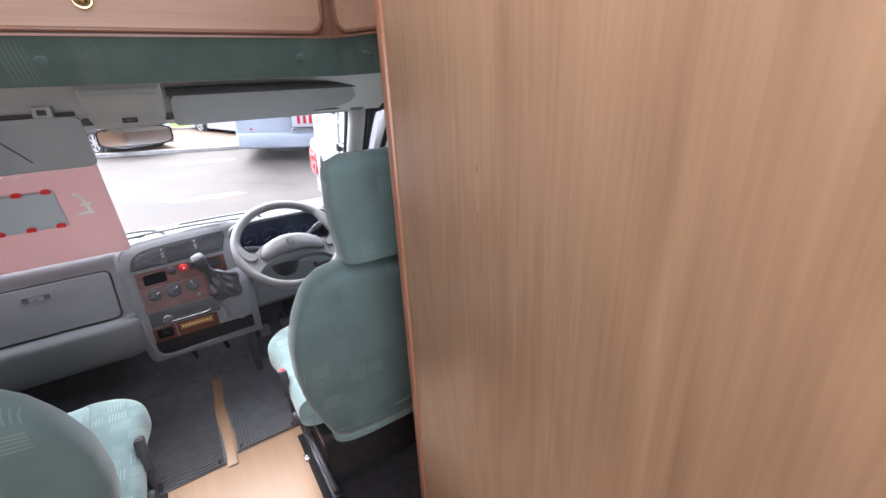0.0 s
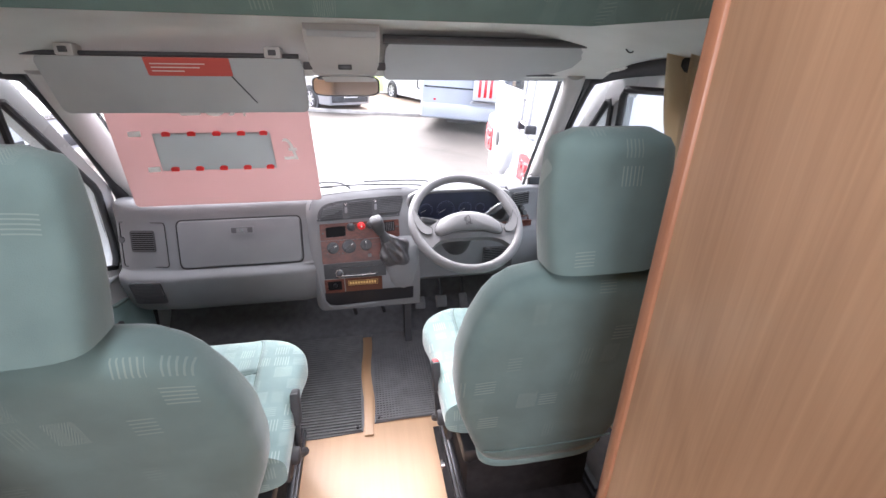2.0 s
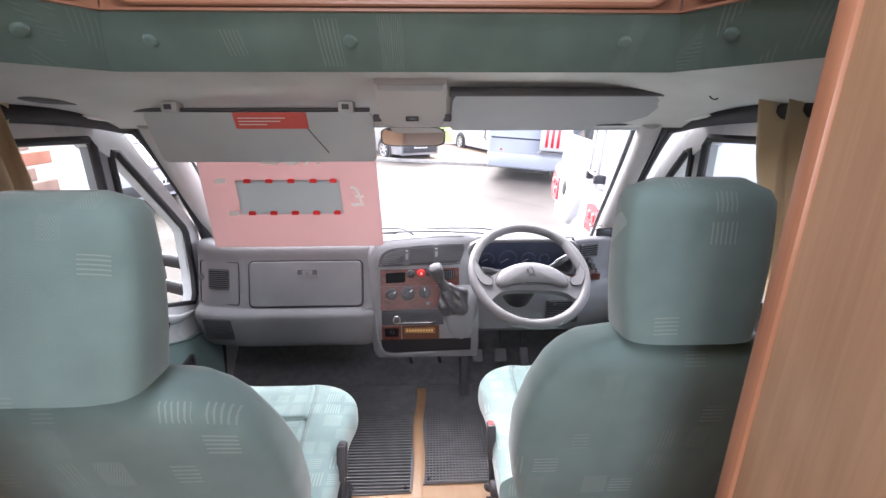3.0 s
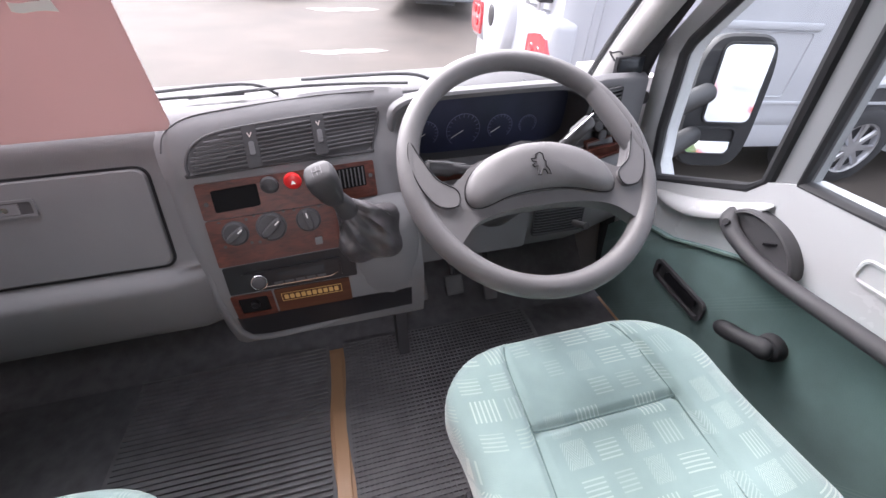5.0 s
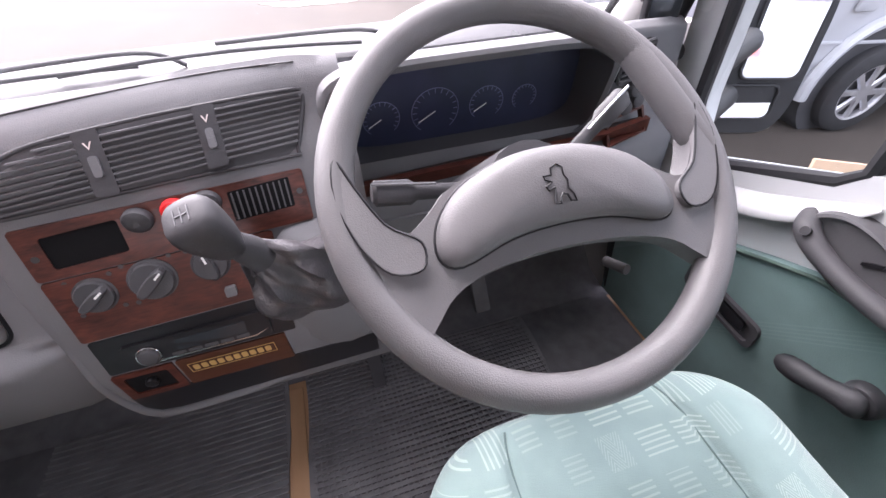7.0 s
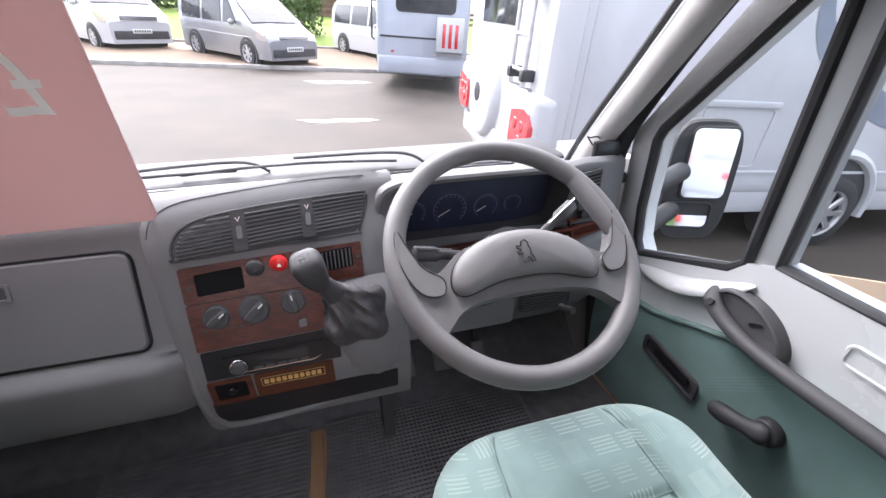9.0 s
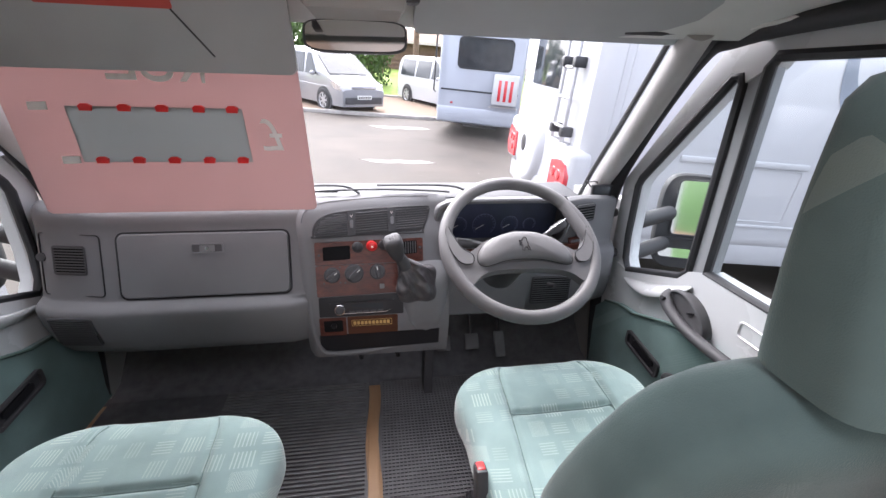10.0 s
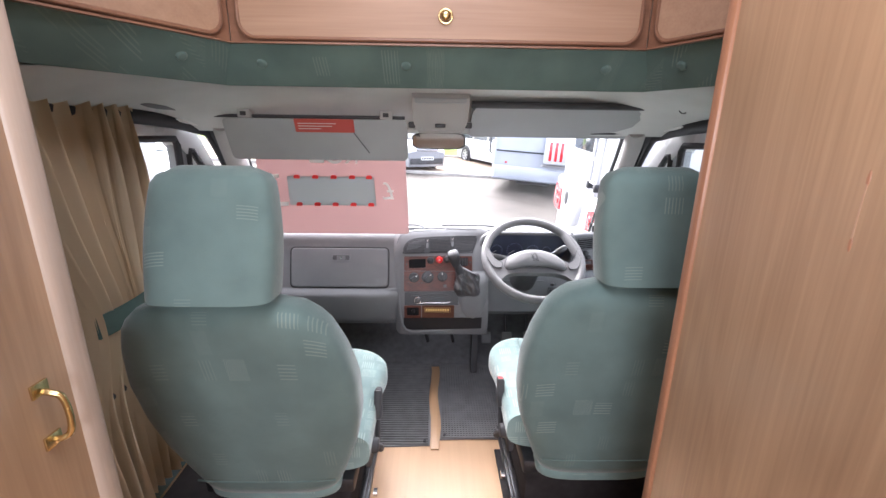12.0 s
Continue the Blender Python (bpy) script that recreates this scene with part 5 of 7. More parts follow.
for s, tip, lab in ((-1, (-0.155, 0.03, -0.035), "indicator_stalk"), (1, (0.165, 0.098, -0.055), "wiper_stalk")):
    b = bmesh.new()
    p0, p1 = whl(s * 0.04, 0.02, -0.055), whl(*tip)
    pm = p0.lerp(p1, 0.62)
    tube(b, [p0, p0.lerp(p1, 0.3), pm, p0.lerp(p1, 0.68), p1.lerp(p0, 0.03), p1], [0.008, 0.008, 0.009, 0.0135, 0.0135, 0.009], 10, squash=0.7)
    st = part(lab, b, BLACK, sw, "black control stalk")
    # paler strip added along the stalk to draw a glint on its edge
    b = bmesh.new()
    tube(b, [p0.lerp(p1, 0.45) + Vector((0, -0.004, 0.012)), p1 + Vector((0, -0.003, 0.0125))], 0.0016, 5)
    part("edge_highlight", b, CHROME if s > 0 else DASH, st)
b = bmesh.new()
cyl(b, whl(0.075, -0.085, -0.06), whl(0.08, -0.10, -0.035), 0.006, n=12)
part("ignition_key", b, BLACK, sw, "small black ignition lock")

# pedals
for x, w, h, z in ((0.29, 0.05, 0.06, 0.17), (0.40, 0.055, 0.06, 0.17), (0.515, 0.04, 0.10, 0.15)):
    pd = thing("pedal", "black rubber-faced foot pedal under the dashboard", "pedal", (x, 1.06, 0.1), "foot pedals")
    b = bmesh.new()
    box(b, -w / 2, w / 2, -0.008, 0.008, -h / 2, h / 2, 0.005, Matrix.Translation((x, 1.03, z)) @ Matrix.Rotation(radians(-35), 4, "X"))
    part("pad", b, RUBBER, pd)
    b = bmesh.new()
    tube(b, [(x, 1.04, z), (x, 1.10, z + 0.10), (x, 1.10, 0.34)], 0.008, 8)
    part("arm", b, STEEL, pd)
for x in (-0.03, 0.10):
    b = bmesh.new()
    tube(b, [(x, 0.92, 0.315), (x, 0.93, 0.25), (x + 0.01, 0.95, 0.19)], [0.012, 0.010, 0.009], 8)
    solo("heater_duct_stub", b, STEEL, "dark bracket end hanging under the centre stack", "bracket")


# ---- seats ----
def seat(cx, cy, lean, cyf, HRY, HTILT, label):
    """A cab seat: cushion, backrest with bolsters, head rest, box and levers. cy: back of the backrest at its foot."""
    t = thing("cab_seat", label, "seat", (cx, cy + 0.2, 0), "seats of the cab")

    def bk(x, y, z):
        """x across, y forward of the back's rear face, z up, with the lean."""
        return Vector((cx + x, cy + y - 0.066 - (z - 0.27) * lean, z))
    # backrest shell
    HW = [(0.27, 0.178), (0.30, 0.194), (0.35, 0.212), (0.45, 0.246), (0.55, 0.262), (0.66, 0.262), (0.76, 0.242), (0.83, 0.215), (0.865, 0.185), (0.885, 0.15), (0.895, 0.10)]
    b = bmesh.new()
    rows = []
    for i in range(27):
        z = 0.272 + (0.895 - 0.272) * i / 26
        hw = curve1(HW, z)
        dep = 0.065 if z < 0.84 else 0.065 * math.sqrt(max(0.05, 1 - ((z - 0.84) / 0.062) ** 2))
        row = []
        for k, (u, v) in enumerate(oval(44, hw, dep, 3.4)):
            bol = 0.055 * max(0, abs(u) / hw - 0.55) ** 1.2 * (1 if v > 0 else 0) * min(1, (0.9 - z) * 5)
            row.append(bk(u, 0.066 + v + bol, z))
        rows.append(row)
    rings(b, rows)
    back = part("backrest", b, VELOUR_SHADED, t, "green velour backrest with side bolsters", 80)
    b = bmesh.new()
    tube(b, [bk(curve1(HW, 0.325) * s, 0.0 + 0.012 * abs(s) ** 4, 0.325) for s in [k / 10 - 0.9 for k in range(19)]], 0.0022, 6)
    part("seam", b, VELOUR_SHADED, back)
    # skirt under the backrest
    b = bmesh.new()
    rows = [[bk(u, 0.066 + v, z) for u, v in oval(40, 0.180 * k, 0.062 * k, 3.6)] for z, k in ((0.235, 0.97), (0.24, 1.0), (0.272, 1.01), (0.28, 0.98))]
    rings(b, rows)
    part("skirt", b, VELOUR_SIDE, t, "fabric skirt under the backrest")
    # head rest, as wide as the shoulders, with rounded top
    b = bmesh.new()
    rows = []
    for i in range(17):
        q = i / 16
        z = 0.900 + 0.260 * q if cx > 0 else 0.911 + 0.249 * q
        top = 1.0 if q < 0.86 else math.sqrt(max(0.02, 1 - ((q - 0.86) / 0.143) ** 2))
        hw = (0.121 + 0.010 * math.sin(math.pi * q) + (-0.012 * q if cx < 0 else 0.004 * q - 0.011)) * (0.55 + 0.45 * top)
        row = []
        for u, v in oval(40, hw, 0.052 * top * (1 - 0.25 * q) + 0.006, 4.2):
            row.append(Vector((cx + u + (0.010 if cx < 0 else 0), HRY + v + HTILT * (q - 0.5), z)))
        rows.append(row)
    rings(b, rows)
    hr = part("head_rest", b, VELOUR_SHADED, t, "tall green velour head rest", 80)
    # cushion, in four sewn panels
    ux = cx - (0.018 if cx > 0 else 0.0)
    HC0 = 0.243 if cx > 0 else 0.258

    def shape(q):
        nose = 1.0 if q < 0.80 else math.sqrt(max(0.0, 1 - ((q - 0.80) / 0.205) ** 2))
        hw = HC0 * (0.60 + 0.40 * nose) + 0.012 * math.exp(-((q - 0.78) / 0.12) ** 2)
        zt = 0.392 + 0.035 * min(1, q * 1.6) - 0.045 * (1 - nose)
        return nose, hw, zt, 0.25 + 0.05 * (1 - nose)

    def panel(q):
        """Half width of the sewn middle panels."""
        return 0.124 * (0.75 + 0.25 * shape(q)[0])

    def mid(q):
        return (-0.008 - 0.024 * (1 - q)) * (1 if cx > 0 else -1)

    def flare(u, q):
        """The bolster beside the driver's door widens towards the back."""
        return u * (1 + min(0.13, 0.22 * (1 - q) ** 2)) if cx > 0 and u > 0 else u

    def sewn(u, q):
        """Height lost in the seams and in the flat middle panels."""
        nose, hw, zt, zb = shape(q)
        line = panel(q)
        u -= mid(q)
        dip = 0.013 * max(0, 1 - (u / (line * 1.02)) ** 6) * nose
        dip += 0.011 * math.exp(-((abs(u) - line) / 0.007) ** 2) * max(0, 2 * nose - 1)
        if abs(u) < line:
            dip += 0.009 * math.exp(-((q - 0.60) / 0.014) ** 2)
        return dip
    b = bmesh.new()
    rows = []
    for i in range(101):
        q = i / 100
        y = cyf - 0.02 + 0.475 * q
        nose, hw, zt, zb = shape(q)
        row = []
        for u, v in oval(240, hw, (zt - zb) / 2, 3.4):
            row.append(Vector((ux + flare(u, q), y, (zt + zb) / 2 + v - (sewn(u, q) if v > 0 else 0))))
        rows.append(row)
    rings(b, rows)
    cu = part("cushion", b, VELOUR_LIT, t, "green velour cushion, its paler colour standing for daylight", 80)

    def on_top(u, q):
        nose, hw, zt, zb = shape(q)
        return Vector((ux + flare(u, q), cyf - 0.02 + 0.475 * q, (zt + zb) / 2 + (zt - zb) / 2 * max(0, 1 - (abs(u) / hw) ** 3.4) ** (1 / 3.4) - sewn(u, q) + 0.0004))
    for s in (1, -1):
        b = bmesh.new()
        tube(b, [on_top(mid(q) + s * panel(q), q) for q in [0.06 + 0.90 * k / 40 for k in range(41)]], 0.0017, 6)
        part("seam", b, VELOUR_SHADED, cu)
    b = bmesh.new()
    tube(b, [on_top(mid(0.6) + panel(0.6) * (k / 12 - 1), 0.60) for k in range(25)], 0.0017, 6)
    part("seam", b, VELOUR_SHADED, cu)
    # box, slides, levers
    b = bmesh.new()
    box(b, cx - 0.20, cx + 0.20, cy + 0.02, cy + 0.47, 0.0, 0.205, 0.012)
    part("seat_box", b, UNDERSEAT_SHADE, t, "black seat box")
    b = bmesh.new()
    box(b, cx - 0.215, cx + 0.215, cy + 0.0, cy + 0.46, 0.205, 0.252, 0.008)
    part("seat_pan", b, STEEL, t, "dark steel seat pan")
    inn = -1 if cx > 0 else 1
    for s in (1, -1):
        b = bmesh.new()
        box(b, cx + s * 0.21 - 0.018, cx + s * 0.21 + 0.018, cy - 0.05, cy + 0.44, 0.01, 0.035, 0.004)
        box(b, cx + s * 0.21 - 0.010, cx + s * 0.21 + 0.010, cy - 0.04, cy + 0.43, 0.035, 0.055, 0.003)
        part("slide_rail", b, STEEL, t)
    b = bmesh.new()
    x = cx + inn * 0.243
    box(b, x - 0.010, x + 0.010, cy + 0.07, cy + 0.17, 0.225, 0.31, 0.008)
    cyl(b, (x, cy + 0.12, 0.27), (x + inn * 0.03, cy + 0.12, 0.27), 0.026, 0.022, 18, 0.004)
    part("recliner", b, BLACK, t, "black recliner hinge")
    b = bmesh.new()
    tube(b, spline([(x + inn * 0.012, cy + 0.12, 0.27), (x + inn * 0.02, cy + 0.17, 0.22), (x + inn * 0.02, cy + 0.22, 0.17)], 5), [0.010] * 6 + [0.013] * 5, 8)
    part("lever", b, BLACK, t, "black height lever")
    b = bmesh.new()
    cyl(b, (x + inn * 0.02, cy + 0.045, 0.16), (x + inn * 0.032, cy + 0.045, 0.16), 0.012, n=14)
    part("bolt", b, CHROME, t)
    # belt buckle on its stalk
    b = bmesh.new()
    xb = cx + inn * 0.262
    tube(b, [(xb, cy + 0.16, 0.24), (xb, cy + 0.19, 0.31)], 0.008, 8)
    box(b, -0.012, 0.012, -0.020, 0.020, -0.05, 0.045, 0.006, Matrix.Translation((xb, cy + 0.205, 0.365)) @ Matrix.Rotation(radians(-18), 4, "X"))
    bu = part("belt_buckle", b, BLACK, t, "black belt buckle with a press button")
    b = bmesh.new()
    box(b, -0.008, 0.008, -0.013, 0.013, 0.040, 0.048, 0.003, Matrix.Translation((xb, cy + 0.205, 0.365)) @ Matrix.Rotation(radians(-18), 4, "X"))
    part("press_button", b, RED if cx > 0 else BLACK, bu)
    return t


seat(0.505, 0.066, 0.19, 0.145, -0.060, 0.015, "green velour driver seat with tall head rest and side bolsters")
seat(-0.435, 0.0, 0.275, 0.05, -0.178, 0.06, "green velour passenger seat with tall head rest, slid back")


# ---- sun visors, console, mirror, price board ----
t = thing("sun_visor", "grey sun visor folded down in front of the passenger", "sun visor", (-0.4, 0.56, 1.28), "sun visors")
VM = lambda u, v, w: Vector((u, 0.575 + (1.27 - v) * 0.42 - w, v))
b = bmesh.new()
o = rounded(-0.745, -0.092, 1.122, 1.268, 0.018, 5)
rings(b, [[VM(u, v, w) for u, v in q] for q, w in ((o, 0.0), (o, 0.016))])
part("pad", b, VISOR, t, "grey vinyl pad")
b = bmesh.new()
prism(b, rounded(-0.492, -0.281, 1.222, 1.268, 0.004), VM, 0.0163, 0.0175)
lb = part("warning_label", b, LABELRED, t, "red printed warning label")
for i, (a0, a1) in enumerate(((-0.48, -0.345), (-0.48, -0.36), (-0.48, -0.40))):
    b = bmesh.new()
    prism(b, [(a0, 1.251 - 0.009 * i), (a1, 1.251 - 0.009 * i), (a1, 1.2535 - 0.009 * i), (a0, 1.2535 - 0.009 * i)], VM, 0.0175, 0.0182)
    part("print_line", b, PALE, lb)
b = bmesh.new()
tube(b, [VM(-0.79, 1.275, 0.005), VM(-0.10, 1.275, 0.005)], 0.006, 8)
part("rod", b, BLACK, t, "dark visor rod, thickened over the driver to draw the gap's shade")
b = bmesh.new()
tube(b, [VM(-0.285, 1.222, 0.018), VM(-0.235, 1.150, 0.018)], 0.0016, 5)
part("strap", b, BLACK, t, "thin dark strap")
for u in (-0.66, -0.165):
    b = bmesh.new()
    box(b, u - 0.022, u + 0.022, 0.545, 0.59, 1.268, 1.298, 0.005)
    cl2 = part("clip", b, PILLAR, t, "pale grey visor clip")
    b = bmesh.new()
    box(b, u - 0.010, u + 0.010, 0.541, 0.546, 1.276, 1.290, 0.002)
    part("recess", b, BLACK, cl2)

t = thing("sun_visor", "grey sun visor folded up against the headliner over the driver", "sun visor", (0.45, 0.6, 1.28), "sun visors")
b = bmesh.new()


def vr(u, v, w):
    k = (v - 1.218) / 0.105
    return Vector((u + 0.02 * (1 - k) * (1 if u > 0.4 else 0), 0.715 - 0.225 * k - 0.02 * w * 10, 1.226 + 0.098 * k - w))


o = rounded(0.138, 0.765, 1.218, 1.323, 0.02, 5)
rings(b, [[vr(u, v, w) for u, v in q] for q, w in ((o, -0.004), (o, 0.014))])
part("pad", b, VISOR, t, "grey vinyl pad")
# rod thickened in black to draw the shaded gap above the visor
b = bmesh.new()
tube(b, [vr(0.13, 1.326, 0.008), vr(0.755, 1.326, 0.008)], 0.0115, 8)
part("rod", b, BLACK, t, "dark visor rod, thickened over the driver to draw the gap's shade")

t = thing("roof_console", "pale grey roof console with a small slot over the mirror", "console", (0.026, 0.5, 1.28))
b = bmesh.new()
rows = []
for y, z, hx in ((0.425, 1.338, 0.092), (0.43, 1.325, 0.094), (0.50, 1.262, 0.092), (0.525, 1.238, 0.088), (0.56, 1.236, 0.086), (0.70, 1.225, 0.08)):
    rows.append([Vector((0.026 - hx, y, z)), Vector((0.026 - hx + 0.006, y, z - 0.006)), Vector((0.026 + hx - 0.006, y, z - 0.006)), Vector((0.026 + hx, y, z)), Vector((0.026 + hx, y + 0.03, z + 0.06)), Vector((0.026 - hx, y + 0.03, z + 0.06))])
rings(b, rows)
part("shell", b, PILLAR, t)
b = bmesh.new()
box(b, 0.008, 0.044, 0.497, 0.515, 1.243, 1.256, 0.002)
part("slot", b, GLOSSBLACK, t)
b = bmesh.new()
box(b, -0.058, 0.11, 0.418, 0.432, 1.318, 1.334, 0.004)
part("top_panel", b, VISOR, t)
for u in (-0.072, 0.124):
    b = bmesh.new()
    box(b, u - 0.012, u + 0.012, 0.51, 0.54, 1.242, 1.262, 0.004)
    part("pivot", b, BLACK, t)

t = thing("rear_view_mirror", "dark framed rear-view mirror hung from the windscreen header", "mirror", (0.022, 0.64, 1.2))
MM = Matrix.Translation((0.022, 0.635, 1.196)) @ Matrix.Rotation(radians(-3), 4, "Z") @ Matrix.Rotation(radians(-7.5), 4, "X")
b = bmesh.new()
o = oval(36, 0.101, 0.030, 4.5)
rings(b, [[MM @ Vector((u * k, w, v * k)) for u, v in o] for k, w in ((0.8, 0.03), (0.97, 0.018), (1.0, 0.006), (1.0, -0.002), (0.97, -0.004))])
part("shell", b, BLACK, t)
b = bmesh.new()
prism(b, [(u * 0.95, v * 0.9) for u, v in o], lambda u, v, w: MM @ Vector((u, w, v)), -0.004, -0.0055)
part("mirror_glass", b, MIRROR, t)
b = bmesh.new()
tube(b, [(0.03, 0.655, 1.205), (0.03, 0.672, 1.24)], 0.009, 8)
part("stem", b, BLACK, t)

t = thing("price_board", "pale red price board seen from behind, stood against the windscreen", "sign board", (-0.4, 0.77, 0.78))
PB = lambda u, v, w: Vector((u - 0.04 * max(0, v - 0.9) * (1 if u > -0.3 else 0), 0.775 - 0.10 * (v - 0.80) - w, v))
b = bmesh.new()
plate(b, rounded(-0.715, -0.101, 0.800, 1.30, 0.012, 4), rounded(-0.596, -0.238, 0.927, 1.045, 0.004, 4), PB, -0.0015, 0.0015)
part("board", b, BOARD, t, "pale red printed plastic board")
b = bmesh.new()
prism(b, [(-0.598, 0.925), (-0.236, 0.925), (-0.236, 1.047), (-0.598, 1.047)], PB, 0.0016, 0.003)
part("number_panel", b, BOARDGREY, t, "grey number panel")
for i in range(5):
    for z, du in ((1.044, 0.0), (0.929, -0.001)):
        u = -0.556 + 0.0752 * i + du
        b = bmesh.new()
        prism(b, [(u - 0.012, z - 0.006), (u + 0.010, z - 0.006), (u + 0.013, z + 0.004), (u + 0.006, z + 0.009), (u - 0.006, z + 0.009), (u - 0.013, z + 0.004)], PB, 0.003, 0.009)
        part("clip", b, RED, t, "bright red clip")
for z, u in ((1.046, -0.648), (0.930, -0.622)):
    b = bmesh.new()
    prism(b, [(u - 0.019, z - 0.009), (u + 0.017, z - 0.008), (u + 0.019, z + 0.009), (u - 0.017, z + 0.008)], PB, 0.002, 0.004)
    part("tape", b, WHITE, t, "small white tape")
text("pound_sign", "£", 0.105, Matrix.Translation(PB(-0.180, 0.985, 0.0026)) @ Matrix.Rotation(radians(95.7), 4, "X"), WHITE, t, "pale mirrored pound sign", mirror=True)
# feet of large mirrored letters, the rest hidden by the visor
arc = [radians(180 + 180 * k / 12) for k in range(13)]
for outline in (
        [(-0.499, 1.102), (-0.441, 1.102), (-0.439, 1.150), (-0.452, 1.150), (-0.453, 1.114), (-0.499, 1.114)],
        [(-0.398 + 0.032 * math.cos(a), 1.121 + 0.022 * math.sin(a)) for a in arc] + [(-0.366, 1.150), (-0.378, 1.150)] + [(-0.398 + 0.020 * math.cos(a), 1.121 + 0.010 * math.sin(a)) for a in reversed(arc)] + [(-0.418, 1.150), (-0.430, 1.150)],
        [(-0.358, 1.101), (-0.344, 1.101), (-0.316, 1.135), (-0.330, 1.135)],
        [(-0.313, 1.099), (-0.299, 1.099), (-0.302, 1.150), (-0.316, 1.150)]):
    b = bmesh.new()
    prism(b, outline, PB, 0.0018, 0.0028)
    part("letter_foot", b, WHITE, t, "foot of a pale mirrored letter")

# ---- curtains and grab handle ----
for sx, lab in ((-1, "gold curtain gathered by a dark tie-back beside the passenger seat"), (1, "gold curtain drawn back beside the driver seat")):
    t = thing("curtain", lab, "curtain", (sx * 0.9, 0.15, 0.1), "cab curtains")

    def drape(u, v, dx=0.0, sx=sx):
        z = 1.297 - v * (1.297 - 0.14)
        k = math.exp(-((z - 0.74) / 0.20) ** 2)
        y0, y1 = (-0.14 + 0.06 * v, 0.315 - 0.09 * v)
        y0, y1 = y0 + 0.05 * k + 0.02 * v, y1 - 0.05 * k + 0.03 * v
        if sx > 0:
            y0, y1 = -0.14, 0.32 - 0.21 * min(1, v * 1.8)
        ph = u * 2 * math.pi * (9 if sx < 0 else 6) + 1.1 * math.sin(4 * v + 3 * u) + 0.7 * math.sin(9 * u + 2.5 * v) + sx
        fold = (math.sin(ph) + 0.25 * math.sin(2 * ph + 1.0)) * (0.034 - 0.014 * k) * (0.45 + 0.55 * min(1, v * 6))
        fold += 0.007 * math.sin(u * 47 + v * 6) + 0.004 * math.sin(u * 90 - v * 11)
        return Vector((sx * (0.877 - 0.03 * k - fold - 0.012 * v) + dx, y0 + (y1 - y0) * u + 0.004 * math.sin(u * 50) + 0.010 * math.cos(ph), z))
    b = bmesh.new()
    sheet(b, drape, 120, 26)
    sheet(b, lambda u, v: drape(u, v, sx * 0.004), 120, 26)
    part("cloth", b, CURTAIN, t, "gold pleated cloth", 80)
    b = bmesh.new()
    tube(b, [(sx * 0.882, -0.16, 1.300), (sx * 0.882, 0.34, 1.300)], 0.006, 8)
    part("rail", b, WHITE, t)
    if sx < 0:
        b = bmesh.new()
        sheet(b, lambda u, v: Vector((-0.806 + 0.03 * (2 * u - 1) ** 2 * -1, -0.02 + 0.28 * u, 0.77 - 0.06 * v + 0.03 * u)), 14, 2)
        sheet(b, lambda u, v: Vector((-0.810 + 0.03 * (2 * u - 1) ** 2 * -1, -0.02 + 0.28 * u, 0.77 - 0.06 * v + 0.03 * u)), 14, 2)
        part("tie_back", b, TIEBAND, t, "dark green tie-back")
b = bmesh.new()
tube(b, spline([(-0.86, 0.30, 1.322), (-0.845, 0.315, 1.303), (-0.84, 0.37, 1.296), (-0.84, 0.43, 1.296), (-0.842, 0.475, 1.297), (-0.86, 0.49, 1.312)], 5), 0.011, 10)
solo("grab_handle", b, DASH_LIGHT, "dark grey grab handle over the passenger door", "grab handle")
b = bmesh.new()
tube(b, [(0.80 + 0.012 * math.cos(q), 0.40 + 0.012 * math.sin(q) * 0.6, 1.308 + 0.012 * math.sin(q)) for q in [2 * math.pi * k / 16 for k in range(16)]], 0.002, 6, True)
solo("roof_ring", b, BLACK, "small dark ring outline on the headliner", "ring")


# ---- outside: the yard leans a little against the cab, so its things share one frame ----
GUP = Vector((0.052, -0.037, 1)).normalized()
GX = (Vector((1, 0, 0)) - GUP * GUP.x).normalized()
GY = GUP.cross(GX)
YARD = Matrix.Translation((0, 0, -0.64)) @ Matrix((GX, GY, GUP)).transposed().to_4x4()


def yard(ob):
    """Stands a thing built on the yard's own level."""
    ob.matrix_basis = YARD @ ob.matrix_basis
    return ob


def ythin(name, label, category, x, y, turn=0, group=""):
    t = thing(name, label, category, (0, 0, 0), group)
    PLACE[t] = YARD @ pose(x, y, 0, 0, 0, turn)
    return t


PLACE = {}
b = bmesh.new()
box(b, -400, 400, -400, 400, -0.3, 0.0)
yard(solo("ground", b, ASPHALT, "wet grey-brown tarmac of a vehicle yard", "ground", "structure"))
b = bmesh.new()
box(b, -60, 60, 13.05, 13.2, -0.1, 0.10, 0.02)
yard(solo("kerb", b, KERB, "low concrete kerb along the far side of the yard", "kerb", "structure"))
b = bmesh.new()
box(b, -60, 60, 13.2, 18.6, -0.1, 0.085)
yard(solo("pavement", b, GRAVEL, "tan gravel parking strip behind the kerb", "gravel strip", "structure"))
b = bmesh.new()
box(b, -60, 60, 18.6, 18.75, -0.1, 0.16, 0.02)
yard(solo("kerb_grass", b, KERB, "pale edging between gravel and grass", "kerb", "structure"))
b = bmesh.new()
sheet(b, lambda u, v: Vector((-60 + 120 * u, 18.75 + 12 * v, 0.12 + 1.1 * v ** 0.8)), 40, 10)
yard(solo("grass_bank", b, GRASS, "mown green grass bank behind the parked vehicles", "grass", "structure"))
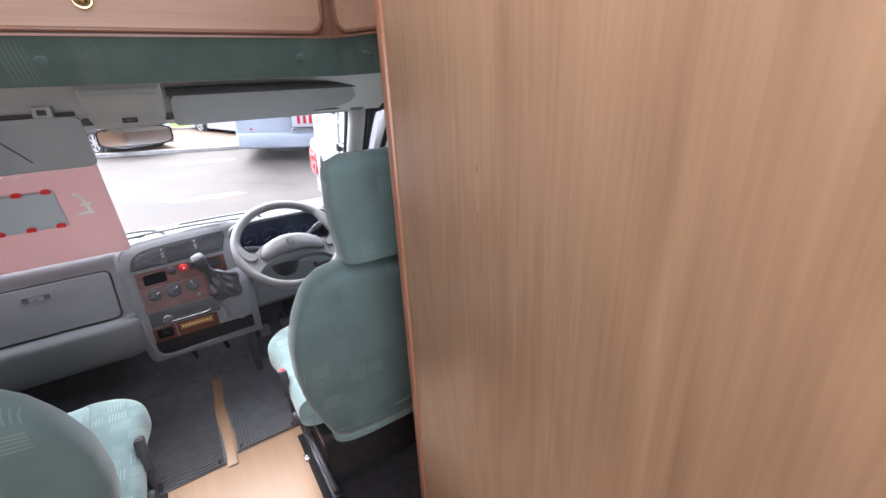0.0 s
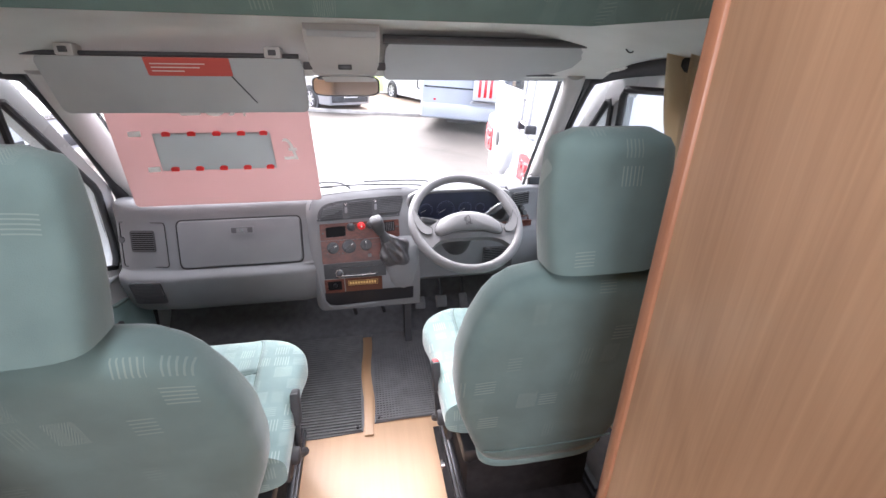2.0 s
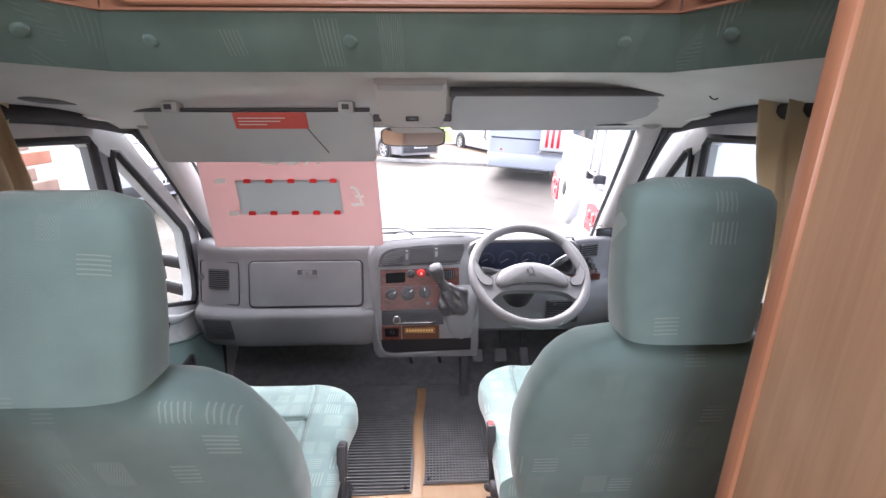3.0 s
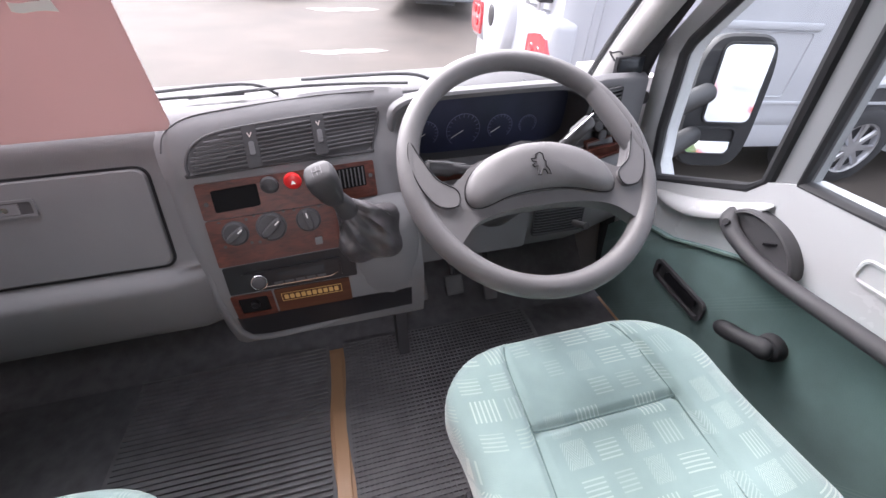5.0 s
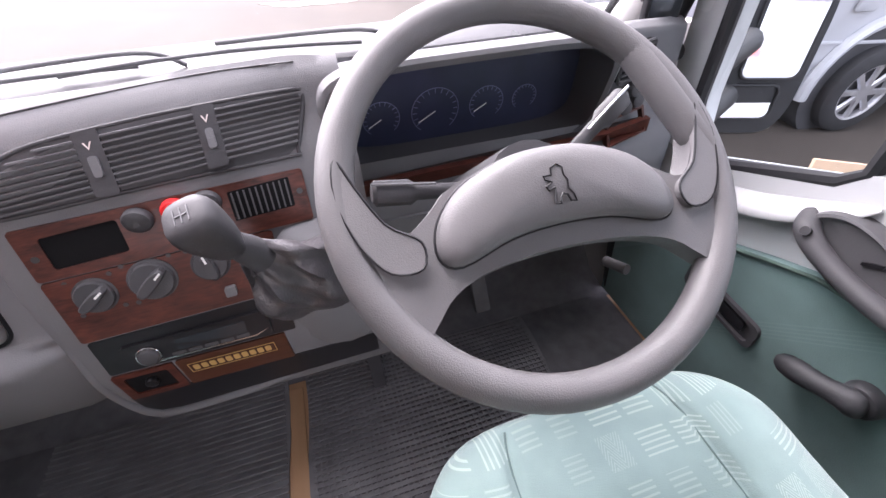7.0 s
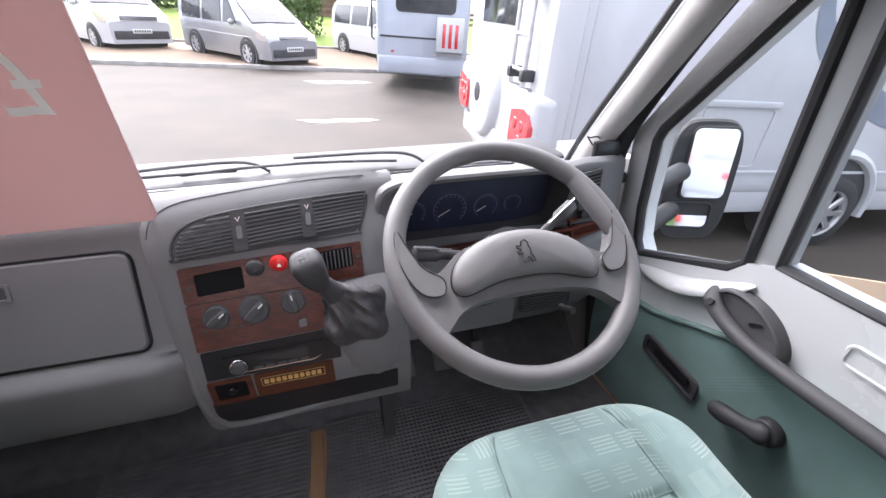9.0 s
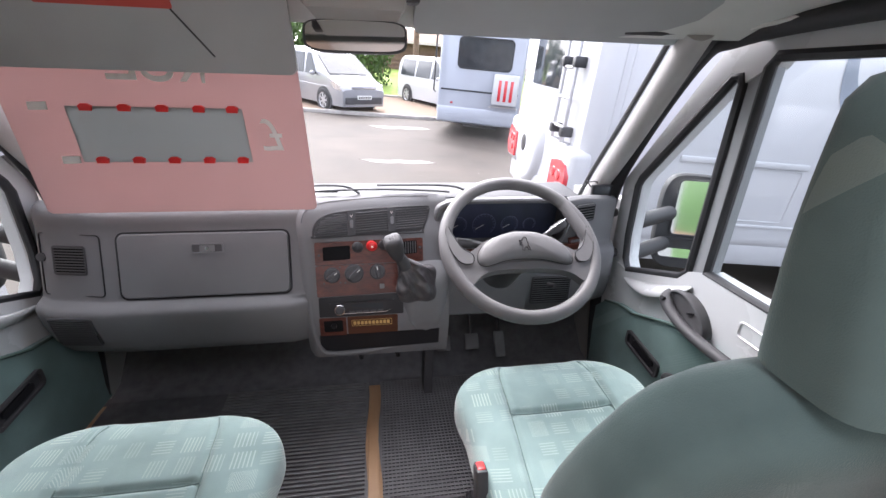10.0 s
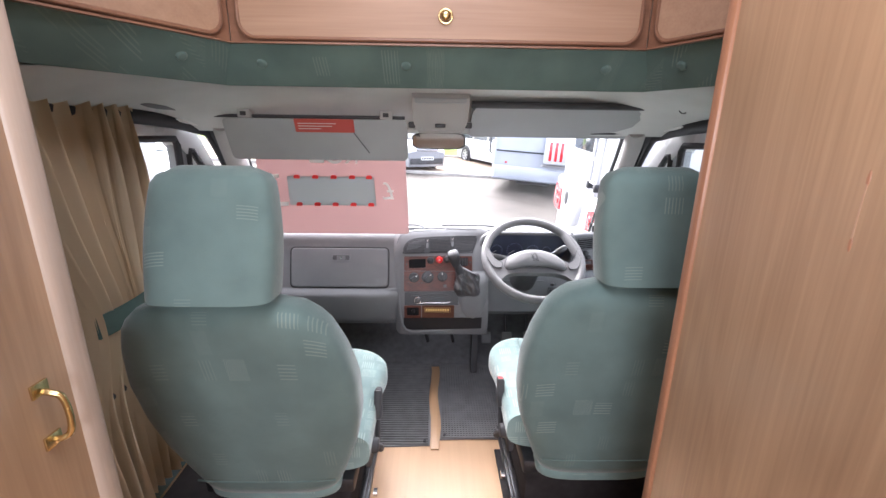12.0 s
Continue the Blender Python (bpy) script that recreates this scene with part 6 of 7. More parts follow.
for x, y, l, w in ((0.45, 7.35, 1.25, 0.16), (0.7, 11.2, 1.5, 0.28)):
    b = bmesh.new()
    pts = [(x + l / 2 * math.cos(t) * (1 + 0.15 * math.sin(3 * t) + 0.08 * math.sin(11 * t)), y + w * math.sin(t) * (1 + 0.4 * math.sin(2 * t + x) + 0.2 * math.sin(9 * t))) for t in [2 * math.pi * k / 28 for k in range(28)]]
    prism(b, pts, lambda u, v, w2: Vector((u, v, w2)), 0.001, 0.005)
    yard(solo("ground_marking", b, PUDDLE, "pale worn arrow marking on the tarmac", "road marking", "structure"))


def wheel(parent, x, y, r, w, spokes=7, rim=ALLOY, side=1):
    """A road wheel standing on z = 0, hub towards side (in y)."""
    b = bmesh.new()
    n = 40
    prof = [(r * 0.66, w / 2), (r * 0.9, w / 2), (r * 0.985, w * 0.36), (r, w * 0.2), (r, -w * 0.2), (r * 0.985, -w * 0.36), (r * 0.9, -w / 2), (r * 0.66, -w / 2)]
    rings(b, [[Vector((x + q * math.cos(t), y + o, r + q * math.sin(t))) for t in [2 * math.pi * k / n for k in range(n)]] for q, o in prof], True, False, True)
    wh = part("wheel", b, TYRE, parent, "black tyre on a silver rim")
    b = bmesh.new()
    rings(b, [[Vector((x + q * math.cos(t), y + side * o, r + q * math.sin(t))) for t in [2 * math.pi * k / n for k in range(n)]] for q, o in ((r * 0.67, w * 0.5), (r * 0.62, w * 0.47), (r * 0.58, w * 0.2))], True, False)
    for k in range(spokes):
        a = 2 * math.pi * k / spokes
        c, s = math.cos(a), math.sin(a)
        rows = []
        for q, wd in ((r * 0.12, r * 0.10), (r * 0.35, r * 0.07), (r * 0.62, r * 0.09)):
            rows.append([Vector((x + c * q - s * e * wd, y + side * (w * 0.40 + dd), r + s * q + c * e * wd)) for e, dd in ((-1, -0.01), (1, -0.01), (0.7, 0.008), (-0.7, 0.008))])
        rings(b, rows)
    cyl(b, (x, y + side * w * 0.3, r), (x, y + side * w * 0.46, r), r * 0.16, n=18)
    part("rim", b, rim, wh, "spoked silver rim")
    # black disc stands in for the shade behind the spokes
    b = bmesh.new()
    cyl(b, (x, y + side * w * 0.10, r), (x, y + side * w * 0.16, r), r * 0.6, n=24)
    part("brake_shadow", b, BLACK, wh)
    return wh


def mpv(name, label, paint, L, W, H, x, y, turn, front_dark=False, plate_white=True):
    """A parked people carrier, nose towards +x of its own frame."""
    t = ythin(name, label, "car", x, y, turn, "parked vehicles across the yard")
    TOP = [(0.0, 0.86), (0.03, 0.97), (0.07, 0.99), (0.42, 1.0), (0.60, 0.975), (0.66, 0.93), (0.86, 0.60), (0.90, 0.565), (0.97, 0.50), (1.0, 0.40)]
    BELT = 0.56 * H

    def half(s, z):
        q = s / L
        w = W / 2 * (1 - 0.10 * max(0, q - 0.88) / 0.12 - 0.05 * max(0, 0.08 - q) / 0.08)
        if z > BELT:
            w *= 1 - 0.17 * ((z - BELT) / (H - BELT)) ** 1.3
        else:
            w *= 1 - 0.06 * ((BELT - z) / BELT) ** 2.5
        return w
    b = bmesh.new()
    rows = []
    for i in range(41):
        s = L * i / 40
        zt = H * curve1(TOP, s / L)
        z0 = 0.22
        zs = [z0 + (zt - 0.06 - z0) * k / 9 for k in range(10)]
        side = [Vector((s, half(s, z), z)) for z in zs]
        w = half(s, zt) * 0.9
        row = side + [Vector((s, w, zt - 0.012)), Vector((s, w * 0.5, zt + 0.01)), Vector((s, 0, zt + 0.014)), Vector((s, -w * 0.5, zt + 0.01)), Vector((s, -w, zt - 0.012))] + [Vector((p.x, -p.y, p.z)) for p in reversed(side)]
        rows.append(row)
    rings(b, rows)
    part("body", b, paint, t, "glossy curved body", 30)
    for s in (1, -1):
        for a0, a1, sl in ((0.06, 0.30, 0.0), (0.32, 0.545, 0.0), (0.565, 0.72, 1.0)):
            b = bmesh.new()
            top = 0.91 * H
            q0, q1 = a0 * L, a1 * L
            nz = 6
            rows = []
            for k in range(nz + 1):
                v = BELT + 0.04 + (top - BELT - 0.04) * k / nz
                ua = q0 + 0.02 + 0.02 * k / nz
                ub = q1 - (0.10 * L if sl else 0.02) * k / nz
                rows.append([Vector((ua + (ub - ua) * j / 4, s * (half(ua + (ub - ua) * j / 4, v) + 0.012), v)) for j in range(5)])
            rings(b, rows, closed=False, cap=False)
            part("side_window", b, GLASSDARK, t, "dark side window")
        b = bmesh.new()
        tube(b, [Vector((u * L, s * (half(u * L, 0.42 * H) + 0.004), 0.42 * H)) for u in [k / 12 for k in range(1, 12)]], 0.008, 5)
        part("rub_strip", b, paint, t)
        b = bmesh.new()
        ball(b, (0.70 * L, s * (W / 2 + 0.10), BELT + 0.07), 0.06, 0.09, 0.07, 12)
        part("door_mirror", b, paint, t)
        b = bmesh.new()
        o = [(0.92, 0.40), (0.985, 0.38), (0.975, 0.47), (0.91, 0.515), (0.885, 0.50)]
        rings(b, [[Vector((u * L, s * (half(u * L, v * H) * (1.0 - 0.0) + w), v * H)) for u, v in o] for w in (-0.03, 0.008)])
        part("headlamp", b, CHROME, t, "clear headlamp")
        for q in (0.19, 0.80):
            b = bmesh.new()
            cyl(b, (q * L, s * (W / 2 - 0.10), 0.33), (q * L, s * (W / 2 + 0.004), 0.33), 0.39, n=28)
            part("wheel_arch", b, BLACK, t)
            wheel(t, q * L, s * (W / 2 - 0.06), 0.33, 0.20, 7, ALLOY, s)
    b = bmesh.new()
    rows = []
    for q, k in ((0.665, 0.92), (0.855, 0.615)):
        rows.append([Vector((q * L + 0.012, half(q * L, k * H) * e * 0.93, k * H + 0.016 + 0.012 * (1 - e * e))) for e in [j / 6 - 1 for j in range(13)]])
    rings(b, rows, closed=False, cap=False)
    part("windscreen", b, GLASSDARK, t, "sloping windscreen")
    b = bmesh.new()
    box(b, L - 0.02, L + 0.018, -W * 0.27, W * 0.27, 0.42 * H, 0.475 * H, 0.01)
    gr = part("grille", b, BLACK if front_dark else CHROME, t, "front grille")
    for k in range(3):
        b = bmesh.new()
        z = (0.43 + 0.015 * k) * H
        box(b, L + 0.016, L + 0.026, -W * 0.26, W * 0.26, z, z + 0.012, 0.002)
        part("bar", b, CHROME, gr)
    b = bmesh.new()
    box(b, L - 0.06, L + 0.03, -W * 0.40, W * 0.40, 0.17 * H, 0.28 * H, 0.02)
    part("lower_intake", b, BLACK, t)
    b = bmesh.new()
    box(b, L + 0.02, L + 0.036, -0.26, 0.26, 0.25 * H, 0.25 * H + 0.11, 0.003)
    npl = part("number_plate", b, WHITE, t, "white number plate")
    b = bmesh.new()
    for k in range(7):
        yk = -0.20 + 0.066 * k
        box(b, L + 0.036, L + 0.039, yk - 0.022, yk + 0.022, 0.25 * H + 0.025, 0.25 * H + 0.085)
    part("plate_characters", b, BLACK, npl)
    return t


# wheels stand at 0.80 L from the tail
mpv("people_carrier", "silver people carrier parked on the gravel, nose to the yard", SILVER, 4.35, 1.68, 1.74, -2.95, 16.75, -52)
mpv("people_carrier", "white people carrier parked behind the pale blue motorhome", VANWHITE, 4.5, 1.72, 1.78, 1.75, 18.9, -64)
mpv("delivery_van", "white van with a black front bumper parked on the gravel", VANWHITE, 4.7, 1.85, 1.98, -7.6, 19.6, -50, True)
mpv("people_carrier", "pale car parked on the other side of the yard", VANWHITE, 4.3, 1.75, 1.6, -8.4, 7.6, -20)


def camper(name, label, paint, x, y, turn, L, W, H, detail):
    """A coachbuilt motorhome, tail at x = 0 of its own frame, near side at y = 0, body running to +x."""
    t = ythin(name, label, "motorhome", x, y, turn, "parked motorhomes")
    b = bmesh.new()
    rows = []
    for s, ins in ((0.0, 0.10), (0.02, 0.05), (0.07, 0.015), (0.16, 0.0), (L * 0.5, 0.0), (L, 0.0)):
        o = rounded(ins, W - ins, 0.42 + ins * 0.5, H - ins, 0.16, 6)
        rows.append([Vector((s, u, v)) for u, v in o])
    rings(b, rows)
    part("body", b, paint, t, "smooth coachbuilt body", 30)
    b = bmesh.new()
    box(b, 0.12, L, 0.02, W - 0.02, 0.30, 0.62, 0.04)
    part("skirt", b, paint, t, "body skirt")
    for wx in detail["wheels"]:
        b = bmesh.new()
        cyl(b, (wx, -0.006, 0.36), (wx, 0.25, 0.36), 0.47, n=32)
        part("wheel_well", b, BLACK, t)
        b = bmesh.new()
        tube(b, [(wx + 0.50 * math.cos(q), -0.012, 0.36 + 0.50 * math.sin(q)) for q in [math.pi * k / 18 for k in range(-1, 20)]], 0.045, 8)
        part("wheel_arch", b, paint, t, "moulded wheel arch lip")
        wheel(t, wx, -0.025, 0.335, 0.15, 8, ALLOY, -1)
    for z in detail["grooves"]:
        b = bmesh.new()
        box(b, 0.18, L - 0.1, -0.012, 0.004, z, z + 0.025, 0.004)
        part("side_rail", b, paint, t)
    return t


WVT = -6.0
wv = camper("motorhome", "large white motorhome parked close ahead, tail lamps toward the yard", VANWHITE, 1.57, 2.87, WVT, 6.2, 2.28, 2.75, {"wheels": (2.80,), "grooves": (0.68,)})
b = bmesh.new()
box(b, -0.02, 0.10, 0.05, 2.22, 0.45, 0.78, 0.06, seg=3)
part("rear_bumper", b, VANWHITE, wv, "bulging white rear bumper")
for y0, y1 in ((0.04, 0.40), (1.88, 2.24)):
    b = bmesh.new()
    prism(b, [(p.x, p.y) for p in spline([(y0, 0.79, 0), (y1 - 0.04, 0.77, 0), (y1, 0.80, 0), (y1, 1.02, 0), (y1 - 0.05, 1.07, 0), (y0, 1.09, 0)] if y0 < 1 else [(y0, 0.80, 0), (y0 + 0.04, 0.77, 0), (y1, 0.79, 0), (y1, 1.09, 0), (y0 + 0.05, 1.07, 0), (y0, 1.02, 0)], 3, True)], lambda u, v, w: Vector((w, u, v)), -0.075, 0.05)
    lamp = part("tail_lamp", b, TAILRED, wv, "red tail lamp cluster")
    ym = (y0 + y1) / 2
    for yy, z, mt in ((ym - 0.07, 0.98, TAILRED), (ym + 0.07, 0.98, TAILRED), (ym - 0.04, 0.87, TAILRED)):
        b = bmesh.new()
        cyl(b, (-0.082, yy, z), (-0.070, yy, z), 0.042, 0.046, 20, 0.003)
        part("reflector", b, mt, lamp, "round lamp lens")
    b = bmesh.new()
    box(b, -0.062, 0.15, y0 - 0.05 if y0 < 1 else y0 - 0.03, y1 + 0.03 if y0 < 1 else y1 + 0.05, 0.70, 1.22, 0.07, seg=4)
    part("lamp_housing", b, VANWHITE, wv, "bulging white lamp housing")
b = bmesh.new()
for y in (0.24, 0.52):
    tube(b, [(0.10, y, 1.20), (-0.07, y, 1.24), (-0.07, y, 2.62), (0.12, y, 2.78)], 0.018, 8)
for k in range(6):
    tube(b, [(-0.07, 0.24, 1.35 + 0.23 * k), (-0.07, 0.52, 1.35 + 0.23 * k)], 0.015, 8)
part("ladder", b, ALLOY, wv, "pale metal rear ladder")
for y, z in ((0.24, 1.32), (0.52, 1.32), (0.24, 1.85), (0.52, 1.85)):
    b = bmesh.new()
    box(b, -0.10, 0.0, y - 0.035, y + 0.035, z - 0.04, z + 0.04, 0.01)
    part("ladder_foot", b, STEEL, wv)
b = bmesh.new()
box(b, -0.012, 0.03, 0.70, 1.75, 1.62, 2.2, 0.01)
part("rear_window", b, GLASSDARK, wv, "dark rear window")
b = bmesh.new()
cyl(b, (-0.09, 1.35, 1.02), (0.10, 1.35, 1.02), 0.40, 0.46, 36, 0.05)
part("spare_cover", b, VANWHITE, wv, "round white moulded cover")
b = bmesh.new()
cyl(b, (-0.098, 1.40, 1.02), (-0.088, 1.40, 1.02), 0.09, n=24, bevel=0.003)
part("badge", b, STEEL, wv, "round dark badge")
b = bmesh.new()
rows = []
for p, w in zip(spline([(1.88, 2.45, 0), (1.90, 2.1, 0), (2.0, 1.80, 0), (2.22, 1.57, 0), (2.52, 1.40, 0), (2.9, 1.24, 0), (3.4, 1.14, 0), (4.2, 1.08, 0)], 6), [0.05 + 0.0035 * k for k in range(43)]):
    rows.append([Vector((p.x - w * 0.5, -0.0045, p.y - w * 0.6)), Vector((p.x + w * 0.6, -0.0045, p.y + w * 0.5))])
rings(b, rows, closed=False, cap=False)
part("swoosh", b, mat("grey_blue_decal", (0.17, 0.20, 0.25), 0.4, var=0.05, bump=0.0), wv, "curved grey-blue decal")
b = bmesh.new()
box(b, 0.84, 1.95, -0.018, 0.002, 1.20, 1.25, 0.008)
part("side_rail", b, VANWHITE, wv, "raised white body rail")
b = bmesh.new()
tube(b, [(u, -0.004, v) for u, v in rounded(1.30, 1.92, 0.74, 1.19, 0.03, 4)], 0.006, 6, True)
part("hatch_line", b, VANWHITE, wv, "locker hatch outline")
b = bmesh.new()
box(b, 2.29, 2.46, -0.035, 0.0, 0.90, 1.06, 0.02)
cyl(b, (2.38, -0.04, 1.12), (2.38, 0.0, 1.12), 0.055, 0.06, 20, 0.01)
wh3 = part("filler_cap", b, VANWHITE, wv, "white moulded service hatch")
b = bmesh.new()
box(b, 2.35, 2.43, -0.03, 0.0, 1.18, 1.22, 0.006)
box(b, 2.36, 2.42, -0.03, 0.0, 1.24, 1.27, 0.006)
part("socket", b, POSTGREY, wh3)
for xs0 in (0.20, 0.26):
    b = bmesh.new()
    box(b, xs0, xs0 + 0.012, -0.008, 0.004, 0.70, 2.62, 0.003)
    part("corner_trim", b, VANWHITE, wv)

bl = camper("motorhome", "pale blue motorhome seen from the tail across the yard", ICEBLUE, 3.56, 10.15, 73, 5.6, 2.1, 3.0, {"wheels": (), "grooves": ()})
b = bmesh.new()
prism(b, rounded(0.35, 1.62, 1.62, 2.28, 0.10, 5), lambda u, v, w: Vector((w, u, v)), -0.015, 0.02)
rw = part("rear_window", b, GLASSDARK, bl, "dark rounded rear window")
b = bmesh.new()
tube(b, [(-0.012, u, v) for u, v in rounded(0.34, 1.63, 1.61, 2.29, 0.10, 5)], 0.016, 6, True)
part("rubber_frame", b, SEAL, rw)
b = bmesh.new()
box(b, -0.02, 0.02, 0.1, 2.0, 1.08, 1.12, 0.01)
part("panel_line", b, GLASSDARK, bl)
b = bmesh.new()
box(b, -0.02, 0.10, 0.04, 2.06, 0.32, 0.72, 0.06, seg=3)
part("rear_bumper", b, ICEBLUE, bl, "pale blue moulded bumper")
b = bmesh.new()
box(b, -0.035, 0.0, 1.68, 1.74, 0.78, 0.82, 0.004)
part("reflector", b, TAILRED, bl)
b = bmesh.new()
box(b, -0.30, -0.02, 0.12, 0.72, 0.86, 1.55, 0.04)
bc = part("rear_carrier_box", b, VANWHITE, bl, "white carrier with red stripes")
for k in range(3):
    b = bmesh.new()
    box(b, -0.306, -0.298, 0.24 + 0.14 * k, 0.31 + 0.14 * k, 0.95, 1.42, 0.002)
    part("stripe", b, TAILRED, bc)
b = bmesh.new()
tube(b, [(-0.32, 0.75, 0.80), (-0.02, 0.75, 0.80), (-0.02, 0.10, 0.80), (-0.32, 0.10, 0.80)], 0.02, 8)
part("carrier_rail", b, ALLOY, bl)
b = bmesh.new()
box(b, 0.2, 1.2, 0.5, 1.4, 0.22, 0.34, 0.02)
part("tow_gear", b, BLACK, bl)
b = bmesh.new()
tube(b, [(0.06, 2.13, 1.0), (0.06, 2.19, 1.05), (0.06, 2.19, 2.9)], 0.02, 8)
part("ladder_rail", b, STEEL, bl)

# hedge bush, low building and trees beyond the grass
rnd = random.Random(11)


def foliage(name, label, x, y, z, rx, ry, rz, n, size):
    t = ythin(name, label, "bush", x, y)
    b = bmesh.new()
    for k in range(5):
        a = 2 * math.pi * k / 5
        tube(b, [(0, 0, 0), (0.1 * rx * math.cos(a), 0.1 * ry * math.sin(a), z * 0.6), (0.5 * rx * math.cos(a), 0.5 * ry * math.sin(a), z + rz * 0.4)], [0.05, 0.035, 0.012], 6)
    part("stems", b, BARK, t)
    b = bmesh.new()
    for k in range(n):
        d = Vector((rnd.gauss(0, 1), rnd.gauss(0, 1), rnd.gauss(0, 1))).normalized() * (0.55 + 0.5 * rnd.random())
        lump = 1 + 0.22 * math.sin(4 * d.x + 2) * math.sin(5 * d.y) + 0.15 * math.sin(6 * d.z)
        p = Vector((d.x * rx * lump, d.y * ry * lump, z + d.z * rz * lump))
        if p.z < 0.1:
            continue
        q = Euler((rnd.random() * 6, rnd.random() * 6, rnd.random() * 6)).to_matrix()
        s = size * (0.6 + 0.8 * rnd.random())
        vs = [b.verts.new(p + q @ Vector(c)) for c in ((-s, 0, 0), (0, -s * 0.45, 0.1 * s), (s, 0, 0), (0, s * 0.45, 0.1 * s))]
        b.faces.new(vs)
    tagged(part("leaves", b, LEAF, t, "dense small green leaves"), kind="stuff")
    return t


foliage("bush", "rounded green bush on the grass bank", -0.1, 21.0, 1.7, 0.95, 0.9, 1.35, 2600, 0.09)
foliage("hedge", "dark green hedge behind the parked vehicles", -7.5, 27.0, 1.9, 5.5, 1.2, 1.9, 5200, 0.16)
foliage("tree", "tree crown behind the low building", 6.0, 34.0, 4.6, 4.2, 3.0, 3.0, 4200, 0.22)
foliage("tree", "tree crown behind the hedge", -5.0, 38.0, 4.6, 6.0, 3.0, 3.0, 4200, 0.24)
t = ythin("low_building", "low brown timber building with a shallow roof behind the grass", "building", 3.0, 27.5)
b = bmesh.new()
box(b, -3.4, 5.0, 0, 4, 0.0, 2.55)
w = part("wall", b, TIMBERWALL, t, "brown boarded wall")
b = bmesh.new()
rings(b, [[Vector((x, y, z)) for y, z in ((-0.5, 2.5), (2.0, 3.25), (4.5, 2.5), (4.5, 2.4), (2.0, 3.12), (-0.5, 2.4))] for x in (-3.9, 5.5)])
part("roof", b, ROOFTILE, t, "shallow brown roof")
b = bmesh.new()
box(b, -3.9, 5.5, -0.54, -0.5, 2.38, 2.52)
part("fascia", b, PALE, t, "pale fascia board")
for k in range(24):
    b = bmesh.new()
    box(b, -3.38 + 0.35 * k, -3.34 + 0.35 * k, -0.03, 0.0, 0.1, 2.5)
    part("board", b, TIMBERWALL, w)
b = bmesh.new()
tube(b, [(0, 0, 0), (0, 0, 5.5)], [0.16, 0.13], 12)
p = ythin("pole", "brown timber pole before the low building", "pole", 2.2, 24.0)
part("shaft", b, TIMBERWALL, p)
t = ythin("fence", "low timber fence on the grass bank", "fence", 0.5, 24.5)
for k in range(8):
    b = bmesh.new()
    box(b, k * 1.2 - 0.05, k * 1.2 + 0.05, -0.05, 0.05, 0.0, 1.55, 0.01)
    part("post", b, TIMBERWALL, t)
for z in (1.0, 1.25, 1.48):
    b = bmesh.new()
    box(b, -0.1, 8.5, -0.07, -0.05, z, z + 0.12, 0.005)
    part("rail", b, TIMBERWALL, t)

# brick pier and pale rendered panel beside the passenger door
pier = ythin("wall_brick", "weathered red and brown brick pier beside the passenger door", "brick wall", -2.0, 0.0)
pier["kind"] = "structure"
b = bmesh.new()
box(b, -0.34, -0.004, -0.6, 1.74, 0.0, 2.6)
part("mortar", b, MORTAR, pier, "pale mortar core")
b = bmesh.new()
box(b, -0.20, -0.03, 1.75, 2.12, 0.0, 1.92)
part("rendered_panel", b, VANWHITE, pier, "pale rendered panel")
b = bmesh.new()
box(b, -0.24, 0.01, 1.745, 2.16, 1.92, 2.02, 0.01)
part("coping", b, PILLAR, pier)

# a pale board leaning outside the driver's door
b = bmesh.new()
box(b, -0.42, 0.42, -0.012, 0.012, 0.0, 0.66, 0.004)
t = solo("leaning_board", b, mat("brown_card_board", (0.40, 0.29, 0.20), 0.8, var=0.1, scale=5, bump=0.1), "plain brown board leant outside the driver door", "board")
PLACE[t] = YARD @ pose(2.6, 1.15, 0, -14, 0, -28)

# things behind the cab that only the door mirrors show
t = ythin("shed", "green ribbed shed with a white notice behind the motorhome", "shed", 2.0, -6.5)
b = bmesh.new()
box(b, -1.4, -0.20, -2, 0, 0, 2.6)
w = part("wall", b, SHEDGREEN, t, "green painted ribbed wall")
for k in range(14):
    b = bmesh.new()
    box(b, -1.37 + 0.084 * k, -1.33 + 0.084 * k, 0.0, 0.022, 0.02, 2.58, 0.004)
    part("rib", b, SHEDGREEN, w)
b = bmesh.new()
box(b, -0.37, -0.22, 0.024, 0.03, 1.06, 1.30)
part("notice", b, WHITE, t, "white notice sheet")
b = bmesh.new()
box(b, -1.4, -0.20, 0.0, 0.05, -0.0, 0.30)
part("sill", b, TIMBERWALL, t)
rv = camper("motorhome", "pale motorhome parked behind beside the green shed", ICEBLUE, 1.68, -6.2, 4, 5.5, 2.1, 2.8, {"wheels": (), "grooves": (0.7,)})
for x0, x1, z0, z1 in ((0.55, 1.25, 1.35, 1.85), (1.9, 2.9, 1.35, 1.9)):
    b = bmesh.new()
    box(b, x0, x1, 2.10, 2.115, z0, z1, 0.006)
    part("side_window", b, GLASSDARK, rv, "dark side window")
for x0, x1, z0, z1 in ((0.0, 0.06, 0.92, 1.05), (0.5, 0.62, 0.75, 0.83)):
    b = bmesh.new()
    box(b, x0, x1, 2.09, 2.12, z0, z1, 0.01)
    part("lamp", b, TAILRED, rv, "red lamp")
b = bmesh.new()
box(b, 0.2, 5.4, 2.10, 2.108, 0.98, 1.06)
part("stripe", b, POSTGREY, rv, "grey side stripe")


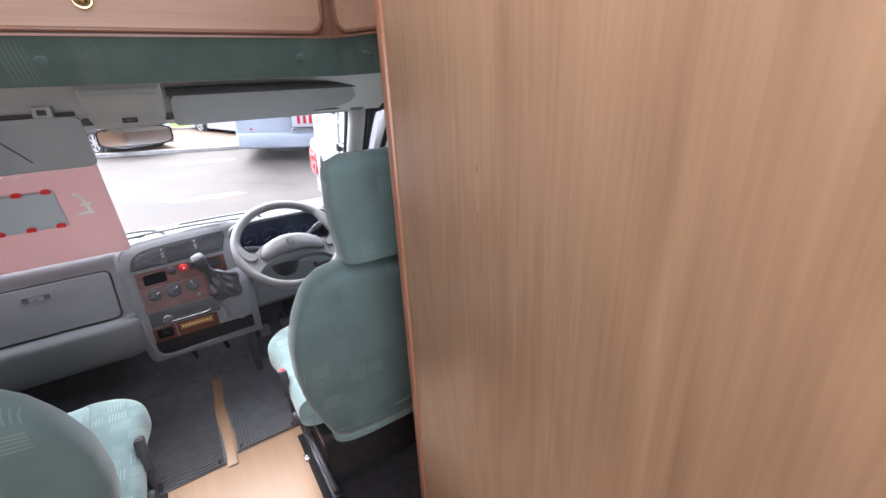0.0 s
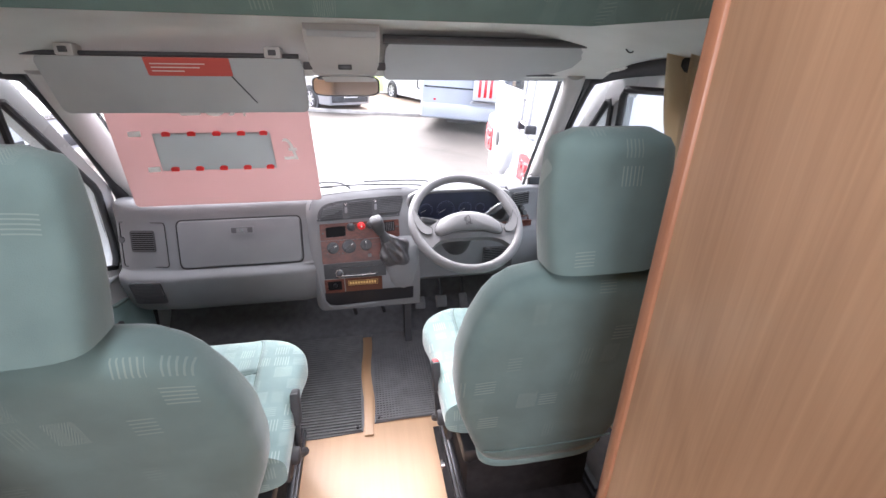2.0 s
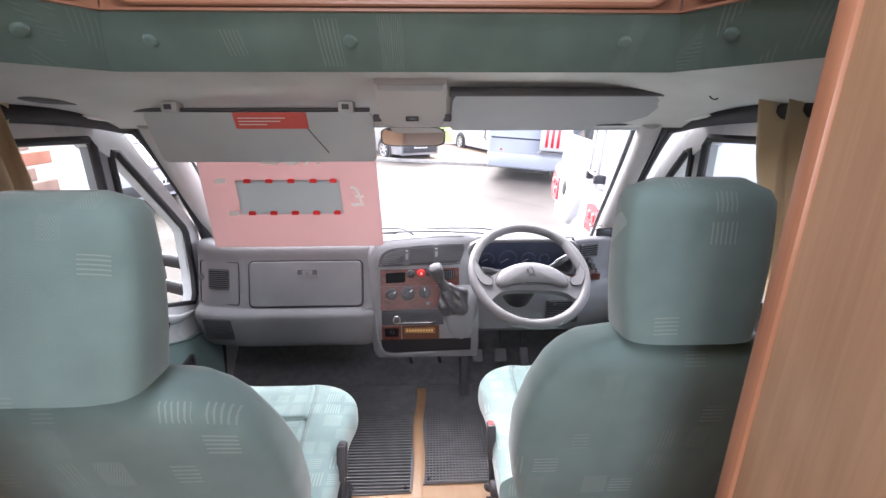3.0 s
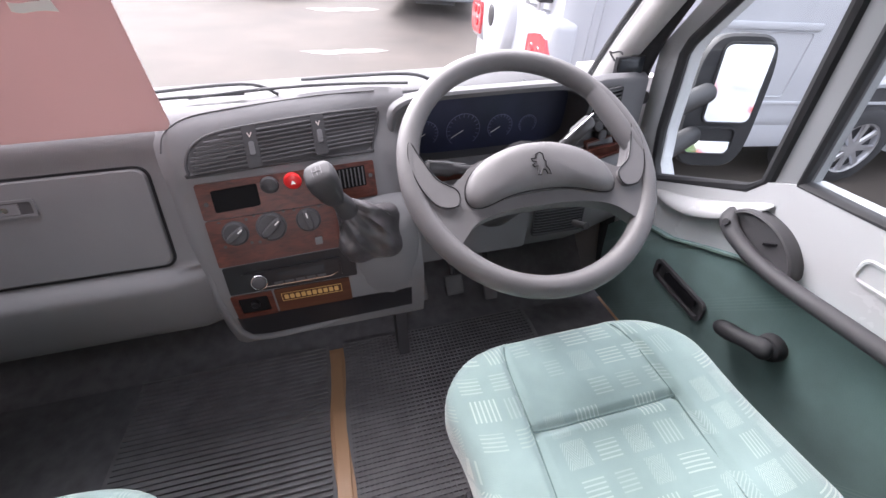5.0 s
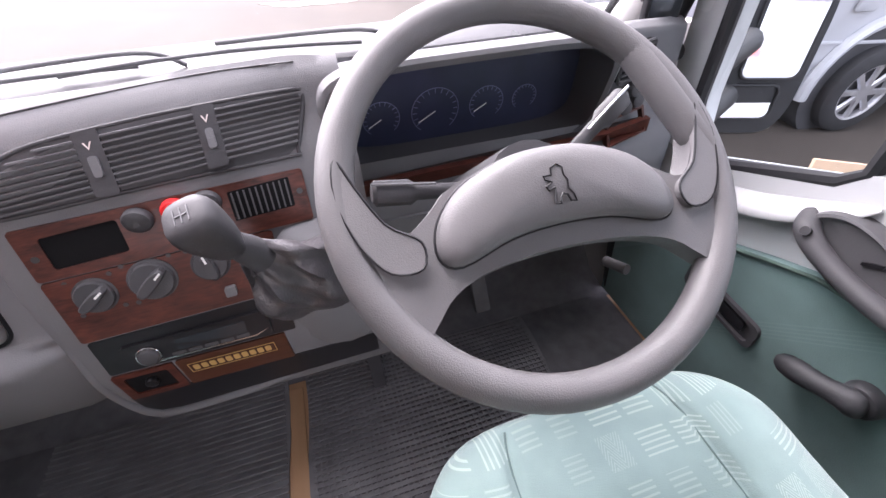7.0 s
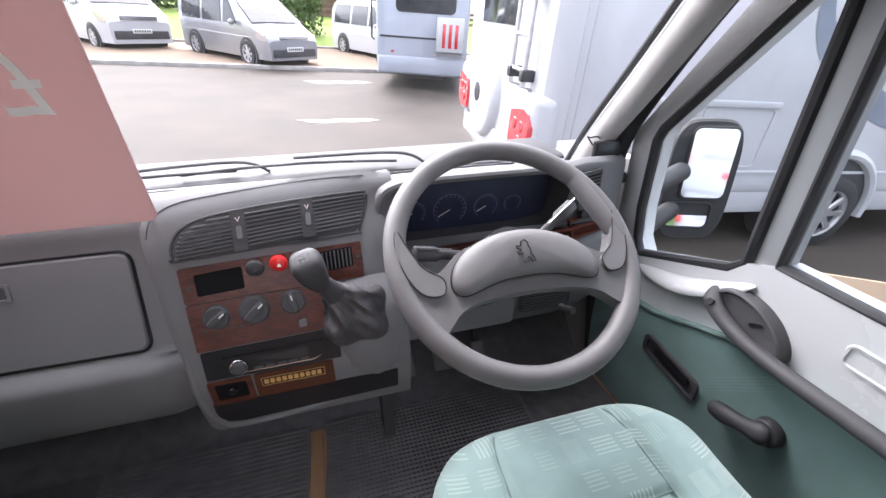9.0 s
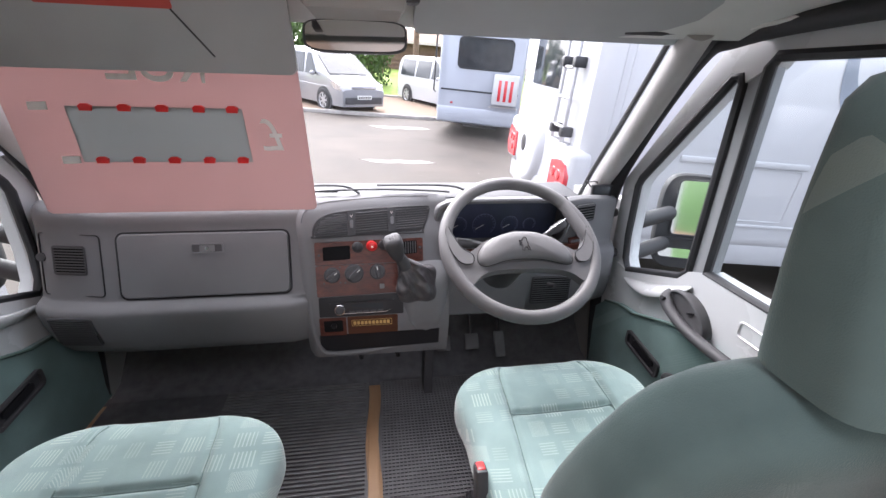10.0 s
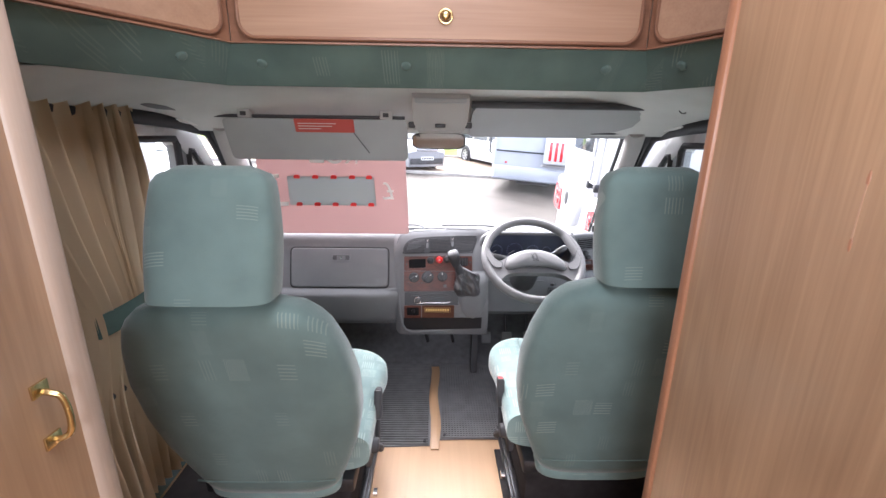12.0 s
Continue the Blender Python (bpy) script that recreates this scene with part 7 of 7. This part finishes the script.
# ---- door mirrors ----
def door_mirror(sx, label):
    t = thing("door_mirror", label, "door mirror", (sx * 1.3, 1.17, 0.6), "door mirrors")
    m = Matrix.Translation((sx * 1.30, 1.165, 0.60)) @ Matrix.Rotation(radians(sx * -21.1), 4, "Z") @ Matrix.Rotation(radians(-4.2), 4, "X")
    f = lambda u, v, w: m @ Vector((u, w, v))
    o = oval(44, 0.108, 0.198, 4.0)
    b = bmesh.new()
    rings(b, [[f(u * k, v * k, w) for u, v in o] for k, w in ((0.5, 0.075), (0.8, 0.062), (0.96, 0.03), (1.0, 0.0), (1.0, -0.022), (0.965, -0.03))])
    part("housing", b, SEAL, t, "black moulded housing")
    for v0, v1, nm, e0, e1 in ((-0.050, 0.172, "main_glass", -0.052, 0.084), (-0.150, -0.068, "wide_angle_glass", -0.082, 0.056)):
        e0, e1 = (e0, e1) if sx > 0 else (-e1, -e0)
        b = bmesh.new()
        tilt = -0.009 if v0 < -0.1 else 0.0
        prism(b, rounded(e0, e1, v0, v1, 0.022, 5), lambda u, v, w: f(u, v, w - tilt * (v - v0) / 0.1), -0.030, -0.0335)
        part(nm, b, MIRROR, t, "bright mirror glass")
        b = bmesh.new()
        tube(b, [f(u, v, -0.033) for u, v in rounded(e0 - 0.002, e1 + 0.002, v0 - 0.002, v1 + 0.002, 0.022, 5)], 0.004, 6, True)
        part("rim", b, SEAL, t)
    for z in (0.655, 0.525):
        b = bmesh.new()
        n = 22
        pts = [Vector((sx * (0.985 + (1.22 - 0.985) * k / n), 1.02 + 0.13 * k / n, z - 0.012 * k / n)) for k in range(n + 1)]
        tube(b, pts, [0.026 + 0.004 * (k % 2) for k in range(n + 1)], 12)
        part("arm", b, SEAL, t, "black ribbed mirror arm")
    return t


door_mirror(1, "black twin-glass door mirror outside the driver window")
door_mirror(-1, "black twin-glass door mirror outside the passenger window")

# ---- wipers ----
for u0, u1, v0, v1, lab in ((0.36, 0.70, 0.012, 0.032, "black wiper arm and blade parked at the foot of the windscreen"), (0.10, 0.44, 0.01, 0.03, "black wiper arm and blade parked low on the passenger side")):
    t = thing("windscreen_wiper", lab, "wiper", tuple(screen(u0, v0)), "windscreen wipers")
    off = Vector((0, 0.022, 0.02))
    b = bmesh.new()
    tube(b, [screen(u0 + (u1 - u0) * k / 10, v0 + (v1 - v0) * math.sin(math.pi * k / 10) * 0.8) + off for k in range(11)], 0.0045, 8)
    part("blade", b, BLACK, t)
    b = bmesh.new()
    tube(b, spline([screen(u1 + 0.05, 0.0) + off * 0.8, screen(u1, v1 * 1.1) + off * 1.6, screen((u0 + u1) / 2, v1 * 1.2) + off * 1.5], 6), 0.005, 8)
    part("arm", b, BLACK, t)
b = bmesh.new()
box(b, -0.95, 0.95, 1.36, 1.62, 0.60, 0.66, 0.02)
solo("trim_scuttle", b, BLACK, "black scuttle panel below the windscreen", "scuttle", "structure")
b = bmesh.new()
box(b, -0.98, 0.98, 1.40, 1.50, -0.3, 0.62, 0.02)
solo("wall_front", b, WHITEPAINT, "white nose panel below the windscreen", "nose panel", "structure")

for t, m in PLACE.items():
    t.matrix_basis = m

# bricks of the pier, each of its own
bm0 = boxed(-0.005, 0.10, -0.1075, 0.1075, -0.0325, 0.0325, 0.004, seg=1)
me = {}
for nm, mm in (("brick_red", BRICK), ("brick_brown", BRICKDARK)):
    q = bpy.data.meshes.new(nm)
    bm0.to_mesh(q)
    q.materials.append(mm)
    me[nm] = q
bm0.free()
rnd = random.Random(5)
for row in range(10, 31):
    for k in range(11):
        y = -0.48 + 0.225 * k + (0.1125 if row % 2 else 0)
        if y > 1.64:
            continue
        ob = new("brick", me["brick_red" if rnd.random() < 0.45 else "brick_brown"])
        ob.parent = pier
        ob.location = (-0.10 + rnd.uniform(-0.002, 0.003), y, 0.04 + 0.075 * row)
